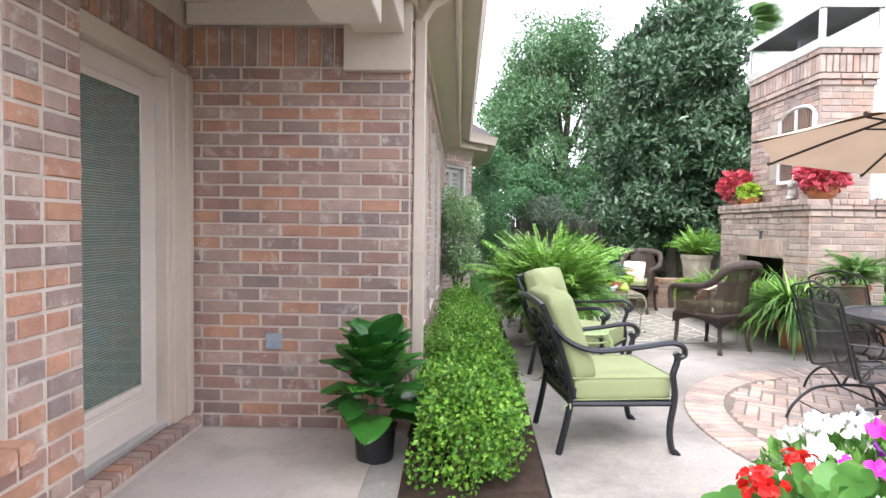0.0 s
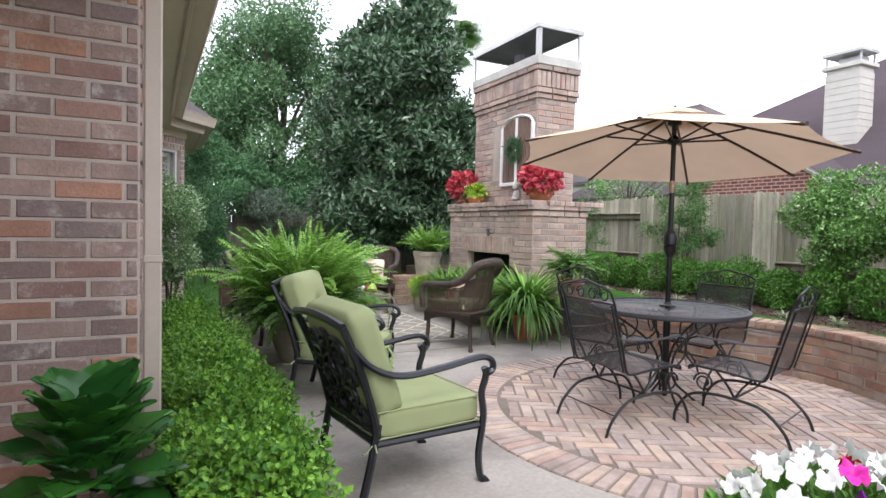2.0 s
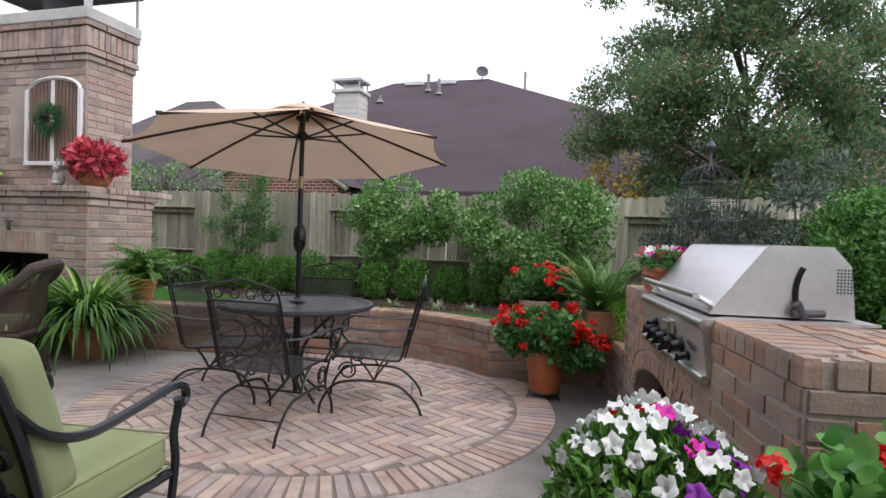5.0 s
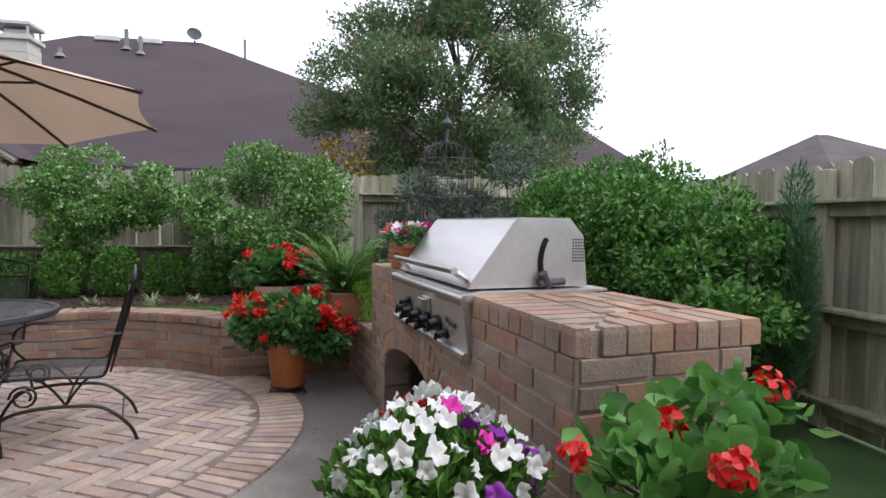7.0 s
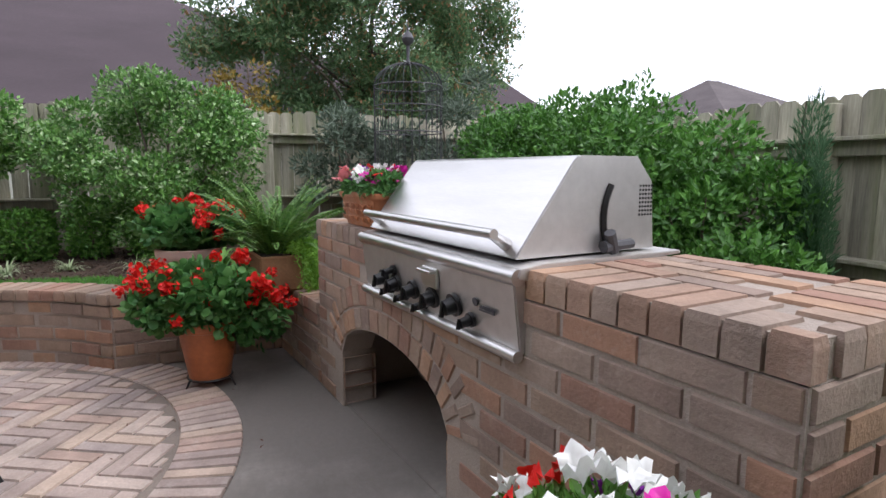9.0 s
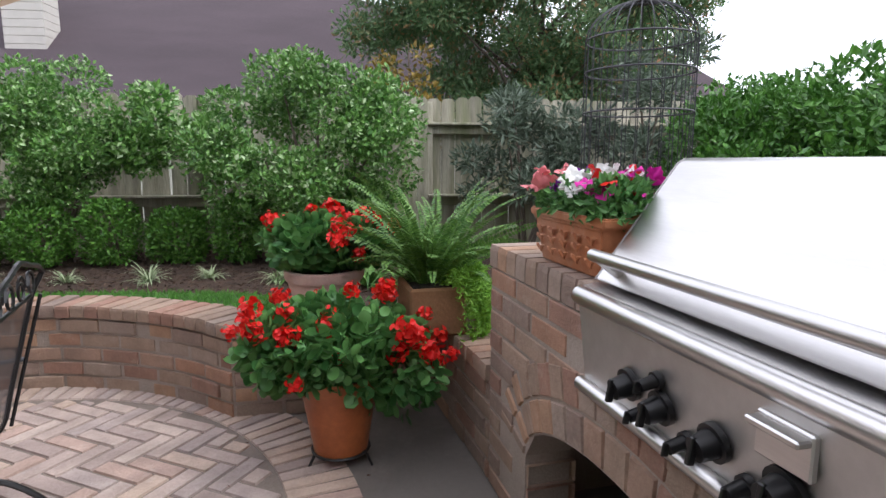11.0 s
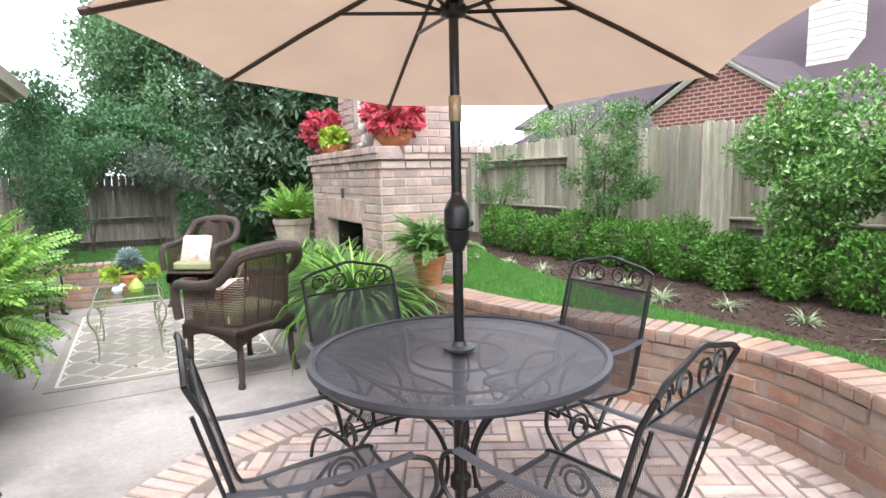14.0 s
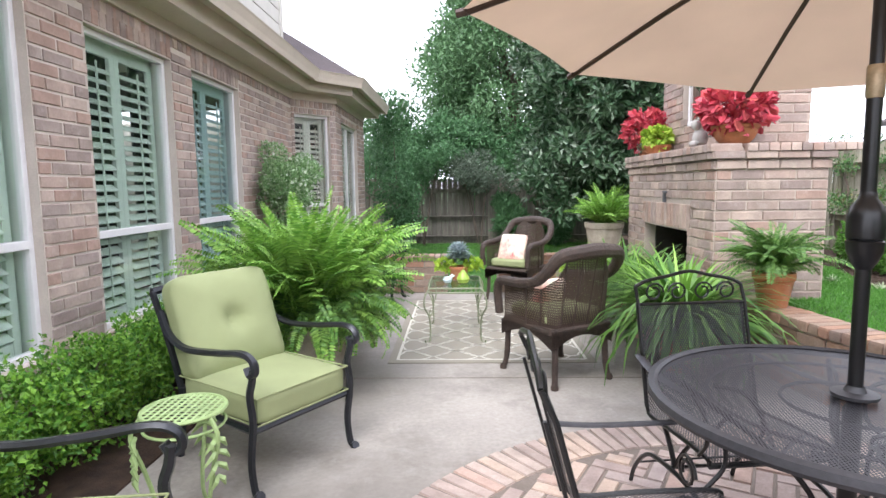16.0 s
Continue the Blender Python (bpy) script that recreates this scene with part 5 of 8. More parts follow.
    for s in (-1, 1):
        tube(bm, [(-0.25, s * 0.27, 0.30), (-0.30, s * 0.29, 0.27), (-0.33, s * 0.31, 0.275)], 0.004, 4)
        tube(bm, [(-0.25, s * 0.27, 0.30), (-0.27, s * 0.33, 0.28)], 0.004, 4)
    part("tie", bm, LEAF["spider"], sc, "pale cushion ties")
    return ch


ca = patio_chair()
ca.matrix_basis = pose(1.86, 4.63, 0, 0, 0, 7)
cb_ = copy_thing(ca, pose(2.03, 6.14, 0, 0, 0, -33))
copy_thing(ca, pose(2.0, 10.02, 0, 0, 0, -5))

# stool between the chairs
st = empty("plant_stool", (1.98, 5.46, 0), 0, "small pale green wrought iron stool with a lattice top", "stool")
bm = bmesh.new()
for k in range(24):
    a = 2 * math.pi * k / 24
tube(bm, [(0.155 * math.cos(2 * math.pi * k / 24), 0.155 * math.sin(2 * math.pi * k / 24), 0.50) for k in range(24)], 0.008, 6, closed=True)
tube(bm, [(0.15 * math.cos(2 * math.pi * k / 24), 0.15 * math.sin(2 * math.pi * k / 24), 0.44) for k in range(24)], 0.006, 6, closed=True)
for k in range(-5, 6):
    y = k * 0.027
    x = math.sqrt(0.152 ** 2 - y * y)
    tube(bm, [(-x, y, 0.50), (x, y, 0.50)], 0.006, 4, flat=0.5)
    tube(bm, [(y, -x, 0.502), (y, x, 0.502)], 0.006, 4, flat=0.5)
part("stool_top", bm, M["green_iron"], st)
for k in range(3):
    a = 2 * math.pi * k / 3 - 0.5
    ca_, sa_ = math.cos(a), math.sin(a)
    bm = bmesh.new()
    tube(bm, smooth_line([(0.15 * ca_, 0.15 * sa_, 0.5), (0.19 * ca_, 0.19 * sa_, 0.42), (0.15 * ca_, 0.15 * sa_, 0.28), (0.12 * ca_, 0.12 * sa_, 0.12), (0.17 * ca_, 0.17 * sa_, 0.0)], 5), 0.009, 6)
    for z, s in ((0.42, 0.05), (0.37, 0.06), (0.32, 0.05), (0.27, 0.035)):
        for q in (-1, 1):
            e = Vector((0.175 * ca_ - q * sa_ * s, 0.175 * sa_ + q * ca_ * s, z - 0.05))
            tube(bm, [(0.175 * ca_, 0.175 * sa_, z), e.lerp(Vector((0.18 * ca_, 0.18 * sa_, z)), 0.5) + Vector((0.01 * ca_, 0.01 * sa_, 0.01)), e], [0.009, 0.012, 0.003], 4)
    part("leg", bm, M["green_iron"], st)


def uv_panel(name, P, material, parent, label=""):
    """A curved sheet from a grid of points, with lengths as its map."""
    P = np.asarray(P, float)
    a, b = P.shape[:2]
    F = [(i * b + j, i * b + j + 1, (i + 1) * b + j + 1, (i + 1) * b + j) for i in range(a - 1) for j in range(b - 1)]
    me = raw(name, P.reshape(-1, 3), F, True)
    u = np.concatenate([np.zeros((a, 1)), np.cumsum(np.linalg.norm(np.diff(P, axis=1), axis=2), 1)], 1)
    v = np.concatenate([np.zeros((1, b)), np.cumsum(np.linalg.norm(np.diff(P, axis=0), axis=2), 0)], 0)
    uv = np.stack([u, v], -1).reshape(-1, 2)
    lay_ = me.uv_layers.new(name="UVMap")
    idx = np.zeros(len(me.loops), int)
    me.loops.foreach_get("vertex_index", idx)
    lay_.data.foreach_set("uv", uv[idx].ravel())
    return put(name, me, material, parent, label)


def mesh_chair():
    """Wrought iron spring chair; it faces +x."""
    ch = empty("iron_chair", (0, 0, 0), 0, "black wrought iron spring chair with expanded metal seat and back", "chair", "chairs round the patio table")
    W = 0.25
    prof = smooth_line([(0.27, 0, 0.40), (0.24, 0, 0.425), (0.0, 0, 0.415), (-0.17, 0, 0.40), (-0.215, 0, 0.43), (-0.25, 0, 0.56), (-0.33, 0, 0.86)], 5)
    top = prof[-1]
    uv_panel("seat", [[(p.x, y, p.z) for y in np.linspace(-W, W, 9)] for p in prof[:18]], M["screen"], ch)
    uv_panel("backrest", [[(p.x, y, p.z) for y in np.linspace(-W, W, 9)] for p in prof[17:]], M["screen"], ch)
    bm = bmesh.new()
    tb = Vector((-0.365, 0, 0.965))
    for s in (-1, 1):
        tube(bm, [(p.x, s * W, p.z) for p in prof] + [(tb.x, s * W, tb.z - 0.03)], 0.0085, 6)
        tube(bm, [(-0.235, s * (W - 0.004), 0.42), (-0.355, s * (W - 0.004), 0.86)], 0.006, 5)
    tube(bm, smooth_line([(tb.x, -W, tb.z - 0.03), (tb.x, -W + 0.05, tb.z - 0.005), (tb.x, -0.1, tb.z + 0.015), (tb.x, 0, tb.z + 0.035), (tb.x, 0.1, tb.z + 0.015), (tb.x, W - 0.05, tb.z - 0.005), (tb.x, W, tb.z - 0.03)], 4), 0.0085, 6)
    tube(bm, [(top.x, -W, top.z), (top.x, W, top.z)], 0.007, 6)
    tube(bm, [(0.27, -W, 0.40), (0.27, W, 0.40)], 0.0085, 6)
    part("frame", bm, M["iron"], ch)
    bm = bmesh.new()
    for y0, sg in ((-0.17, 1), (-0.06, -1), (0.06, 1), (0.17, -1)):
        tube(bm, [(top.x - 0.018, y0 + x, z) for x, _, z in spiral(0, top.z + 0.05, 0.045, 0.02, math.pi * (sg < 0), 1.3 * sg, 14)], 0.005, 5)
    part("scrollwork", bm, M["iron"], ch)
    for s in (-1, 1):
        bm = bmesh.new()
        tube(bm, smooth_line([(-0.29, s * (W + 0.01), 0.64), (-0.12, s * (W + 0.03), 0.625), (0.08, s * (W + 0.04), 0.63), (0.21, s * (W + 0.035), 0.64)], 4), 0.02, 6, flat=0.3)
        part("armrest", bm, M["iron_grey"], ch)
        bm = bmesh.new()
        tube(bm, smooth_line([(0.20, s * (W + 0.03), 0.635), (0.27, s * (W + 0.03), 0.60), (0.285, s * (W + 0.02), 0.50), (0.22, s * (W + 0.01), 0.42)], 5), 0.008, 5)
        tube(bm, [(0.16 + x, s * (W + 0.02), z) for x, _, z in spiral(0, 0.33, 0.065, 0.03, 0, 1.6)], 0.007, 5)
        part("arm_scroll", bm, M["iron"], ch)
        bm = bmesh.new()
        tube(bm, smooth_line([(0.36, s * W, 0.0), (0.345, s * W, 0.10), (0.26, s * W, 0.22), (0.12, s * W, 0.255), (-0.06, s * W, 0.25), (-0.2, s * W, 0.22), (-0.32, s * W, 0.11), (-0.37, s * W, 0.0)], 5), 0.010, 6)
        part("leg", bm, M["iron"], ch)
        bm = bmesh.new()
        tube(bm, smooth_line([(-0.02, s * (W - 0.03), 0.25), (0.03, s * (W - 0.03), 0.33), (0.10, s * (W - 0.03), 0.41)], 4), 0.012, 5, flat=0.6)
        tube(bm, smooth_line([(-0.02, s * (W - 0.03), 0.25), (-0.07, s * (W - 0.03), 0.33), (-0.13, s * (W - 0.03), 0.40)], 4), 0.012, 5, flat=0.6)
        part("spring", bm, M["iron"], ch)
    bm = bmesh.new()
    tube(bm, [(-0.02, -W, 0.25), (-0.02, W, 0.25)], 0.008, 5)
    tube(bm, [(-0.29, -W, 0.14), (-0.29, W, 0.14)], 0.005, 5)
    part("stretcher", bm, M["iron"], ch)
    return ch


TC = (4.2, 4.98)
m1 = mesh_chair()
m1.matrix_basis = pose(3.59, 4.79, 0, 0, 0, -1) @ Matrix.Diagonal((0.97, 0.97, 0.965, 1))
copy_thing(m1, pose(4.23, 4.36, 0, 0, 0, 107))
copy_thing(m1, pose(4.86, 5.19, 0, 0, 0, 187))
copy_thing(m1, pose(4.11, 5.51, 0, 0, 0, -83))

tb_ = empty("patio_table", (*TC, 0), 20, "round black expanded-metal patio table with scrolled iron legs", "table")
tb_.matrix_basis = pose(*TC, 0, 0, 0, 20) @ Matrix.Diagonal((0.925, 0.925, 0.985, 1))
R_T = 0.60
rings = [[(rr * math.cos(a), rr * math.sin(a), 0.728) for a in np.linspace(0, 2 * math.pi, 49)] for rr in np.linspace(0.03, R_T, 9)]
P = np.array(rings)
me = raw("tabletop", P.reshape(-1, 3), [(i * 49 + j, i * 49 + j + 1, (i + 1) * 49 + j + 1, (i + 1) * 49 + j) for i in range(8) for j in range(48)], False)
lay_ = me.uv_layers.new(name="UVMap")
idx = np.zeros(len(me.loops), int)
me.loops.foreach_get("vertex_index", idx)
lay_.data.foreach_set("uv", P.reshape(-1, 3)[idx][:, :2].ravel())
put("tabletop", me, M["screen_table"], tb_)
bm = bmesh.new()
lathe(bm, [(R_T - 0.012, 0.705), (R_T + 0.004, 0.702), (R_T + 0.012, 0.715), (R_T + 0.01, 0.735), (R_T - 0.01, 0.74), (R_T - 0.022, 0.732), (R_T - 0.012, 0.705)], 56)
for r_ in (0.2, 0.42):
    tube(bm, [(r_ * math.cos(2 * math.pi * k / 32), r_ * math.sin(2 * math.pi * k / 32), 0.715) for k in range(32)], 0.006, 5, closed=True)
part("rim", bm, M["iron_grey"], tb_)
for k in range(4):
    a = math.pi / 4 + k * math.pi / 2
    bm = bmesh.new()
    f = lambda r_, z: (r_ * math.cos(a), r_ * math.sin(a), z)
    tube(bm, smooth_line([f(0.50, 0.715), f(0.42, 0.66), f(0.26, 0.56), f(0.12, 0.44), f(0.055, 0.3), f(0.08, 0.16), f(0.18, 0.07), f(0.27, 0.0)], 5), 0.010, 6)
    tube(bm, smooth_line([f(0.40, 0.715), f(0.30, 0.70), f(0.24, 0.6), f(0.30, 0.5), f(0.38, 0.56), f(0.34, 0.63)], 5), 0.007, 5)
    part("leg", bm, M["iron"], tb_)
bm = bmesh.new()
lathe(bm, [(0.026, 0.12), (0.028, 0.16), (0.045, 0.18), (0.045, 0.22), (0.028, 0.24), (0.028, 0.70)], 14)
part("umbrella_sleeve", bm, M["iron"], tb_)

# umbrella
um = empty("patio_umbrella", (4.203, 4.98, 0), 0, "open tan canvas patio umbrella on a dark pole through the table", "umbrella")
bm = bmesh.new()
tube(bm, [(0, 0, 0.05), (0, 0, 1.58)], 0.0195, 14)
tube(bm, [(0, 0, 1.655), (0, 0, 2.13)], 0.018, 14)
part("pole", bm, M["black_plastic"], um)
bm = bmesh.new()
lathe(bm, [(0.0205, 1.575), (0.023, 1.58), (0.023, 1.66), (0.0205, 1.665)], 14)
part("tilt_joint", bm, mat("brushed_brass_joint", (0.42, 0.33, 0.22), 0.4, 0.6), um, "brownish metal tilt joint")
bm = bmesh.new()
lathe(bm, [(0.02, 1.10), (0.032, 1.12), (0.045, 1.15), (0.048, 1.18), (0.042, 1.185), (0.048, 1.19), (0.048, 1.25), (0.04, 1.28), (0.024, 1.30), (0.02, 1.32)], 18)
tube(bm, [(0.04, 0.01, 1.2), (0.075, 0.02, 1.2)], 0.012, 8)
part("crank_housing", bm, M["black_plastic"], um)
bm = bmesh.new()
lathe(bm, [(0.02, 0.728), (0.06, 0.728), (0.062, 0.738), (0.03, 0.743), (0.022, 0.76)], 20)
part("collar", bm, M["iron_grey"], um)
bm = bmesh.new()
lathe(bm, [(0.018, 1.93), (0.045, 1.94), (0.05, 1.97), (0.03, 1.99), (0.018, 2.0)], 14)
lathe(bm, [(0.018, 2.07), (0.05, 2.08), (0.05, 2.11), (0.018, 2.12)], 14)
part("hub", bm, M["black_plastic"], um)
bm = bmesh.new()
lathe(bm, [(0.018, 2.18), (0.02, 2.195), (0.012, 2.205), (0.014, 2.215), (0.0, 2.228)], 12)
part("finial", bm, M["black_plastic"], um)
UR, UZ0, UZ1 = 1.155, 1.84, 2.165
M["rib_brown"] = mat("dark_brown_rib", (0.055, 0.03, 0.02), 0.5, vary=0.1, bump=0.0)
UC = Vector((0.0, 0.035, 0))
def rib_pt(k, t, drop=0.0):
    a = math.radians(45 * k + 33.5)
    rr = UR * t
    tip = UZ0 - 0.095 * math.cos(math.radians(45 * k))      # the canopy leans a little
    return Vector((UC.x * t + rr * math.cos(a), UC.y * t + rr * math.sin(a), UZ1 - (UZ1 - tip) * (0.82 * t + 0.18 * t * t) - drop))


for k in range(8):
    bm = bmesh.new()
    nA, nT = 6, 12
    g = []
    for i in range(nT + 1):
        t = 0.06 + 0.94 * i / nT
        a, b = rib_pt(k, t), rib_pt(k + 1, t)
        row = []
        for j in range(nA + 1):
            s = j / nA
            p = a.lerp(b, s)
            sag = math.sin(math.pi * s) * t
            p = p + Vector((0, 0, -0.006 * sag)) - Vector((p.x - UC.x * t, p.y - UC.y * t, 0)) * 0.035 * sag * t
            row.append(bm.verts.new(p))
        g.append(row)
    for i in range(nT):
        for j in range(nA):
            bm.faces.new((g[i][j], g[i + 1][j], g[i + 1][j + 1], g[i][j + 1]))
    c = part("canopy_panel", bm, M["canvas"], um)
    bm = bmesh.new()
    tube(bm, [rib_pt(k, t, 0.012) for t in (0.03, 0.3, 0.6, 0.9, 0.99)], 0.0095, 6)
    tube(bm, [rib_pt(k, 0.985, 0.008), rib_pt(k, 1.015, 0.004)], 0.014, 6)
    rb = part("rib", bm, M["rib_brown"], um)
    bm = bmesh.new()
    a = math.radians(45 * k + 33.5)
    tube(bm, [Vector((0.04 * math.cos(a), 0.04 * math.sin(a), 1.955)), rib_pt(k, 0.42, 0.02)], 0.0075, 5)
    part("strut", bm, M["black_plastic"], rb)
bm = bmesh.new()
lathe(bm, [(0.0, 2.205), (0.08, 2.195), (0.18, 2.165), (0.27, 2.128)], 8)
part("vent_cap", bm, M["canvas"], um)


def wicker_chair():
    """Rounded wicker armchair; it faces +x."""
    ch = empty("wicker_armchair", (0, 0, 0), 0, "dark brown woven wicker armchair with a green seat pad", "armchair", "wicker armchairs round the rug")
    for x, y, sx in ((0.27, 0.25, 1), (0.27, -0.25, 1), (-0.25, 0.22, -1), (-0.25, -0.22, -1)):
        bm = bmesh.new()
        tube(bm, smooth_line([(x + 0.02 * sx, y * 1.08, 0), (x, y, 0.12), (x - 0.01 * sx, y * 0.98, 0.38)], 4), [0.02] * 4 + [0.022] * 5, 8)
        lathe(bm, [(0, 0.0), (0.024, 0.0), (0.027, 0.02), (0.02, 0.035)], 10, (x + 0.02 * sx, y * 1.08, 0))
        part("leg", bm, M["wicker"], ch)
    bm = bmesh.new()
    # roll over the back and the arms
    loop = smooth_line([(0.31, -0.29, 0.40), (0.32, -0.30, 0.56), (0.27, -0.30, 0.635), (0.05, -0.31, 0.65), (-0.14, -0.30, 0.68), (-0.26, -0.29, 0.76), (-0.33, -0.24, 0.85), (-0.37, -0.1, 0.875), (-0.375, 0, 0.88),
                        (-0.37, 0.1, 0.875), (-0.33, 0.24, 0.85), (-0.26, 0.29, 0.76), (-0.14, 0.30, 0.68), (0.05, 0.31, 0.65), (0.27, 0.30, 0.635), (0.32, 0.30, 0.56), (0.31, 0.29, 0.40)], 6)
    n = len(loop)
    tube(bm, loop, [0.030 + 0.018 * math.exp(-((k - n / 2) / (n * 0.2)) ** 2) + 0.002 * (k % 2) for k in range(n)], 10)
    part("rolled_rim", bm, M["wicker"], ch)
    rows = []
    for t in np.linspace(0, 1, 8):
        row = []
        for s in np.linspace(-1, 1, 17):
            a = s * 1.9
            bx, by = -0.25 + 0.02 * math.cos(a), 0.28 * math.sin(min(abs(s) * 1.7, math.pi / 2)) * (1 if s > 0 else -1)
            if abs(s) > 0.5:
                bx = -0.24 + (abs(s) - 0.5) * 1.0
            ztop = 0.865 - 0.24 * min(1, max(0, (abs(s) - 0.3) / 0.3)) ** 1.2
            lean = -0.13 * t * max(0, 1 - abs(s) * 1.4)
            row.append((bx + lean, by, 0.36 + (ztop - 0.36) * t))
        rows.append(row)
    uv_panel("woven_back", rows, M["wicker_screen"], ch)
    for s in (-0.8, -0.6, -0.38, -0.12, 0.12, 0.38, 0.6, 0.8):
        j = int(round((s + 1) * 8))
        part("back_strut", tube(bmesh.new(), [rows[i][j] for i in range(8)], 0.006, 5), M["wicker"], ch)
    bm = bmesh.new()
    box(bm, (-0.26, -0.27, 0.34), (0.30, 0.27, 0.385), 0.012)
    part("seat", bm, M["wicker"], ch)
    bm = bmesh.new()
    pts = [(0.30, -0.28), (0.30, 0.28), (-0.27, 0.26), (-0.27, -0.26)]
    loop = []
    for (x0, y0), (x1, y1) in zip(pts, pts[1:] + pts[:1]):
        for k in range(8):
            s = k / 8
            loop.append([bm.verts.new((x0 + (x1 - x0) * s, y0 + (y1 - y0) * s, z)) for z in (0.25 + 0.08 * math.sin(math.pi * s), 0.36)])
    for a, b in zip(loop, loop[1:] + loop[:1]):
        bm.faces.new((a[0], b[0], b[1], a[1]))
    bmesh.ops.solidify(bm, geom=bm.faces[:], thickness=0.02)
    part("apron", bm, M["wicker"], ch)
    pad = part("seat_pad", cushion(bmesh.new(), 0.50, 0.48, 0.11, (0.03, 0, 0.435), puff=0.3), M["cushion"], ch)
    return ch


M["floral"] = mat("floral_print", (0.75, 0.68, 0.55), 0.9, vary=0.05, fine=200, bump=0.1, stain=(0.70, 0.12, 0.14), stain_amt=0.9, stain_scale=7)
w1 = wicker_chair()
w1.matrix_basis = pose(3.755, 7.365, 0, 0, 0, 119) @ Matrix.Diagonal((1, 1, 1.05, 1))
copy_thing(w1, pose(3.76, 10.12, 0, 0, 0, -125))
# loveseat: the same weave, spread to two seats
ls = copy_thing(w1, pose(2.0, 8.62, 0, 0, 0, 3))
ls.name = "wicker_loveseat"
tagged(ls, "dark brown woven wicker loveseat with green seat pads and pink pillows", "loveseat")
for ch in list(ls.children):
    ch.data = ch.data.copy()
    for v in ch.data.vertices:
        v.co.y += 0.29 * max(-1.0, min(1.0, v.co.y / 0.2))


def pillow(at, rz, tilt, s=0.34):
    ob = empty("throw_pillow", at, rz, "cream throw pillow with pink and green flowers on a wicker armchair", "pillow", "throw pillows")
    m = Euler((0, radians(tilt), 0)).to_matrix().to_4x4()
    part("pillow_cover", cushion(bmesh.new(), s, s, 0.11, (0, 0, 0), m, puff=0.75, e=9), M["floral"], ob)
    part("piping", tube(bmesh.new(), [m @ Vector((s / 2 * x * 0.95, s / 2 * y * 0.95, 0)) for x, y in ((-1, -1), (1, -1), (1, 1), (-1, 1))], 0.005, 5, True), M["floral"], ob)


pillow((3.68, 10.0, 0.62), -125, -112)
pillow((3.70, 7.46, 0.56), 119, -115, 0.26)
pillow((1.92, 8.32, 0.60), 3, -110)
pillow((1.92, 8.98, 0.60), 3, -110)

# coffee table
ct = empty("coffee_table", (3.09, 8.56, 0), 3, "worn green wrought iron side table with a glass top", "table")
ct.matrix_basis = pose(3.02, 8.52, 0) @ Matrix.Diagonal((0.85, 1.0, 1.08, 1))
bm = bmesh.new()
L_, W_ = 0.33, 0.27
for z in (0.44, 0.405):
    tube(bm, [(-W_, -L_, z), (W_, -L_, z), (W_, L_, z), (-W_, L_, z)], 0.008, 6, closed=True)
for k in range(9):
    x = -W_ + 0.06 + k * (2 * W_ - 0.12) / 8
    for y in (-L_, L_):
        tube(bm, spiral_pts := [(x + a_ * 0.8, y, z_) for a_, _, z_ in spiral(0, 0.422, 0.017, 0.008, 0, 1.2, 8)], 0.003, 4)
part("table_frame", bm, M["green_iron_worn"], ct)
boxed("glass_top", (-W_ + 0.01, -L_ + 0.01, 0.445), (W_ - 0.01, L_ - 0.01, 0.453), M["glass"], ct, 0.002)
for sx in (-1, 1):
    for sy in (-1, 1):
        bm = bmesh.new()
        q = lambda o_, z: (sx * (W_ + o_ * 0.7), sy * (L_ + o_ * 0.7), z)
        tube(bm, smooth_line([q(-0.01, 0.44), q(0.05, 0.38), q(0.06, 0.30), q(0.0, 0.22), q(-0.02, 0.12), q(-0.01, 0.02), q(0.04, 0.0), q(0.05, 0.03)], 5), 0.009, 6)
        tube(bm, smooth_line([q(-0.03, 0.42), q(-0.07, 0.34), q(-0.05, 0.24), q(-0.01, 0.22), q(-0.02, 0.27)], 5), 0.007, 5)
        part("leg", bm, M["green_iron_worn"], ct)

# rug with an interlocking lattice
rug = boxed("patio_rug", (2.50, 7.60, 0.0), (4.10, 10.05, 0.008), M["rug"], label="taupe outdoor rug with a cream lattice pattern on the concrete", category="rug", bevel=0.002)
bm = bmesh.new()
def ribbon(pts, w, z):
    pts = [Vector((*p, z)) for p in pts]
    for a, b in zip(pts, pts[1:]):
        d = (b - a).normalized()
        s = Vector((-d.y, d.x, 0)) * w / 2
        q = [bm.verts.new(p) for p in (a - s - d * 0.001, b - s + d * 0.001, b + s + d * 0.001, a + s - d * 0.001)]
        bm.faces.new(q)


X0, X1, Y0, Y1 = 2.57, 4.03, 7.67, 9.98
cx, cy = 0.182, 0.165
for i in range(8):
    for j in range(14):
        x, y = X0 + (i + 0.5) * cx + 0.0, Y0 + (j + 0.5) * cy
        if (i + j) % 2:
            continue
        pts = [(x + cx * fx, y + cy * fy) for fx, fy in ((0.93, 0), (0.75, 0.28), (0.38, 0.5), (0.3, 0.85), (0, 0.95), (-0.3, 0.85), (-0.38, 0.5), (-0.75, 0.28), (-0.93, 0), (-0.75, -0.28), (-0.38, -0.5), (-0.3, -0.85), (0, -0.95), (0.3, -0.85), (0.38, -0.5), (0.75, -0.28), (0.93, 0))]
        pts = [(min(max(px, X0), X1), min(max(py, Y0), Y1)) for px, py in pts]
        ribbon([p for k_, p in enumerate(pts) if k_ == 0 or p != pts[k_ - 1]], 0.017, 0.0095)
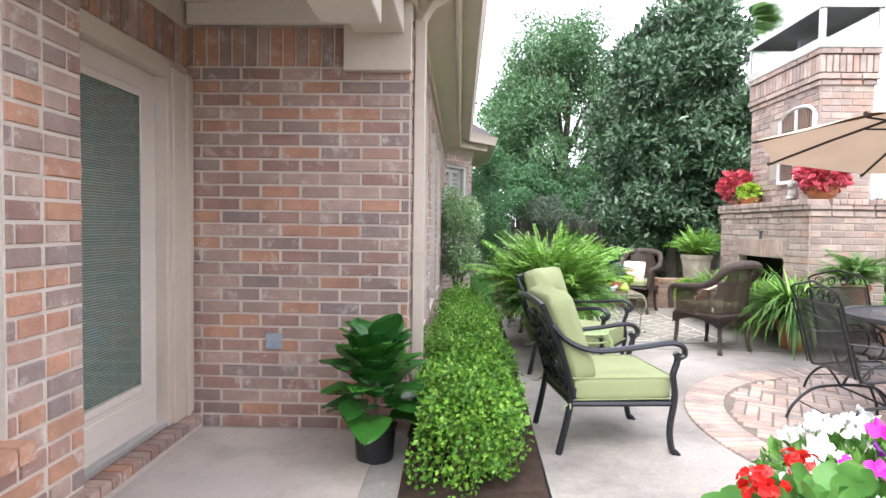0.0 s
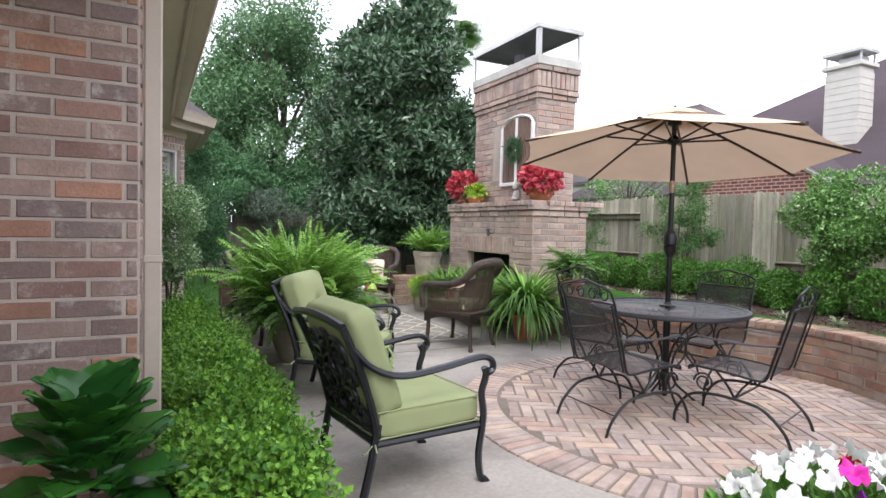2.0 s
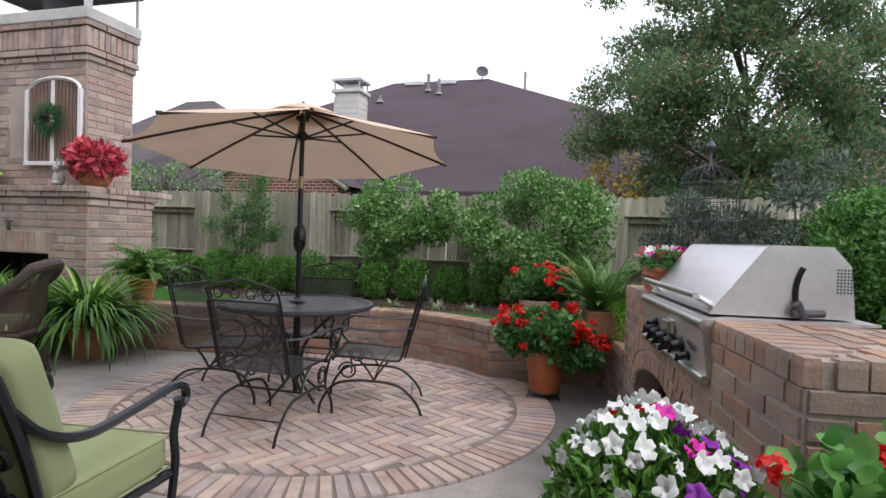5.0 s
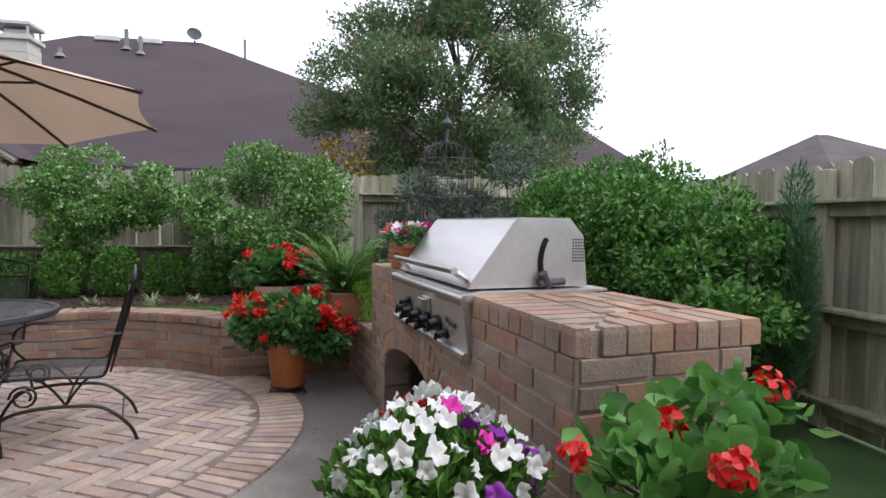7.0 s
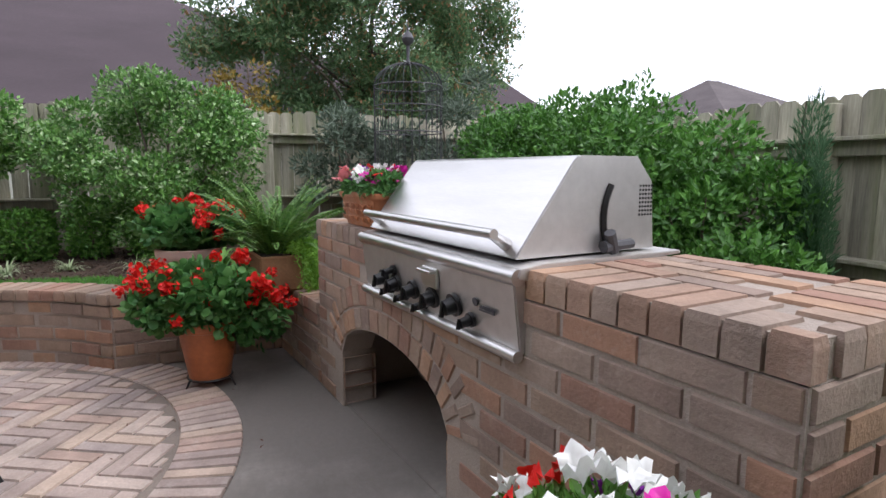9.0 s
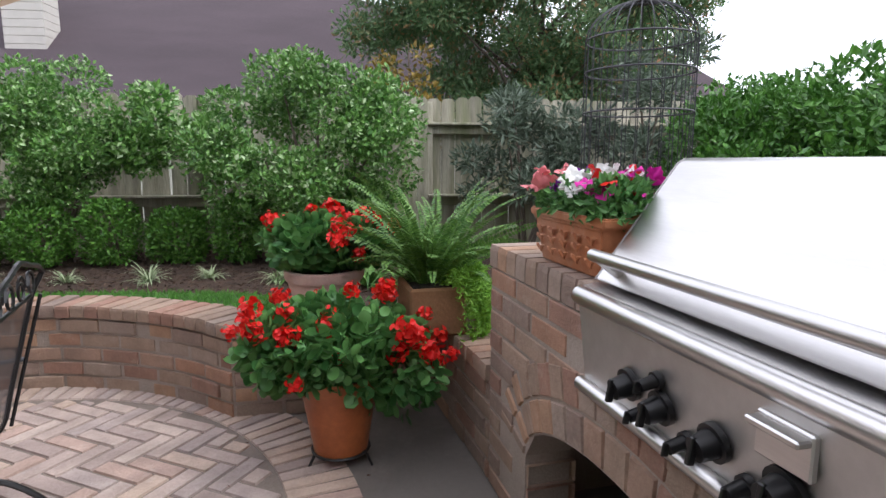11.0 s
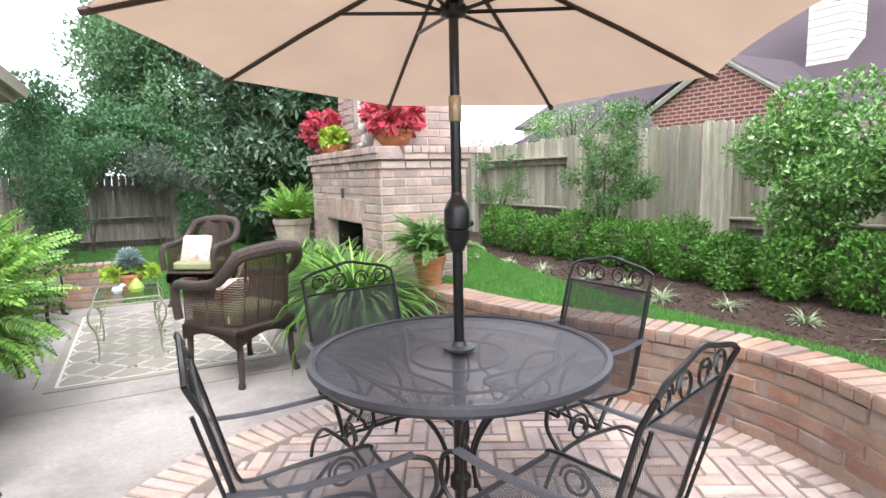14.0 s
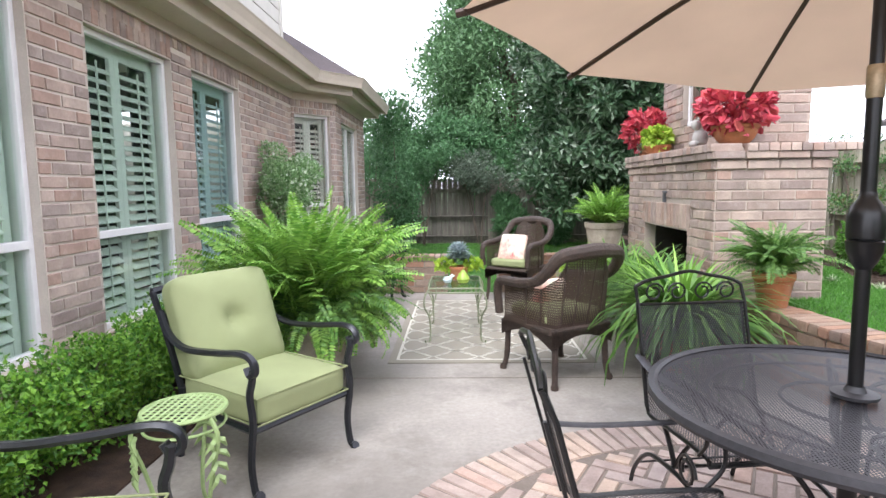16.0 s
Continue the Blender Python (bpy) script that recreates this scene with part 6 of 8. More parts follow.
ribbon([(X0, Y0), (X1, Y0), (X1, Y1), (X0, Y1), (X0, Y0)], 0.022, 0.0105)
part("rug_pattern", bm, M["rug_line"], rug, "cream lattice lines", kind="stuff", smooth=False)

# ---- grill ----
gr = empty("gas_grill", (0, 0, 0), 0, "built-in stainless steel gas grill with a closed hood", "grill")
gr.matrix_basis = pose(*cpt(1.38, 0.3, 0.66), 0, 0, math.degrees(math.atan2(U.y, U.x)))
def gl(u, v, z):
    """u along the front, v back, z up, to the grill's own axes."""
    return Vector((u - 1.38, 0.3 - v, z - 0.66))


G0, G1 = 0.745, 1.835
def profile_solid(name, prof, u0, u1, material, parent, bevel=0.004, label=""):
    bm = bmesh.new()
    a = [bm.verts.new(gl(u0, v, z)) for v, z in prof]
    b = [bm.verts.new(gl(u1, v, z)) for v, z in prof]
    bm.faces.new(a), bm.faces.new(b[::-1])
    for i in range(len(a)):
        bm.faces.new((a[i], b[i], b[(i + 1) % len(a)], a[(i + 1) % len(a)]))
    bmesh.ops.recalc_face_normals(bm, faces=bm.faces[:])
    bmesh.ops.bevel(bm, geom=bm.edges[:], offset=bevel, segments=2, affect="EDGES")
    return part(name, bm, material, parent, label)


profile_solid("control_panel", [(-0.018, 0.705), (-0.045, 0.915), (0.10, 0.93), (0.10, 0.69)], G0, G1, M["steel_dull"], gr)
profile_solid("side_body", [(0.02, 0.70), (0.02, 0.955), (0.60, 0.955), (0.60, 0.70)], G0 + 0.02, G1 - 0.02, M["steel_dull"], gr)
bm = bmesh.new()
tube(bm, [gl(G0 - 0.008, -0.035, 0.925), gl(G1 + 0.008, -0.035, 0.925)], 0.024, 14)
tube(bm, [gl(G0 - 0.004, -0.028, 0.70), gl(G1 + 0.004, -0.028, 0.70)], 0.018, 12)
part("bullnose_rail", bm, M["steel"], gr, "polished rounded steel rails")
profile_solid("deck", [(-0.04, 0.925), (-0.03, 0.949), (0.05, 0.958), (0.62, 0.958), (0.62, 0.948), (-0.02, 0.915)], G0 - 0.012, G1 + 0.012, M["steel_dull"], gr, 0.002)
H0, H1 = 0.79, 1.825
hp_ = [(-0.008, 0.966), (0.205, 1.246), (0.225, 1.258), (0.46, 1.258), (0.53, 1.18), (0.55, 0.966)]
hood = profile_solid("hood", hp_, H0, H1, M["steel"], gr, 0.005)
for u0, u1 in ((H0 - 0.004, H0), (H1, H1 + 0.004)):
    profile_solid("hood_cheek", [(v + 0.0, z) for v, z in hp_], u0, u1, M["steel_dull"], hood, 0.001)
bm = bmesh.new()
tube(bm, [gl(H0 + 0.05, -0.045, 1.035), gl(H1 - 0.05, -0.045, 1.035)], 0.015, 14)
for u_ in (H0 + 0.07, H1 - 0.07):
    tube(bm, [gl(u_, -0.045, 1.035), gl(u_, 0.02, 0.995)], [0.013, 0.02], 10)
part("hood_handle", bm, M["steel"], hood, "tubular steel hood handle")
bm = bmesh.new()
def slot(bm_, r_, a0, a1, c_, w_, u_):
    tube(bm_, [gl(u_, c_[0] + r_ * math.cos(a), c_[1] + r_ * math.sin(a)) for a in np.linspace(a0, a1, 10)], w_, 6)


slot(bm, 0.20, math.radians(150), math.radians(200), (0.52, 1.07), 0.012, H0 - 0.006)
part("hood_slot", bm, M["black_plastic"], hood)
bm = bmesh.new()
tube(bm, [gl(H0 - 0.03, 0.30, 0.985), gl(H0 - 0.03, 0.42, 0.99)], 0.016, 8)
tube(bm, [gl(H0 - 0.045, 0.31, 1.03), gl(H0 - 0.03, 0.345, 0.97)], 0.018, 8)
tube(bm, [gl(H0 - 0.03, 0.30, 0.985), gl(H0 - 0.03, 0.325, 0.99)], 0.02, 8)
part("spit_bracket", bm, M["cap_dark"], gr)
bm = bmesh.new()
for i in range(8):
    for j in range(5):
        tube(bm, [gl(H0 - 0.0055, 0.478 + j * 0.013, 1.075 + i * 0.013), gl(H0 - 0.0035, 0.478 + j * 0.013, 1.075 + i * 0.013)], 0.0042, 6)
part("hood_perforation", bm, M["black_plastic"], hood, kind="stuff")
def on_panel(u_, k_):
    """k_: 0 at the foot of the panel, 1 at its head."""
    return gl(u_, -0.02 - 0.027 * k_, 0.70 + 0.20 * k_)


pn = (gl(0, -0.1, 0.90) - gl(0, -0.055, 0.70)).normalized()
po = Vector((1, 0, 0)).cross(pn)
po = po if po.y > 0 else -po
knob_me = None
ks = [(1.615, 0.42, 0.031), (1.515, 0.66, 0.016), (1.56, 0.24, 0.017), (1.505, 0.40, 0.031), (1.435, 0.22, 0.017), (1.361, 0.40, 0.031), (1.29, 0.20, 0.018), (1.214, 0.40, 0.033), (1.07, 0.42, 0.034), (0.975, 0.28, 0.021)]
for u_, k_, r_ in ks:
    c = on_panel(u_, k_)
    bm = bmesh.new()
    tube(bm, [c, c + po * 0.012], r_ * 1.15, 18)
    tube(bm, [c + po * 0.012, c + po * 0.045], [r_ * 0.85, r_ * 0.72], 16)
    box(bm, (-r_ * 0.16, -0.008, -r_ * 0.8), (r_ * 0.16, 0.008, r_ * 0.8), 0.002, Matrix.Translation(c + po * 0.05) @ Euler((radians(10), 0, 0)).to_matrix().to_4x4())
    part("control_knob", bm, M["black_plastic"], gr)
c = on_panel(1.215, 0.78)
boxed("badge_plate", (c.x - 0.05, c.y - 0.004, c.z - 0.04), (c.x + 0.05, c.y + 0.010, c.z + 0.03), M["steel"], gr, 0.003)
boxed("tray_pull", (c.x - 0.048, c.y + 0.008, c.z + 0.012), (c.x + 0.048, c.y + 0.035, c.z + 0.024), M["steel"], gr, 0.003)
c = on_panel(0.94, 0.60)
bm = bmesh.new()
tube(bm, [c + po * 0.002, c + po * 0.006], 0.014, 14)
for k in range(7):
    x = c.x - 0.03 - k * 0.011
    box(bm, (x - 0.0035, c.y, c.z - 0.016), (x + 0.0035, c.y + 0.006, c.z - 0.006))
box(bm, (c.x - 0.10, c.y, c.z - 0.022), (c.x - 0.02, c.y + 0.005, c.z - 0.019))
part("maker_mark", bm, M["cap_dark"], gr, "small dark mark on the panel")

# ---- fireplace details ----
fw = empty("shutter_ornament", (SX0, 8.72, 2.40), 0, "arched white decorative window with brown slats on the chimney", "wall decoration")
bm = bmesh.new()
for y in (-0.375, 0.375):
    box(bm, (-0.05, y - 0.02, -0.47), (-0.005, y + 0.02, 0.34), 0.004)
box(bm, (-0.05, -0.02, -0.47), (-0.005, 0.02, 0.44), 0.004)
box(bm, (-0.055, -0.395, -0.50), (-0.005, 0.395, -0.455), 0.004)
tube(bm, [(-0.028, 0.375 * math.cos(a), 0.33 + 0.14 * math.sin(a)) for a in np.linspace(0, math.pi, 13)], 0.022, 4)
part("ornament_frame", bm, M["white"], fw)
bm = bmesh.new()
for k in range(14):
    y = -0.35 + k * 0.052
    if abs(y) > 0.03:
        h = 0.33 + 0.13 * math.sqrt(max(0, 1 - (y / 0.375) ** 2))
        box(bm, (-0.03, y - 0.02, -0.45), (-0.012, y + 0.02, h - 0.02), 0.003)
part("slat", bm, mat("brown_slats", (0.20, 0.13, 0.10), 0.8), fw, kind="stuff")
bm = bmesh.new()
lathe(bm, [(0.05, 0), (0.11, 0.03), (0.17, 0.0), (0.11, -0.03), (0.05, 0)], 20)
for v in bm.verts:
    v.co = Vector((-0.07 - v.co.z, v.co.x, v.co.y))
wr = empty("wreath", (SX0 - 0.02, 8.72, 2.40), 0, "round evergreen wreath hanging on the arched ornament", "wreath")
g_ = np.random.default_rng(5)
bm.free()
a_ = g_.uniform(0, 2 * math.pi, 900)
rr_ = 0.12 + g_.normal(0, 0.03, 900)
Pw = np.stack([-0.07 + g_.normal(0, 0.025, 900), rr_ * np.cos(a_), rr_ * np.sin(a_)], 1)
leaves("foliage", Pw, g_.normal(size=(900, 3)) + np.stack([np.full(900, -0.3), np.cos(a_), np.sin(a_)], 1), g_.normal(size=(900, 3)), 0.05, 0.015, LEAF["conifer"], wr, shape="quad")
sc_ = empty("wall_sconce", (FX0, 9.0, 1.24), 0, "small metal key fitting on the fireplace lintel", "fitting")
bm = bmesh.new()
box(bm, (-0.02, -0.05, 0.02), (0, 0.05, 0.04), 0.003)
box(bm, (-0.03, -0.015, -0.07), (0, 0.015, 0.02), 0.003)
part("bracket", bm, M["cap_dark"], sc_)
rab = empty("rabbit_figure", (5.14, 8.40, FZ + 0.135), 200, "small pale stone rabbit figure on the mantel", "figurine")
bm = bmesh.new()
for c_, s_ in (((0, 0, 0.08), (0.07, 0.055, 0.085)), ((0.045, 0, 0.19), (0.045, 0.035, 0.045)), ((0.0, 0.02, 0.25), (0.012, 0.01, 0.05)), ((0.0, -0.02, 0.25), (0.012, 0.01, 0.05)), ((0.06, 0, 0.03), (0.05, 0.04, 0.03))):
    mm = Matrix.Translation(c_) @ Matrix.Diagonal((*s_, 1))
    bmesh.ops.create_uvsphere(bm, u_segments=14, v_segments=10, radius=1, matrix=mm)
part("rabbit_body", bm, M["cement"], rab)

# birdhouse on the rear fence
bh_ = empty("birdhouse", (5.7, 17.93, 1.3), 0, "small white birdhouse on the rear fence", "birdhouse")
boxed("box", (-0.08, -0.1, 0), (0.08, 0.0, 0.2), M["white"], bh_)
bm = bmesh.new()
for s in (-1, 1):
    box(bm, (-0.075, -0.12, -0.006), (0.075, 0.0, 0.006), 0, Matrix.Translation((s * 0.05, 0, 0.235)) @ Euler((0, s * radians(40), 0)).to_matrix().to_4x4())
part("birdhouse_roof", bm, M["white"], bh_)
bm = bmesh.new()
tube(bm, [(0, -0.102, 0.12), (0, -0.098, 0.12)], 0.03, 12)
part("entrance_hole", bm, M["black_plastic"], bh_)

# birdcage obelisk
cg = empty("birdcage", (4.66, 2.10, 0.42), 0, "tall rusty wire birdcage with a domed top behind the counter", "birdcage")
bm = bmesh.new()
CR = 0.19
for k in range(28):
    a = 2 * math.pi * k / 28
    pts_ = [(CR * math.cos(a), CR * math.sin(a), z) for z in (0.0, 1.25)] + [(CR * math.cos(q) * math.cos(a), CR * math.cos(q) * math.sin(a), 1.25 + 0.13 * math.sin(q)) for q in (0.3, 0.6, 0.9, 1.2, 1.5)]
    tube(bm, pts_, 0.0019, 3)
part("wire", bm, M["iron_grey"], cg, kind="stuff")
for z in (0.02, 0.35, 0.7, 1.0, 1.14, 1.25):
    bm = bmesh.new()
    tube(bm, [(CR * math.cos(2 * math.pi * k / 24), CR * math.sin(2 * math.pi * k / 24), z) for k in range(24)], 0.0035, 5, closed=True)
    part("hoop", bm, M["iron_grey"], cg)
bm = bmesh.new()
lathe(bm, [(0.02, 1.37), (0.008, 1.40), (0.01, 1.47), (0.03, 1.49), (0.034, 1.51), (0.02, 1.535), (0.006, 1.55), (0, 1.60)], 12)
part("finial", bm, M["iron_grey"], cg)

# ---- plants ----
def shrub(name, at, blobs, n, L, W, material, label, category="shrub", group="", shape="quad", up=0.5, wild=0.8, rough=0.22, depth=0.4, seed=1, squash=0.0, stems=3, inner=None):
    """A shrub with its stems and crown; blobs are in the shrub's own place."""
    s = empty(name, at, 0, label, category, group)
    bm = bmesh.new()
    g = random.Random(seed)
    bm.free()
    for k in range(stems):
        bm = bmesh.new()
        b = blobs[k % len(blobs)]
        a = g.uniform(0, 6.28)
        tube(bm, [(0.05 * math.cos(a), 0.05 * math.sin(a), 0), (b[0] * 0.5 + 0.04 * math.cos(a), b[1] * 0.5 + 0.04 * math.sin(a), b[2] * 0.6), (b[0], b[1], b[2] + b[5] * 0.4)], [0.016, 0.012, 0.004], 5)
        part("stem", bm, M["bark"], s)
    bushy("foliage", blobs, n, L, W, material, s, up=up, wild=wild, shape=shape, rough=rough, depth=depth, seed=seed, squash=squash, floor=0.01)
    return s


# boxwood hedge beside the house: separate round plants grown together
hy = [3.98, 4.42, 4.86, 5.30, 5.74, 6.18, 6.60, 7.02, 7.50, 8.0]
for i, y in enumerate(hy):
    w = 0.27 if i < 7 else 0.22
    shrub("boxwood", (1.07 if i < 7 else 1.02, y, 0.0), [(0.0, 0, 0.29, w, 0.27, 0.27), (0.05, 0.1, 0.37, w * 0.8, 0.2, 0.19)], 6000 if i < 4 else 3600, 0.027, 0.021, LEAF["boxwood"],
          "bright green clipped boxwood in the bed beside the house", "boxwood", "boxwood hedge beside the house", up=0.35, wild=1.0, rough=0.32, depth=0.45, seed=40 + i, squash=0.3)
# hedge along the side fence
for i in range(13):
    y = 3.7 + i * 0.5
    s = 0.93 + 0.10 * math.sin(i * 2.3)
    shrub("boxwood", (7.55 + 0.08 * math.sin(i), y, 0.40), [(0, 0, 0.27 * s, 0.27 * s, 0.215 * (0.96 + 0.08 * math.sin(i * 4.1)), 0.27 * s)], 2600, 0.040, 0.024, LEAF["hedge"], "dark green clipped boxwood in the mulch bed by the fence",
          "boxwood", "boxwood row along the fence", up=0.6, rough=0.15, depth=0.35, seed=80 + i, squash=0.3)
# large shrubs against the fence
shrub("jasmine_shrub", (7.55, 3.62, 0.40), clumps((0, 0, 0.98), (0.45, 0.84, 0.66), 44, 0.24, 3, 0.7), 24000, 0.046, 0.027, LEAF["jasmine"], "large light green leafy shrub with pale blossom against the fence", depth=0.25, rough=0.3, seed=5, up=0.4, wild=0.9, stems=8)
shrub("jasmine_shrub", (7.75, 4.9, 0.40), clumps((0, 0, 1.15), (0.3, 0.62, 0.3), 10, 0.2, 4), 3300, 0.055, 0.034, LEAF["jasmine"], "light green shrub branches spilling along the fence top", depth=0.45, seed=7, stems=0)
shrub("jasmine_shrub", (7.65, 5.62, 0.40), clumps((0, 0, 1.05), (0.32, 0.42, 0.52), 26, 0.2, 6, 0.6), 13000, 0.041, 0.025, LEAF["jasmine"], "round light green shrub against the weathered fence", depth=0.25, rough=0.3, seed=9, stems=7)
shrub("crape_myrtle", (7.85, 8.0, 0.40), clumps((0, 0, 1.05), (0.34, 0.66, 0.75), 30, 0.17, 8, 0.2), 7500, 0.040, 0.018, LEAF["crape"], "thin airy green shrub with bare lower stems by the fence", depth=0.95, rough=0.3, seed=11, stems=8, wild=1.2)
shrub("crape_myrtle", (7.9, 10.4, 0.40), clumps((0, 0, 0.9), (0.3, 0.75, 0.7), 18, 0.17, 12, 0.2), 2600, 0.036, 0.018, LEAF["crape"], "thin airy green shrub with bare lower stems by the fence", depth=0.95, rough=0.3, seed=13, stems=6, wild=1.2)
for i in range(-1, 5):
    shrub("camellia", (4.65 + i * 0.52, 0.52 - 0.1 * (i % 2), 0.0 + 0.2 * (i > 0)), clumps((0, 0, 0.92 - 0.1 * (i < 0)), (0.5, 0.42, 0.70), 20, 0.25, 22 + i), 9500, 0.05, 0.028, leaf_mat("bright_camellia_leaf", (0.045, 0.14, 0.025), (0.12, 0.29, 0.05), rough=0.3) if i == -1 else bpy.data.materials["bright_camellia_leaf"],
          "tall bright green leafy shrub behind the grill counter", depth=0.5, rough=0.3, seed=30 + i, stems=6)
# slender conifer
cf = empty("conifer", (3.78, 0.06, 0.0), 0, "slender dark green columnar conifer by the grey fence", "conifer")
limbs("trunk", (0, 0, 0), (0, 0, 1.6), [(0, 0, 1.2, 0.1, 0.1, 0.1)], 0.02, cf, M["bark"], 1)
bushy("foliage", [(0, 0, 0.85, 0.11, 0.11, 0.80), (0.04, 0.03, 0.7, 0.15, 0.14, 0.5), (-0.12, 0.05, 0.8, 0.09, 0.09, 0.48)], 9000, 0.05, 0.007, LEAF["conifer"], cf, up=1.6, wild=0.5, depth=0.6, seed=3)
shrub("grey_shrub", (7.6, 1.75, 0.3), clumps((0, 0, 1.05), (0.4, 0.55, 0.6), 16, 0.2, 31), 3600, 0.085, 0.026, LEAF["grey"], "grey-green long-leaved shrub behind the birdcage", depth=0.7, seed=17, stems=6)
shrub("grey_shrub", (7.4, 0.75, 0.3), clumps((0, 0, 1.2), (0.4, 0.5, 0.9), 18, 0.2, 33), 3200, 0.085, 0.026, LEAF["grey"], "grey-green long-leaved shrub behind the birdcage", depth=0.7, seed=18, stems=6)
# vine on the house, vine at the lawn's edge
shrub("jasmine_vine", (0.98, 10.38, 0.0), clumps((0, 0, 1.2), (0.28, 0.55, 0.78), 34, 0.2, 41), 17000, 0.038, 0.024, leaf_mat("vine_leaf", (0.12, 0.26, 0.08), (0.34, 0.50, 0.24), c=(0.80, 0.84, 0.74)), "white-flowering jasmine climbing the brick wall between the windows", "vine", depth=0.4, seed=21, stems=5)
shrub("ivy_column", (1.75, 15.5, -0.1), clumps((0, 0, 1.7), (0.45, 0.4, 1.6), 22, 0.32, 43), 9000, 0.06, 0.04, LEAF["backdrop"], "dark green vine-covered column at the lawn's edge", "vine", depth=0.5, seed=23, stems=4)
for i, (x, y, z, rx, rz, n, mt) in enumerate(((2.2, 17.6, 2.0, 1.0, 0.5, 20, "backdrop"), (3.6, 17.6, 1.85, 1.1, 0.4, 14, "grey"), (0.8, 17.5, 2.3, 1.2, 0.9, 20, "backdrop"), (5.0, 17.5, 1.75, 0.9, 0.35, 10, "grey"), (4.4, 17.75, 0.7, 0.45, 0.5, 10, "backdrop"), (5.3, 17.5, 0.3, 0.35, 0.25, 6, "backdrop"))):
    shrub("fence_shrub", (x, y, -0.12), clumps((0, 0, z), (rx, 0.5, rz), n, 0.3, 50 + i), 5200, 0.07, 0.035, LEAF[mt], "sprawling shrub hanging over the rear fence", depth=0.5, seed=60 + i, stems=4, group="shrubs on the rear fence")


# ---- trees ----
def tree(name, at, h, crown_c, crown_r, n, cr, per, L, W, material, label, seed, r0=0.15, shape="quad", zlo=None, depth=0.5, inner=0.35, up=0.3, extra=()):
    t_ = empty(name, at, 0, label, "tree")
    bl = clumps(crown_c, crown_r, n, cr, seed, inner, zlo) + list(extra)
    limbs("trunk", (0, 0, 0), (0, 0, h), bl, r0, t_, M["bark"], 20, seed)
    bushy("crown", bl, per, L, W, material, t_, up=up, wild=0.9, shape=shape, rough=0.35, depth=depth, seed=seed)
    return t_


tree("magnolia", (6.35, 15.6, -0.12), 7.0, (0, 0, 3.6), (1.95, 2.0, 4.1), 240, 0.44, 90000, 0.17, 0.075, LEAF["magnolia"], "large dark glossy magnolia tree with dense leaves", 3, 0.16, "quad", 0.9, 0.6, 0.15)
tree("elm", (5.2, 24.5, -0.12), 8.5, (0, 0, 5.4), (3.7, 3.2, 4.3), 170, 0.8, 80000, 0.14, 0.07, LEAF["elm"], "tall soft green tree beyond the rear fence", 5, 0.25, "quad", 1.4, 0.5)
tree("elm", (11.0, 25.5, -0.12), 8.0, (0, 0, 5.0), (3.2, 3.0, 3.8), 90, 0.8, 30000, 0.16, 0.08, LEAF["elm"], "soft green tree beyond the fences", 15, 0.2, "quad", 1.4, 0.5)
tree("elm", (0.5, 26.5, -0.12), 4.0, (0, 0, 2.7), (1.6, 2.0, 1.3), 30, 0.6, 9000, 0.16, 0.08, LEAF["backdrop"], "small soft green tree beyond the rear fence", 16, 0.12, "quad", None, 0.5)
tree("flowering_tree", (12.2, 0.35, -0.1), 5.0, (0, 0, 4.4), (2.0, 3.2, 3.2), 290, 0.40, 105000, 0.09, 0.04, LEAF["myrtle"], "large airy tree with small leaves and reddish tips", 7, 0.10, "quad", 1.7, 0.75, 0.3)
tree("young_tree", (10.6, 2.6, -0.1), 2.9, (0, 0, 2.1), (0.6, 0.6, 0.8), 16, 0.25, 1400, 0.09, 0.05, leaf_mat("golden_leaf", (0.20, 0.15, 0.03), (0.32, 0.22, 0.05)), "thin young tree with golden leaves beyond the fence", 9, 0.04, "quad", None, 0.8)
tree("garden_tree", (11.0, 12.3, -0.1), 2.6, (0, 0, 2.2), (0.9, 1.7, 0.75), 40, 0.3, 3800, 0.06, 0.03, LEAF["jasmine"], "light green tree beyond the side fence", 19, 0.06, "quad", None, 0.8)
tree("garden_tree", (4.6, -4.5, -0.1), 4.2, (0, 0, 3.2), (1.4, 1.2, 1.3), 26, 0.3, 3600, 0.07, 0.035, LEAF["elm"], "thin light green tree beyond the grey fence", 20, 0.05, "quad", None, 0.9)
tree("garden_tree", (3.2, 21.5, -0.12), 2.4, (0, 0, 1.9), (4.2, 0.9, 1.7), 80, 0.5, 30000, 0.12, 0.06, LEAF["backdrop"], "broad dark evergreen mass beyond the rear fence", 26, 0.1, "quad", 0.3, 0.5)
# palm behind the fireplace
pm = empty("palm", (8.75, 18.9, -0.1), 0, "tall fan palm beyond the fences", "palm")
limbs("trunk", (0, 0, 0), (0, 0, 7.2), [(0, 0, 7.0, 0.1, 0.1, 0.1)], 0.14, pm, M["bark"], 1)
gp = np.random.default_rng(4)
for k in range(34):
    a, el = gp.uniform(0, 2 * math.pi), gp.uniform(-0.5, 1.2)
    hdir = np.array([math.cos(a) * math.cos(el), math.sin(a) * math.cos(el), math.sin(el)])
    c0 = np.array([0, 0, 7.3]) + hdir * 0.9
    sd = unit(np.cross(hdir, (0, 0, 1.0)))
    q = np.linspace(-1.25, 1.25, 40)[:, None]
    D = hdir * np.cos(q) + sd * np.sin(q)
    leaves("palm_frond", np.repeat(c0[None], 40, 0), D, np.repeat(np.cross(sd, hdir)[None], 40, 0), 1.05, 0.035, LEAF["palm"], pm, shape="quad", droop=0.25)


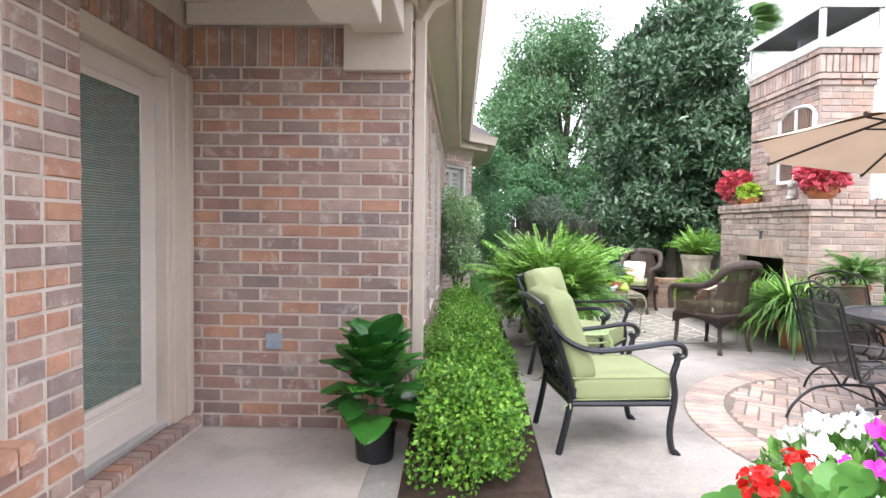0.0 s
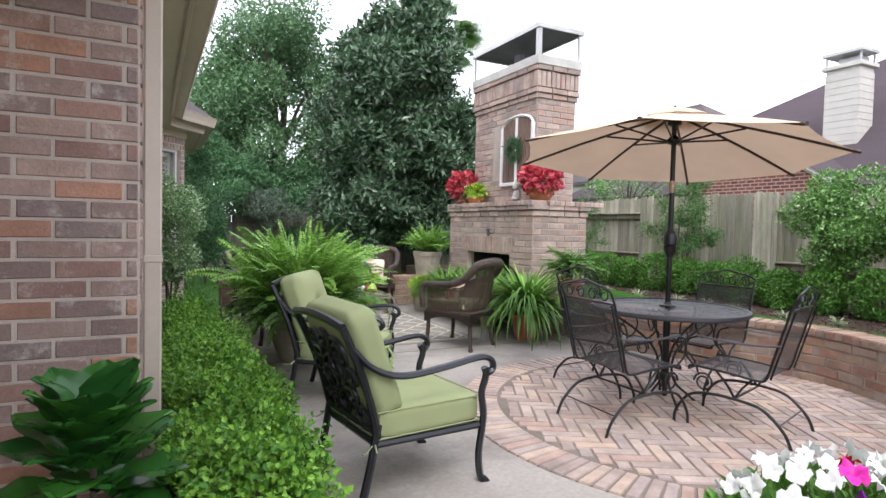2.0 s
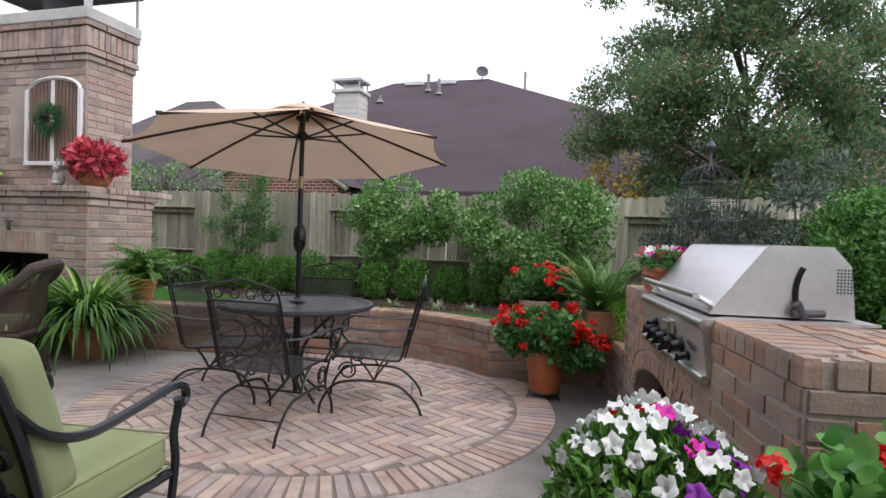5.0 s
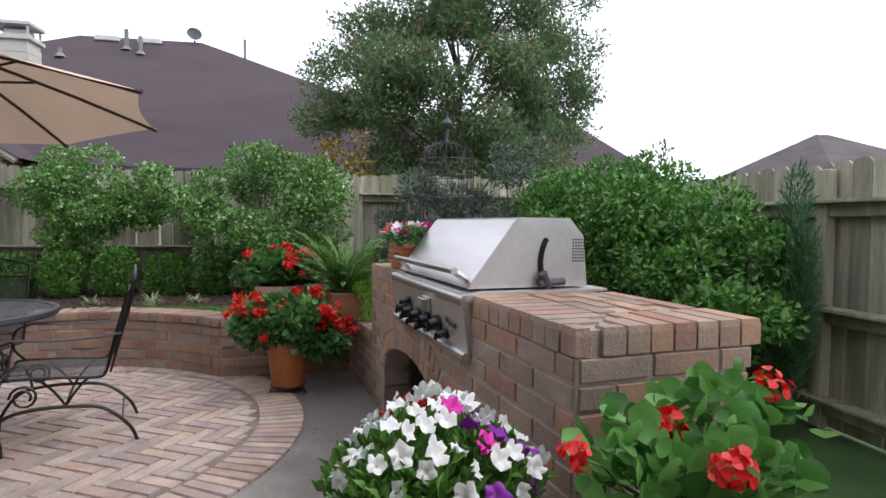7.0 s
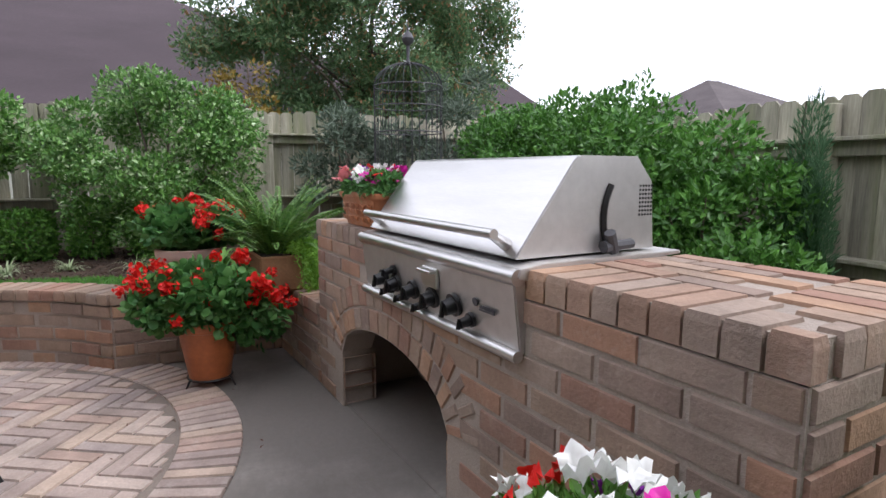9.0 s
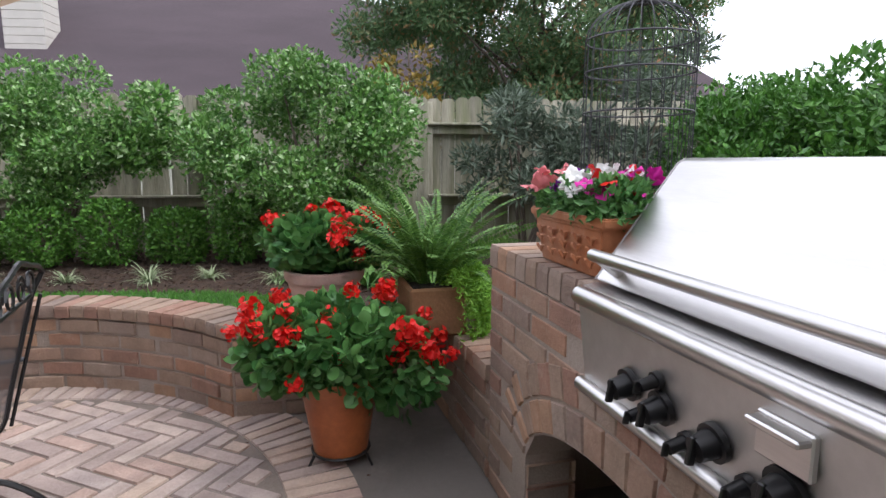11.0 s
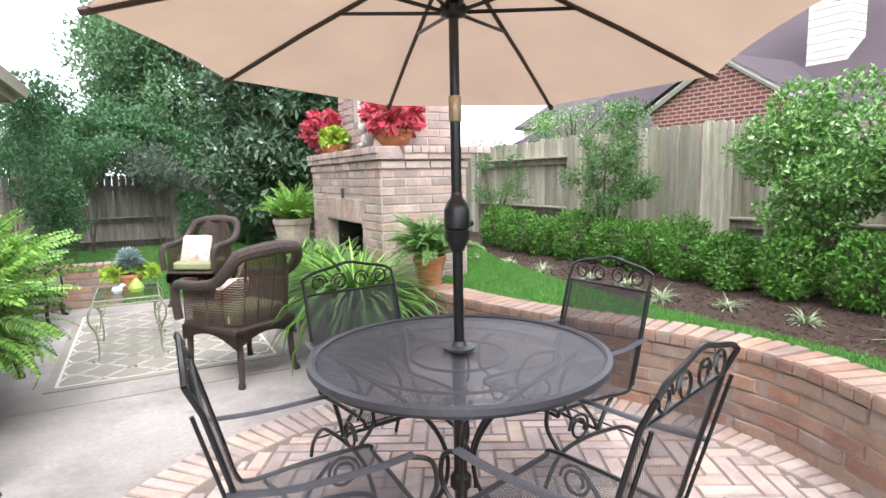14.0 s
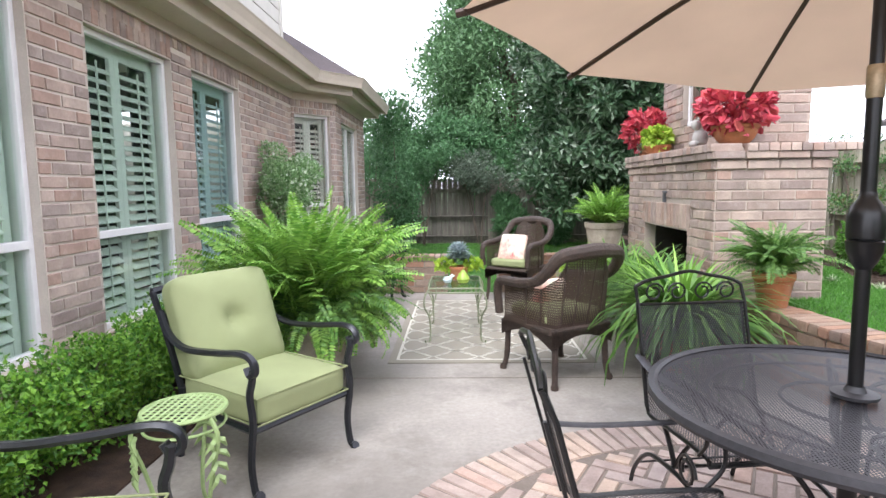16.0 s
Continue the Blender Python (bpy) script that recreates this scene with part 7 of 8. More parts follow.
# ---- pots ----
# big fern urn
fu = empty("potted_fern", (1.99, 7.30, 0.0), 0, "huge bright green Boston fern in a round cast-stone urn", "potted fern")
pot("urn", fu, 0.27, 0.40, M["stone"], 0.6, 0.05, belly=0.12, label="mottled cast-stone urn")
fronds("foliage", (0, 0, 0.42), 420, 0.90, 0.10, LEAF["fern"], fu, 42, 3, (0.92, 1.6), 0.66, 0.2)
# inner fronds in the half-bright leaf: the crown's inner shade put into colour
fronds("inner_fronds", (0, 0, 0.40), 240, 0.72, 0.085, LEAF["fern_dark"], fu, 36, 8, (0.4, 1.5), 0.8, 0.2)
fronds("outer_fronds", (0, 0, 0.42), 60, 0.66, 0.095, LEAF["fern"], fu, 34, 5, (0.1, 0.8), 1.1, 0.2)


def strap_plant(name, at, r, h, potm, n, length, width, leaf, label, category="potted plant", seed=1, droop=0.9, lift=(0.5, 1.4), z=0.0, group="", inner="fern"):
    p = empty(name, at, 0, label, category, group)
    pot("pot", p, r, h, potm)
    blades("foliage", (0, 0, h - 0.03), n, length, width, leaf, p, seed, lift, droop, r * 0.5)
    blades("young_leaves", (0, 0, h - 0.03), n // 2, length * 0.8, width * 0.9, LEAF[inner], p, seed + 50, (1.0, 1.55), droop * 0.6, r * 0.4)
    return p


strap_plant("potted_lily", (4.66, 7.45, 0), 0.17, 0.30, M["terracotta"], 420, 0.86, 0.032, LEAF["fern_dark"], "large arching strap-leaved plant in a terracotta pot beside the hearth", seed=3, droop=1.15, lift=(0.7, 1.5))
for i, (x, y) in enumerate(((4.72, 8.35), (4.72, 8.95), (4.68, 9.5))):
    strap_plant("potted_spider_plant", (x, y, 0), 0.16, 0.26, M["terra_pale"], 460, 0.74, 0.022, LEAF["fern_dark"], "green arching spider plant in a pale pot before the hearth", seed=10 + i, droop=1.1, lift=(0.9, 1.55), group="spider plants before the hearth")
lp = empty("potted_vine", (4.45, 9.85, 0), 0, "lime green trailing vine in a round stone pot", "potted plant")
pot("pot", lp, 0.17, 0.34, M["stone"], 0.7, 0.03, belly=0.1)
bushy("foliage", [(0, 0, 0.40, 0.19, 0.19, 0.12), (-0.12, -0.08, 0.34, 0.1, 0.1, 0.12)], 700, 0.055, 0.045, LEAF["lime"], lp, seed=4)
# stone planter beside the hearth on the low wall
sp = empty("stone_planter", (4.92, 10.72, 0.47), 0, "cast-stone planter with spiky green fern beside the fireplace", "potted fern")
pot("pot", sp, 0.24, 0.40, M["stone"], 0.75, 0.05)
fronds("foliage", (0, 0, 0.38), 210, 0.52, 0.055, LEAF["fern"], sp, 34, 9, (0.6, 1.5), 0.6, 0.1)
# fern pot on the wall
fp = empty("potted_fern", (5.29, 7.42, 0.472), 0, "green fern in a terracotta pot on the curved wall", "potted fern")
pot("pot", fp, 0.135, 0.245, M["terracotta"], 0.68, 0.035)
fronds("foliage", (0, 0, 0.24), 120, 0.46, 0.065, LEAF["fern_dark"], fp, 40, 12, (0.6, 1.6), 0.95, 0.05)


def flower_head(material, name="flower_head", r=0.035, n=26, seed=1):
    g = np.random.default_rng(seed)
    d = unit(g.normal(size=(n, 3)) + (0, 0, 0.5))
    P = d * r * g.uniform(0.3, 1, (n, 1))
    me = raw(name, *leaf_arrays(P, unit(np.cross(d, g.normal(size=d.shape))) + 0.3 * d, d, 0.026, 0.026, shape="oval", fold=0.1))
    me.materials.append(material)
    return me


def petunia_bloom(material, seed=1, r=0.031):
    V, F = [], []
    g = np.random.default_rng(seed)
    n = 20
    V.append((0, 0, -0.02))
    for ring in range(2):
        for k in range(n):
            a = 2 * math.pi * k / n
            q = (0.4, 0.95 + 0.17 * math.cos(5 * a) + 0.08 * g.random())[ring] * r
            V.append((q * math.cos(a), q * math.sin(a), (0.0, 0.006 * math.sin(10 * a) + 0.006 * g.normal() - 0.002)[ring]))
    for k in range(n):
        j = (k + 1) % n
        F.append((1 + k, 1 + n + k, 1 + n + j, 1 + j))
    me = raw("bloom", V, F, True)
    # throat
    me2 = bpy.data.meshes.new("bloom")
    me2.from_pydata(V, [], F + [(0, 1 + k, 1 + (k + 1) % n) for k in range(n)])
    me2.shade_smooth()
    me2.materials.append(material)
    bpy.data.meshes.remove(me)
    return me2


def scatter(me, parent, pts, outs, name, seed=2, smin=0.8, smax=1.25):
    g = random.Random(seed)
    for p, o_ in zip(pts, outs):
        ob = new(name, me)
        ob.parent = parent
        q = Vector(o_).to_track_quat("Z", "Y") @ Euler((0, 0, g.uniform(0, 6))).to_quaternion()
        s = g.uniform(smin, smax)
        ob.matrix_basis = Matrix.LocRotScale(p, q, (s, s, s))


def geranium(at, potr, poth, potm, fol, nheads, seed, label, leaf="geranium", L=0.075, n=520, stand=False, z0=0.0, wide=1.0, stems=14):
    p = empty("potted_geranium", at, 0, label, "potted geranium")
    if stand:
        bm = bmesh.new()
        for k in range(3):
            a = 2.1 * k
            tube(bm, [(0.12 * math.cos(a), 0.12 * math.sin(a), z0), (0.15 * math.cos(a), 0.15 * math.sin(a), 0.0)], 0.006, 5)
        tube(bm, [(0.12 * math.cos(k), 0.12 * math.sin(k), z0) for k in np.linspace(0, 6.28, 20)], 0.006, 5)
        part("plant_stand", bm, M["iron"], p)
    pot("pot", p, potr, poth, potm, 0.68, 0.035, z0)
    bushy("foliage", fol, n, L, L * 1.05, LEAF[leaf], p, up=0.1, wild=0.45, shape="round", rough=0.2, depth=0.5, seed=seed)
    g = np.random.default_rng(seed)
    fb_ = fol
    pts, outs = [], []
    for k in range(nheads):
        b = fb_[k % len(fb_)]
        d = unit(g.normal(size=3) + (0, 0, 0.7))
        if d[2] < -0.35:
            d[2] *= -1
        pts.append(np.array(b[:3]) + d * np.array(b[3:6]) * g.uniform(1.0, 1.38)), outs.append(d)
    scatter(flower_head(LEAF["red"], r=0.042, n=34, seed=seed), p, pts, outs, "flower_head", seed)
    bm = bmesh.new()
    for q, d in zip(pts, outs):
        b0 = Vector((q[0] * 0.35, q[1] * 0.35, z0 + poth + 0.02))
        tube(bm, [b0, Vector(q) * 0.65 + b0 * 0.35 + Vector((0, 0, 0.03)), Vector(q) - Vector(d) * 0.02], 0.003, 4)
    for k in range(stems):
        a = g.uniform(0, 6.28)
        e = Vector((fol[0][3] * 0.8 * math.cos(a), fol[0][4] * 0.8 * math.sin(a), z0 + poth + g.uniform(0.02, 0.2)))
        tube(bm, [(0.02 * math.cos(a), 0.02 * math.sin(a), z0 + poth - 0.03), e * 0.5 + Vector((0, 0, z0 + poth) ) * 0.5, e], [0.007, 0.006, 0.003], 5)
    part("stem", bm, LEAF["stem"], p)
    return p


geranium((4.95, 3.20, 0), 0.165, 0.33, M["glazed"], [(0, 0, 0.52, 0.28, 0.30, 0.17), (0.0, -0.20, 0.41, 0.18, 0.2, 0.19), (-0.05, 0.18, 0.51, 0.2, 0.2, 0.16)], 38, 5, "red geranium in full bloom in an orange glazed clay pot", z0=0.055, stand=True, n=2900, L=0.044)
geranium((5.50, 3.30, 0.472), 0.19, 0.25, M["terra_pale"], [(0, 0, 0.38, 0.24, 0.27, 0.12), (0.0, -0.15, 0.37, 0.18, 0.2, 0.11)], 26, 7, "red geranium in a limewashed terracotta pot on the brick wall", n=1700, L=0.05)
geranium((1.80, 2.12, 0.0), 0.20, 0.56, M["stone"], [(-0.02, 0.02, 0.68, 0.24, 0.24, 0.12), (-0.1, 0.10, 0.66, 0.16, 0.16, 0.12), (0.12, -0.16, 0.76, 0.17, 0.17, 0.10)], 4, 9, "bright-leaved geranium with few red blooms in a stone pot", leaf="geranium_light", L=0.058, n=420, stems=60)
# wooden box with asparagus fern
fx = empty("potted_fern", (5.26, 2.79, 0.472), 8, "terracotta box with upright fern and trailing asparagus fern", "potted fern")
boxed("pot", (-0.16, -0.13, 0), (0.16, 0.13, 0.22), mat("brown_clay", (0.30, 0.16, 0.08), 0.8, vary=0.2, bump=0.3), fx, 0.01)
boxed("soil", (-0.14, -0.11, 0.2), (0.14, 0.11, 0.225), M["soil"], fx, 0)
fronds("foliage", (0, 0, 0.21), 95, 0.58, 0.045, LEAF["fern_dark"], fx, 40, 22, (0.7, 1.5), 0.6, 0.08)
ga = np.random.default_rng(8)
Pa, Da = [], []
for k in range(60):
    a = ga.uniform(3.5, 5.3)
    st_ = np.array([0.14 * math.cos(a) * 0.9, 0.12 * math.sin(a), 0.22])
    t = np.linspace(0, 1, 40)[:, None]
    ln = ga.uniform(0.2, 0.52)
    path_ = st_ + np.array([math.cos(a), math.sin(a), 0]) * (0.16 * np.sin(t * 1.6)) + np.array([0, 0, 1.0]) * (0.12 * np.sin(t * 3.0) - ln * t ** 1.8)
    for rep in range(3):
        Pa.append(path_ + ga.normal(size=path_.shape) * 0.012), Da.append(ga.normal(size=path_.shape))
Pa, Da = np.concatenate(Pa), np.concatenate(Da)
leaves("trailing_foliage", Pa, Da, ga.normal(size=Pa.shape), 0.035, 0.010, LEAF["aspar"], fx, shape="quad")

# terracotta trough on the counter
tr = empty("flower_trough", (0, 0, 0), 0, "terracotta trough with leaf relief and mixed petunias on the brick counter", "flower trough")
tr.matrix_basis = pose(*cpt(2.07, 0.11, 0.946), 0, 0, math.degrees(math.atan2(U.y, U.x))) @ Matrix.Diagonal((0.9, 0.95, 0.92, 1))
bm = bmesh.new()
ol = [(-0.23, -0.075), (0.23, -0.075), (0.23, 0.075), (-0.23, 0.075)]
levels = [(0.86, 0), (0.97, 0.145), (1.06, 0.148), (1.08, 0.175), (1.0, 0.178), (0.95, 0.14)]
rws = [[bm.verts.new((x * s, y * (s * 1.15 if k else s), z)) for x, y in ol] for k, (s, z) in enumerate(levels)]
for a, b in zip(rws, rws[1:]):
    for k in range(4):
        bm.faces.new((a[k], a[(k + 1) % 4], b[(k + 1) % 4], b[k]))
bm.faces.new(rws[0][::-1]), bm.faces.new(rws[-1])
bmesh.ops.recalc_face_normals(bm, faces=bm.faces[:])
bmesh.ops.bevel(bm, geom=bm.edges[:], offset=0.005, segments=2, affect="EDGES")
part("trough", bm, M["terracotta"], tr)
bm = bmesh.new()
for k in range(5):
    x = -0.17 + k * 0.085
    for s in (-1, 1):
        for h_ in (0.05, 0.085, 0.115):
            tube(bm, [(x, 0.082, h_ - 0.02), (x + s * 0.016, 0.088, h_), (x + s * 0.03, 0.086, h_ + 0.004)], [0.003, 0.006, 0.002], 5)
            tube(bm, [(x, -0.082, h_ - 0.02), (x + s * 0.016, -0.089, h_), (x + s * 0.03, -0.087, h_ + 0.004)], [0.003, 0.006, 0.002], 5)
part("leaf_relief", bm, M["terracotta"], tr, kind="stuff")
bushy("foliage", [(x, 0, 0.21, 0.08, 0.10, 0.06) for x in (-0.18, -0.09, 0, 0.09, 0.18)], 1400, 0.035, 0.02, LEAF["geranium"], tr, seed=6)
gq = np.random.default_rng(12)
for j, (mt, k_) in enumerate((("white", 12), ("red", 6), ("magenta", 8), ("purple", 6), ("pink", 9))):
    pts = np.stack([{"white": -0.09, "red": -0.14, "magenta": -0.18, "purple": 0.08, "pink": 0.17}[mt] + gq.normal(0, 0.04, k_), gq.uniform(-0.1, 0.12, k_), 0.26 + gq.uniform(-0.015, 0.05, k_)], 1)
    scatter(petunia_bloom(LEAF[mt], j, 0.027), tr, pts, gq.normal(size=(k_, 3)) * 0.5 + (0, 0.2, 1), "bloom", j)

# petunias beside the counter
pp = empty("potted_petunias", (2.13, 2.64, 0.0), 0, "round mass of white, purple and red petunias in a stone pot", "potted petunias")
pp.matrix_basis = pose(2.13, 2.64, 0) @ Matrix.Diagonal((0.92, 0.92, 1.05, 1))
pot("pot", pp, 0.20, 0.40, M["stone"], 0.65, 0.04)
pb_ = [(0, 0, 0.50, 0.27, 0.27, 0.17), (-0.1, 0.1, 0.47, 0.2, 0.2, 0.17), (0.05, -0.1, 0.50, 0.22, 0.2, 0.16)]
bushy("foliage", pb_, 5600, 0.042, 0.020, LEAF["petunia"], pp, up=0.7, wild=0.8, seed=14, depth=0.45)
gq = np.random.default_rng(33)
P_, O_, _ = blob((0, 0, 0.52), (0.28, 0.28, 0.20), 1300, 0.12, 0.05, 0, 8)
ok = (P_[:, 2] > 0.44)
P_, O_ = P_[ok], O_[ok]
sel, used = [], []
for i in range(len(P_)):
    if all(np.linalg.norm(P_[i] - P_[j]) > 0.046 for j in used):
        used.append(i)
far = [i for i in used]
kinds = {"white": [], "purple": [], "magenta": [], "red": []}
for i in far:
    x, y = P_[i][0], P_[i][1]
    q = gq.random()
    side = -x * 0.37 - y * 0.92
    k_ = "white"
    if side > 0.13 and q < 0.75:
        k_ = "magenta" if q < 0.25 else ("purple" if q < 0.42 else "white")
    elif side > 0.02 and q < 0.35:
        k_ = "purple" if q < 0.2 else "magenta"
    if x > 0.13 and abs(y) < 0.12 and q > 0.4:
        k_ = "red"
    if q > 0.88 and k_ == "white":
        continue
    kinds[k_].append(i)
for j, (k_, ii) in enumerate(kinds.items()):
    scatter(petunia_bloom(LEAF[k_], j, 0.028), pp, P_[ii] + O_[ii] * 0.02, O_[ii] + gq.normal(size=(len(ii), 3)) * 0.45, "bloom", j + 4)

# fiddle-leaf fig
fg = empty("fiddle_leaf_fig", (0.56, 4.22, 0.0), 0, "fiddle-leaf fig with broad glossy leaves in a black nursery pot", "potted plant")
pot("pot", fg, 0.12, 0.20, mat("black_nursery_pot", (0.02, 0.02, 0.022), 0.5, bump=0.0), 0.82, 0.012)
gf = np.random.default_rng(17)
n_ = 40
tt = np.linspace(0, 1, n_)
az_ = np.arange(n_) * 2.4
P_ = np.stack([0.03 * np.cos(az_), 0.03 * np.sin(az_), 0.24 + 0.34 * tt], 1)
D_ = np.stack([np.cos(az_), np.sin(az_), 0.75 + 1.2 * tt ** 1.5 - 0.75 * (1 - tt) ** 2], 1) + gf.normal(size=(n_, 3)) * 0.12
P_ += unit(D_) * 0.05
for i in range(n_):
    Dv = Vector(D_[i]).normalized()
    Sv = Dv.cross(Vector((0, 0, 1))).normalized()
    Uv = Sv.cross(Dv)
    Lf = gf.uniform(0.20, 0.28) * (1 - 0.15 * tt[i])
    Wf = Lf * 0.98
    bm = bmesh.new()
    rows_ = []
    for a in range(9):
        t = a / 8
        w_ = Wf / 2 * (math.sin(math.pi * min(1, t ** 0.75 * 0.97 + 0.02)) ** 0.65) * (1 - 0.18 * math.sin(math.pi * t * 1.0) * (t < 0.5))
        row = []
        for b in range(-3, 4):
            s = b / 3
            p = Vector(P_[i]) + Dv * (Lf * t) + Sv * (w_ * s) + Uv * (-0.28 * Lf * t * t + 0.22 * abs(s) * w_ + 0.008 * math.sin(9 * t + 5 * s + i))
            row.append(bm.verts.new(p))
        rows_.append(row)
    for a in range(8):
        for b in range(6):
            bm.faces.new((rows_[a][b], rows_[a + 1][b], rows_[a + 1][b + 1], rows_[a][b + 1]))
    part("leaf", bm, LEAF["fig"], fg)
bm = bmesh.new()
tube(bm, [(0, 0, 0.17), (0.01, 0, 0.45), (0, 0.01, 0.72)], [0.012, 0.01, 0.005], 6)
part("stem", bm, M["bark"], fg)

# mantel pots
def coleus(at, r, h, sx, label, n, cr, seed):
    c = empty("potted_coleus", at, 0, label, "potted coleus")
    pot("bowl", c, r, h, M["terracotta"], 0.55, 0.02, belly=0.1)
    bushy("foliage", [(0, 0, h + cr[2] * 0.8, *cr)], n, 0.085, 0.055, LEAF["coleus"], c, up=0.1, wild=0.5, shape="oval", depth=0.4, seed=seed)
    return c


MZ = 1.655
coleus((5.27, 8.05, MZ), 0.175, 0.15, 1, "red-pink coleus in a wide terracotta bowl on the mantel", 620, (0.24, 0.24, 0.17), 3)
coleus((5.22, 10.0, MZ), 0.13, 0.14, 1, "coral-red coleus in a terracotta pot on the mantel", 560, (0.25, 0.28, 0.20), 4)
li = empty("potted_lime_plant", (5.17, 9.55, MZ), 0, "lime green leafy plant in a low terracotta bowl on the mantel", "potted plant")
pot("bowl", li, 0.14, 0.10, M["terracotta"], 0.7, 0.02)
bushy("foliage", [(0, 0, 0.17, 0.13, 0.14, 0.10)], 420, 0.06, 0.045, LEAF["lime"], li, up=0.3, wild=0.5, shape="oval", seed=9)
fr_ = empty("fern_sprig", (5.12, 9.78, MZ), 0, "grey trailing sprig in a small terracotta cup on the mantel", "potted plant")
pot("cup", fr_, 0.05, 0.07, M["terracotta"], 0.7, 0.01)
bushy("foliage", [(0, 0, 0.09, 0.08, 0.1, 0.06)], 260, 0.03, 0.008, LEAF["grey"], fr_, seed=19)

# succulent arrangement on the side table
sa = empty("potted_succulents", (3.05, 8.64, 0.489), 0, "terracotta pot of blue-grey succulents on the glass table", "potted succulent")
pot("pot", sa, 0.095, 0.12, M["terracotta"], 0.7, 0.02)
gs = np.random.default_rng(4)
for c_ in ((0, 0, 0.19), (0.08, 0.03, 0.16), (-0.08, 0.02, 0.15), (0.0, -0.06, 0.25)):
    k_ = 46
    a = np.arange(k_) * 2.4
    e = np.linspace(0.1, 1.3, k_)
    D = np.stack([np.cos(a) * np.cos(e), np.sin(a) * np.cos(e), np.sin(e)], 1)
    leaves("rosette", np.repeat(np.array(c_)[None], k_, 0), D, np.repeat([[0, 0, 1.0]], k_, 0) + D, 0.12 if c_[0] == 0 else 0.09, 0.038, LEAF["agave"], sa, shape="oval", fold=0.25)
bushy("foliage", [(-0.12, 0, 0.13, 0.08, 0.08, 0.05), (0.13, 0, 0.13, 0.08, 0.08, 0.05)], 260, 0.05, 0.04, LEAF["lime"], sa, seed=3)
pr = empty("glass_pear", (3.09, 8.38, 0.489), 0, "green ceramic pear on the glass side table", "ornament")
bm = bmesh.new()
lathe(bm, [(0, 0), (0.045, 0.008), (0.058, 0.04), (0.045, 0.075), (0.025, 0.1), (0.015, 0.115), (0, 0.118)], 18)
tube(bm, [(0, 0, 0.115), (0.008, 0, 0.14)], 0.004, 5)
part("pear", bm, mat("green_ceramic", (0.35, 0.5, 0.08), 0.3, bump=0), pr)
bl_ = empty("ceramic_bird", (2.95, 8.40, 0.489), 20, "small blue-white ceramic bird on the glass side table", "ornament")
bm = bmesh.new()
lathe(bm, [(0, 0), (0.03, 0.005), (0.042, 0.03), (0.03, 0.055), (0, 0.062)], 16)
tube(bm, [(0.02, 0, 0.04), (0.05, 0, 0.065), (0.07, 0, 0.06)], [0.02, 0.018, 0.003], 8)
part("bird_body", bm, mat("pale_blue_ceramic", (0.5, 0.6, 0.62), 0.25, bump=0), bl_)

# border tufts
gt = random.Random(5)
tuft = [(6.8 - 0.02 * k + gt.uniform(-0.12, 0.12), 4.6 + k * 0.52 + gt.uniform(-0.1, 0.1)) for k in range(9)] + [(6.75, 3.75), (6.9, 4.25)]
for i, (x, y) in enumerate(tuft):
    t_ = empty("spider_tuft", (x, y, 0.40), 0, "small cream-striped grassy tuft in the mulch", "grassy plant", "striped tufts in the mulch")
    blades("foliage", (0, 0, 0), 70, 0.15 if i % 3 else 0.20, 0.008, LEAF["spider"], t_, 60 + i, (0.3, 1.4), 0.8, 0.03)
for i, (x, y) in enumerate(((6.55, 3.1), (6.75, 3.45), (6.4, 2.8))):
    t_ = empty("daylily", (x, y, 0.40), 0, "dark green strap-leaved clump in the mulch", "grassy plant", "strap-leaved clumps")
    blades("foliage", (0, 0, 0), 60, 0.42, 0.024, LEAF["fern_dark"], t_, 80 + i, (0.5, 1.4), 1.0, 0.05)
# mulch chips and fallen leaves
gm = np.random.default_rng(77)
n_ = 9000
P_ = np.stack([gm.uniform(6.2, 8.2, n_), gm.uniform(2.9, 10, n_), np.full(n_, 0.405)], 1)
P_ = P_[~inside(strip)(P_)]
leaves("mulch_chips", P_, gm.normal(size=P_.shape) * (1, 1, 0.25), gm.normal(size=P_.shape) * (0.4, 0.4, 1), gm.uniform(0.02, 0.05, len(P_)), 0.012, mat("mulch_chip", (0.07, 0.045, 0.03), 0.95, per="island", spread=0.6, bump=0), None, shape="quad", kind="stuff", label="loose brown mulch chips")
n_ = 70
P_ = np.stack([gm.uniform(4.0, 6.0, n_), gm.uniform(2.9, 5.5, n_), np.full(n_, 0.012)], 1)
P_ = P_[P_[:, 0] < 5.2]
leaves("fallen_leaves", P_, gm.normal(size=P_.shape) * (1, 1, 0.1), np.array([0, 0, 1.0]) + gm.normal(size=P_.shape) * 0.2, gm.uniform(0.02, 0.035, len(P_)), 0.012, mat("dry_leaf", (0.10, 0.04, 0.025), 0.9, bump=0), None, shape="quad", kind="stuff", label="small dry fallen leaves on the brick paving")

# ---- bricks, last ----
def by_root(items, root):
    inv = root.matrix_basis.inverted()
    return [(inv @ c, inv.to_3x3() @ R, s) for c, R, s in items]


def shift(items, s0):
    return items


R0 = Matrix(((0, 1, 0), (0, 0, 1), (1, 0, 0)))


def flat(c, ang, size):
    """A brick lying with its face up: size along, across, thickness."""
    d = Vector((math.cos(ang), math.sin(ang), 0))
    up = Vector((0, 0, 1))
    # local x along, local -y up, local z across
    R = Matrix((d, -up, d.cross(-up))).transposed()
    return (Vector(c), R, (size[0], size[2], size[1]))



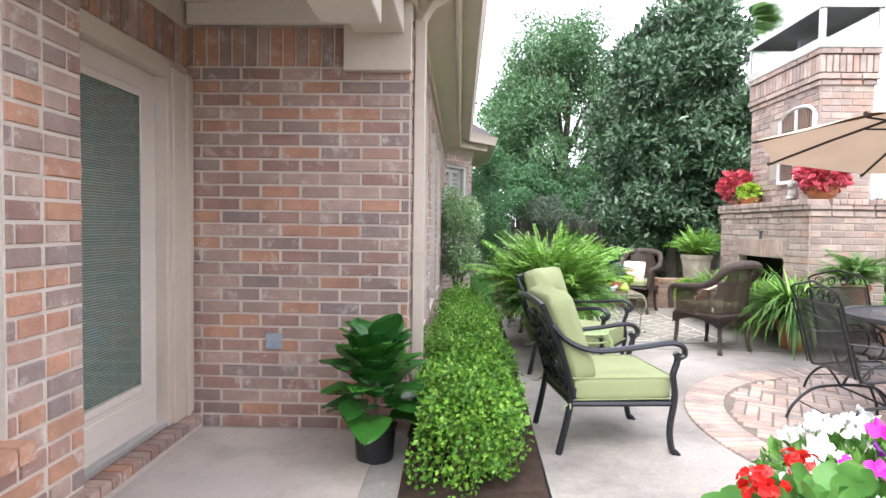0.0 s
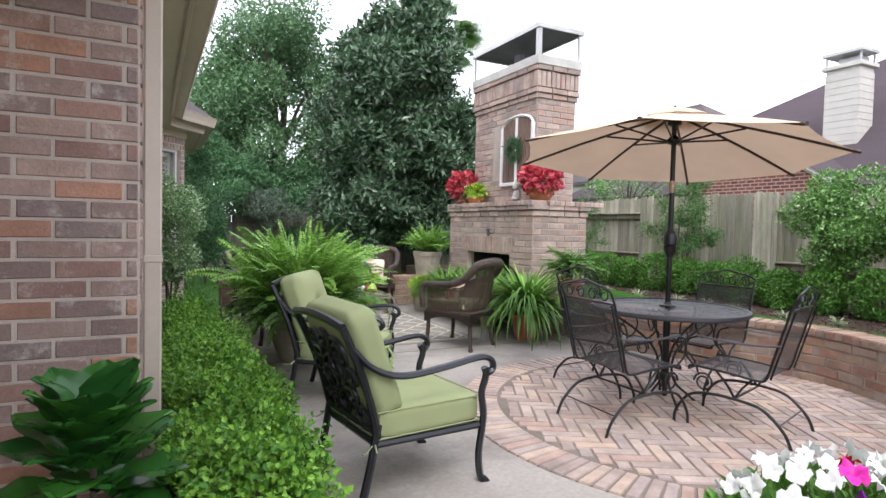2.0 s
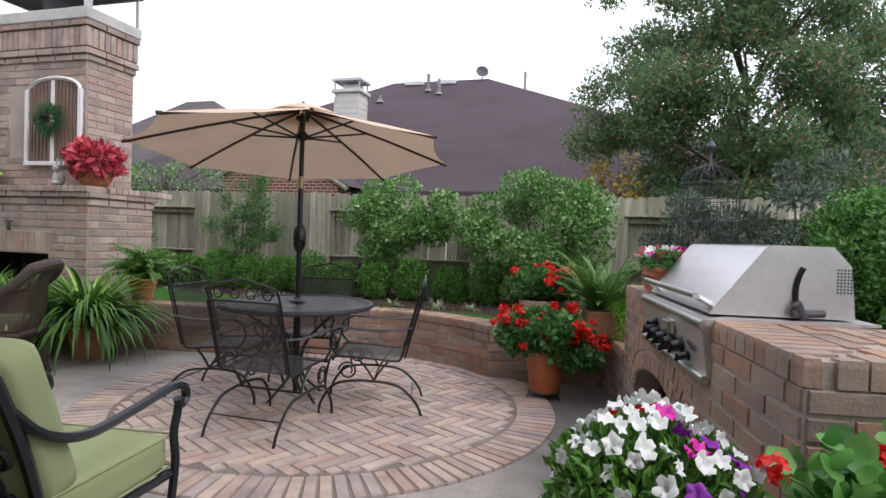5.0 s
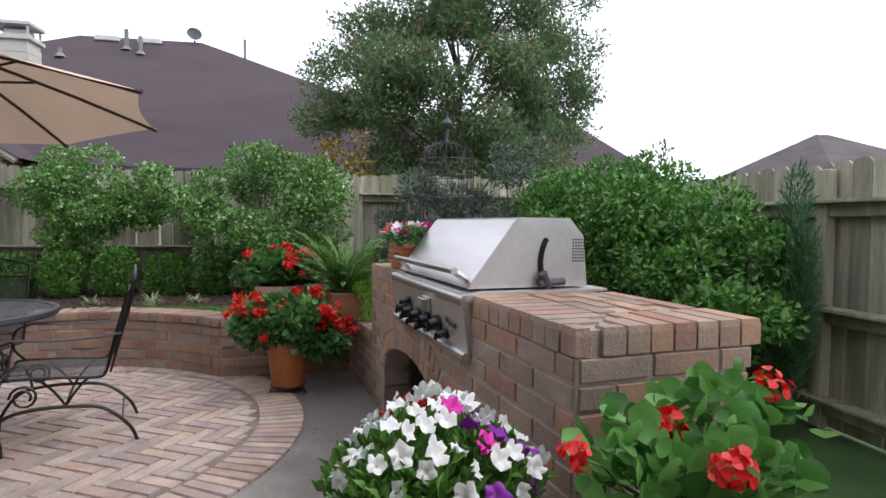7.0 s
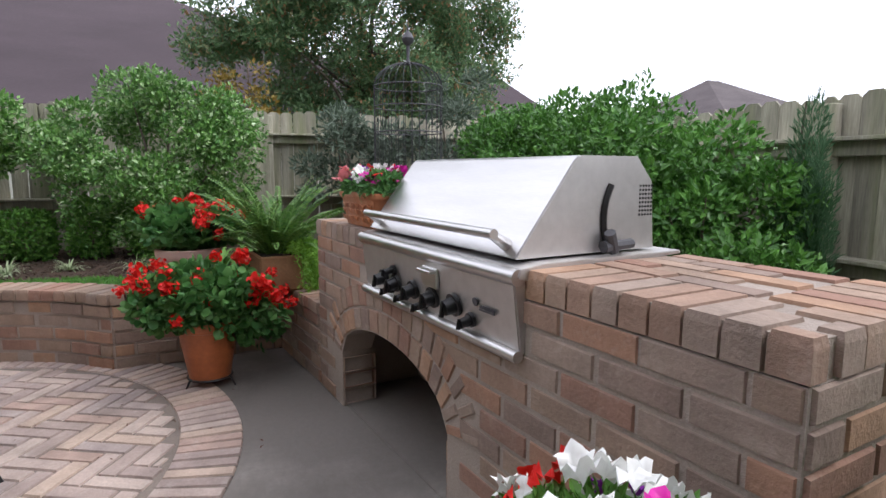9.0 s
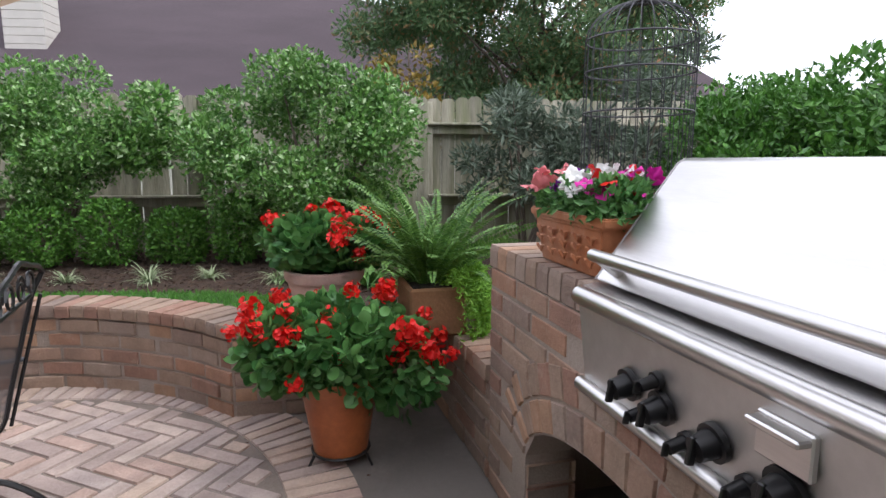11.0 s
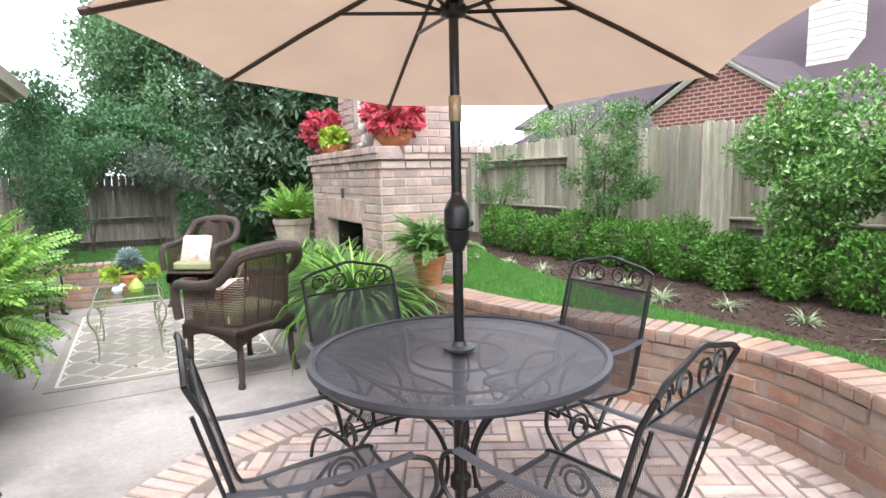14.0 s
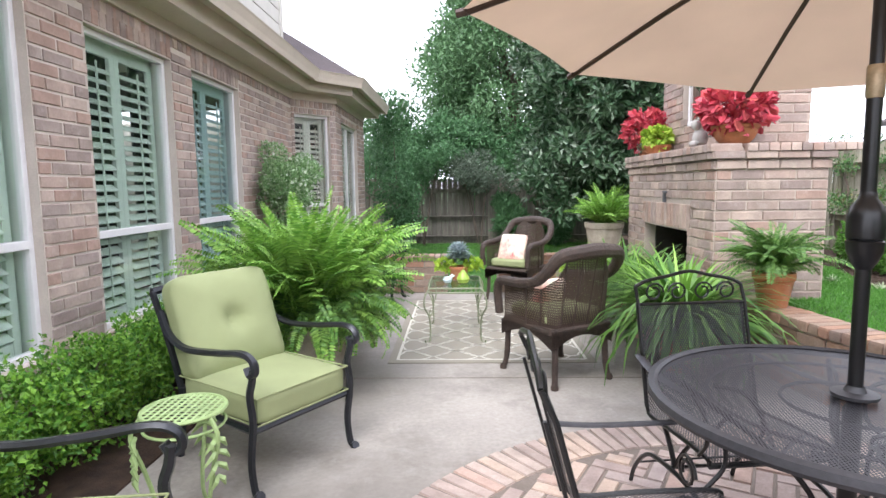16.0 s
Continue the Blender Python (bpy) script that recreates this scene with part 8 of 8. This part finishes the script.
# porch end wall: running bond with a soldier field on top
it = courses([(-0.72, HY), (HX, HY)], 0.0, 2.235, soldiers=[]) + courses([(-0.72, HY), (HX, HY)], 2.235, 2.24, H=9, soldiers=[(0, 1.42, 2.235, 2.48)])
lay(south, [q for q in it if q[2][2] > 0.03], "house", 300)
it = courses([(HX, HY), B0], 0.0, 2.72, holes=holes + [(h[0] - 0.0, h[1] + 0.0, h[3], h[3] + 0.22) for h in holes] + [(0, 7.3, 2.5, 2.72)], soldiers=[])
it += courses([(HX, HY), B0], 3.0, 3.001, H=9, soldiers=[(h[0], h[1], h[3] + 0.005, h[3] + 0.22) for h in holes] + [(0, 7.21, 2.51, 2.71)])
it = [q for q in it if q[2][2] > 0.03 and not (q[2][2] < 0.15 and q[0].z > 2.5)]
it.sort(key=lambda q: abs(q[0].y - 7.2))
lay(east, it, "pale", 300)
bh = bay_holes
it = courses([B0, B1, B2], 0.0, 2.5, holes=bh + [(h[0], h[1], h[3], 2.5) for h in bh])
it += [q for q in courses([B0, B1, B2], 3.0, 3.001, H=9, soldiers=[(0.0, 3.36, 2.5, 2.71)] + [(h[0], h[1], h[3] + 0.005, h[3] + 0.09) for h in bh]) if q[0].z < 2.9]
lay(bay, it, "pale", 250)
it = courses([(-0.45, 3.10), (-0.45, 3.30)], 0.0, 2.7) + courses([(-0.45, 3.30), (-0.69, 3.30)], 0.0, 2.7)
lay(pier, it, "house", 150)
it = courses([(-0.45, 1.6), (-0.45, 3.10)], 0.0, 2.7, holes=[(0.22, 1.32, 0.50, 2.3)]) + [flat((-0.44, 1.82 + k * 0.083, 0.53), 0.0, (0.16, 0.074, 0.06)) for k in range(14)]
it.sort(key=lambda q: -q[0].y)
lay(wsouth, it, "house", 200)
it = [q for q in courses([(DX, 3.30), (DX, HY)], 3, 3.001, H=9, soldiers=[(0, 1.34, 2.21, 2.46)]) if q[0].z < 2.9]
lay(door_wall, it, "house", 60)
r = random.Random(11)
it = [flat((DX + 0.055, 3.04 + k * 0.083, 0.07 + 0.0), 0.0, (0.115, 0.074, 0.05)) for k in range(19)]
lay(step, it, "house", 60)

# fireplace
def brick_box(x0, x1, y0, y1, z0, z1, holes=(), soldiers=(), H=BH, L=BL):
    # the path runs so that the outside is on its right
    path = [(x0, y1), (x0, y0), (x1, y0), (x1, y1), (x0, y1)]
    return courses(path, z0, z1, holes, soldiers, H=H, L=L)


ln = FY1 - FY0
hW = [(FY1 - fb[1], FY1 - fb[0], fb[2], fb[3])]
it = brick_box(FX0, FX1, FY0, FY1, 0.0, 1.45, hW, [(FY1 - fb[1] - 0.05, FY1 - fb[0] + 0.05, 0.935, 1.17)])
it += brick_box(FX0 - 0.015, FX1 + 0.015, FY0 - 0.015, FY1 + 0.015, 1.45, 1.53)
it += brick_box(FX0 - 0.04, FX1 + 0.04, FY0 - 0.04, FY1 + 0.04, 1.53, 1.60, H=0.07)
for k in range(int((FY1 - FY0 + 0.08) / 0.083)):
    for x in ((FX0 + 0.06,), ()):
        for xx in x:
            it.append(flat((xx, FY0 + 0.0 + k * 0.083, 1.625), 0.0, (0.24, 0.074, 0.06)))
for k in range(11):
    it.append(flat((FX0 + 0.25 + k * 0.083, FY0 + 0.06, 1.625), math.pi / 2, (0.24, 0.074, 0.06)))
it += brick_box(SX0, SX1, SY0, SY1, 1.6, 3.05, [(0.55, 1.17, 2.0, 2.83)])
it += brick_box(SX0 - 0.02, SX1 + 0.02, SY0 - 0.02, SY1 + 0.02, 3.05, 3.12)
it += brick_box(SX0 - 0.04, SX1 + 0.04, SY0 - 0.04, SY1 + 0.04, 3.12, 3.20)
n4 = 2 * (SX1 - SX0 + SY1 - SY0) + 0.24
it += [q for q in courses([(SX0 - 0.03, SY1 + 0.03), (SX0 - 0.03, SY0 - 0.03), (SX1 + 0.03, SY0 - 0.03), (SX1 + 0.03, SY1 + 0.03), (SX0 - 0.03, SY1 + 0.03)], 5, 5.001, H=9, soldiers=[(0, n4, 3.2, 3.42)]) if q[0].z < 4]
it += brick_box(SX0 - 0.045, SX1 + 0.045, SY0 - 0.045, SY1 + 0.045, 3.42, 3.495)
it = by_root(it, fire)
it.sort(key=lambda q: q[0].x + 0.25 * q[0].y)
lay(fire, it, "pale", 300)

# garden walls with their rowlock copings
def coping(path, z, depth=0.27, over=0.02, pitch=0.083):
    P = [Vector((*p, 0)) for p in path]
    out, acc = [], 0.0
    r = random.Random(4)
    for a, b in zip(P, P[1:]):
        d, l = (b - a).normalized(), (b - a).length
        n = Vector((d.y, -d.x, 0))
        while acc < l:
            c = a + d * acc - n * (depth / 2 - over)
            out.append(flat((c.x, c.y, z - 0.03 + r.uniform(-0.002, 0.002)), math.atan2(n.y, n.x), (depth - r.uniform(0, 0.012), pitch - 0.008, 0.062)))
            acc += pitch
        acc -= l
    return out


lay(curved, coping(CURVE + [KINK], 0.472) + courses(CURVE + [KINK], 0.0, 0.405, L=0.235, jit=0.007), "wall", 300)
lay(sidewall, coping(side_path, 0.472, 0.2) + courses(side_path, 0.0, 0.405), "wall", 100)
for root, pth in ((lw1, LW1), (lw2, LW2)):
    lay(root, coping(pth, 0.472) + courses(pth, 0.0, 0.405) + courses([pth[1], (pth[1][0], pth[1][1] + 0.3)], 0.0, 0.405), "wall", 100)

# grill counter: faces, arch rings, top
it = []
front = [tuple(cpt(CL, 0)[:2]), tuple(cpt(0, 0)[:2]), tuple(cpt(0, CDp)[:2])]
cz = 0.865
opening = []
for q in courses([front[1], front[0]][::-1], 0.0, cz, H=0.0786):
    p = counter.matrix_basis.inverted() @ q[0]
    u = p.x + 1.3
    zz = p.z
    m = (AR0 + AR1) / 2
    k = (u - m) / ((AR1 - AR0) / 2 + 0.22)
    lim = ASP - 0.05 + (ATOP + 0.24 - ASP) * math.sqrt(max(0, 1 - k * k)) if abs(k) < 1 else -1
    if zz < lim or (AR0 - 0.02 < u < AR1 + 0.02 and zz < ASP):
        if zz < ASP - 0.02 and not (AR0 - 0.12 < u < AR1 + 0.12):
            it.append(q)
        continue
    if 0.735 < u < 1.845 and zz > 0.68:
        continue
    it.append(q)
it += courses([front[1], front[2]], 0.0, cz, H=0.0786)
it += courses([tuple(cpt(CL, CDp)[:2]), front[0]], 0.0, cz, H=0.0786)
it = by_root(it, counter)
for ring, (ro, n) in enumerate(((0.055, 17), (0.165, 20))):
    for i in range(n):
        a = math.pi * (i + 0.5) / n
        m = (AR0 + AR1) / 2
        rx, rz = (AR1 - AR0) / 2, ATOP - ASP
        ux, uz = m - math.cos(a) * rx, ASP + math.sin(a) * rz
        nx, nz = -math.cos(a) / rx, math.sin(a) / rz
        l = math.hypot(nx, nz)
        nx, nz = nx / l, nz / l
        ux, uz = ux + nx * ro, uz + nz * ro
        step_l = math.hypot(math.sin(a) * rx, math.cos(a) * rz) * math.pi / n * (1 + ro * 1.2)
        R = Matrix(((nx, 0, -nz), (0, 1, 0), (nz, 0, nx)))
        # local x along the radius
        R = Matrix((Vector((nx, 0, nz)), Vector((0, 1, 0)), Vector((-nz, 0, nx)))).transposed() @ Matrix(((1, 0, 0), (0, -1, 0), (0, 0, -1)))
        it.append((cl(ux, 0.009, uz), R, (0.105, 0.036, max(0.03, step_l - 0.008))))
# soffit and piers inside the arch
for z in range(3):
    for u in (AR0, AR1):
        it.append((cl(u, 0.09, 0.05 + z * 0.085), Euler((0, 0, math.pi / 2 * (1 if u > 1.5 else -1))).to_matrix(), (0.17, 0.03, 0.074)))
# top: front and end edging, then strips
def top(u, v, ang, size, dz=0.0):
    f = flat(cl(u, v, 0.905 + dz), ang, size)
    return f


u = 0.287
while u < CL:
    if not 0.72 < u < 1.87:
        it.append(top(u, 0.11, math.pi / 2, (0.235, 0.076, 0.08)))
    u += 0.084
# mitred corner where the two edgings meet
for d in (0.035, 0.119, 0.203):
    l = d + 0.018
    it.append(top(d, l / 2 - 0.0075, math.pi / 2, (l, 0.076, 0.08)))
    if d > 0.1:
        it.append(top((l - 0.088) / 2 - 0.0075, d, 0.0, (l - 0.088, 0.076, 0.08)))
for k in range(5):
    it.append(top(0.11, 0.285 + k * 0.084, 0.0, (0.235, 0.076, 0.08)))
r = random.Random(8)
for row in range(5):
    v = 0.27 + row * 0.084
    u = 0.24 + (row % 2) * 0.12
    while u < 0.74:
        w = min(0.245, 0.75 - u)
        if w > 0.05:
            it.append(top(u + w / 2, v, 0.0, (w - 0.006, 0.077, 0.08), r.uniform(-0.002, 0.002)))
        u += 0.25
    u = 1.86
    while u < CL:
        w = min(0.245, CL - u)
        if w > 0.05:
            it.append(top(u + w / 2, v, 0.0, (w - 0.006, 0.077, 0.08), r.uniform(-0.002, 0.002)))
        u += 0.25
lay(counter, it, "wall", 300)

# brick circle
ring, fieldb = [], []
disc = [tuple((CC[0] + RO * math.cos(a), CC[1] + RO * math.sin(a))) for a in np.linspace(0, 2 * math.pi, 97)[:-1]]
disc = [p for p in disc if inside([(0, -3), (0, 9)] + [(q[0] + 0.02, q[1]) for q in [(5.20, 9)] + [(x + 0.10, y) for x, y in CURVE] + [KINK]] + [(5.4, 2.5), (5.0, -3)])(np.array([[*p, 0]]))[0]]
pav = part("paving_circle", prism(bmesh.new(), disc, -0.03, 0.006), M["joint"], None, "circular brick paving with a radial border and herringbone centre", kind="structure", smooth=False)
n = 132
lim = inside([(0, -3), (0, 9)] + [(q[0] - 0.01, q[1]) for q in [(5.20, 9)] + [(x + 0.10, y) for x, y in CURVE]] + [(KINK[0] + 0.05, KINK[1]), (5.0, -3)])
r = random.Random(21)
for k in range(n):
    a = 2 * math.pi * k / n
    rm = (RO + RI) / 2 + 0.005
    c = (CC[0] + rm * math.cos(a), CC[1] + rm * math.sin(a))
    if lim(np.array([[*c, 0]]))[0]:
        ring.append(flat((*c, -0.006 + r.uniform(-0.0015, 0.0015)), a, (RO - RI - 0.012, 2 * math.pi * rm / n - 0.012, 0.04)))
ha = radians(61)
hd, hp = Vector((math.cos(ha), math.sin(ha), 0)), Vector((-math.sin(ha), math.cos(ha), 0))
w, l = 0.0855, 0.2565
for i in range(-40, 41):
    for j in range(-14, 15):
        for kind in (0, 1):
            # herringbone lattice of 3:1 bricks
            bx = i * w + j * 3 * w
            by = i * w - j * 3 * w
            if kind == 0:
                lx, ly, ang = bx + l / 2, by + w / 2, 0
            else:
                lx, ly, ang = bx + 3.5 * w, by - 0.5 * w, 90
            c = Vector((*CC, 0)) + hd * lx + hp * ly
            o, dv, sv = Vector((*CC, 0)), (hd if not ang else hp), (hp if not ang else hd)
            if (c - o).length > RI + 0.2:
                continue
            ok_s = [q for q in np.linspace(-l / 2, l / 2, 53) if all((c + dv * q + sv * e_ * w * 0.42 - o).length < RI + 0.001 for e_ in (-1, 1))]
            if len(ok_s) < 10:
                continue
            ll = ok_s[-1] - ok_s[0] + (0 if len(ok_s) < 27 else 0)
            c = c + dv * (ok_s[-1] + ok_s[0]) / 2
            if lim(np.array([[*c, 0]]))[0]:
                fieldb.append(flat((c.x, c.y, -0.006 + r.uniform(-0.002, 0.002)), ha + radians(ang), (ll - 0.011, w - 0.011, 0.04)))
fieldb.sort(key=lambda q: (q[0] - Vector((3.6, 4.2, 0))).length)
lay(pav, fieldb[:200] + ring[60:132] + ring[:60] + fieldb[200:], "pave", 300)
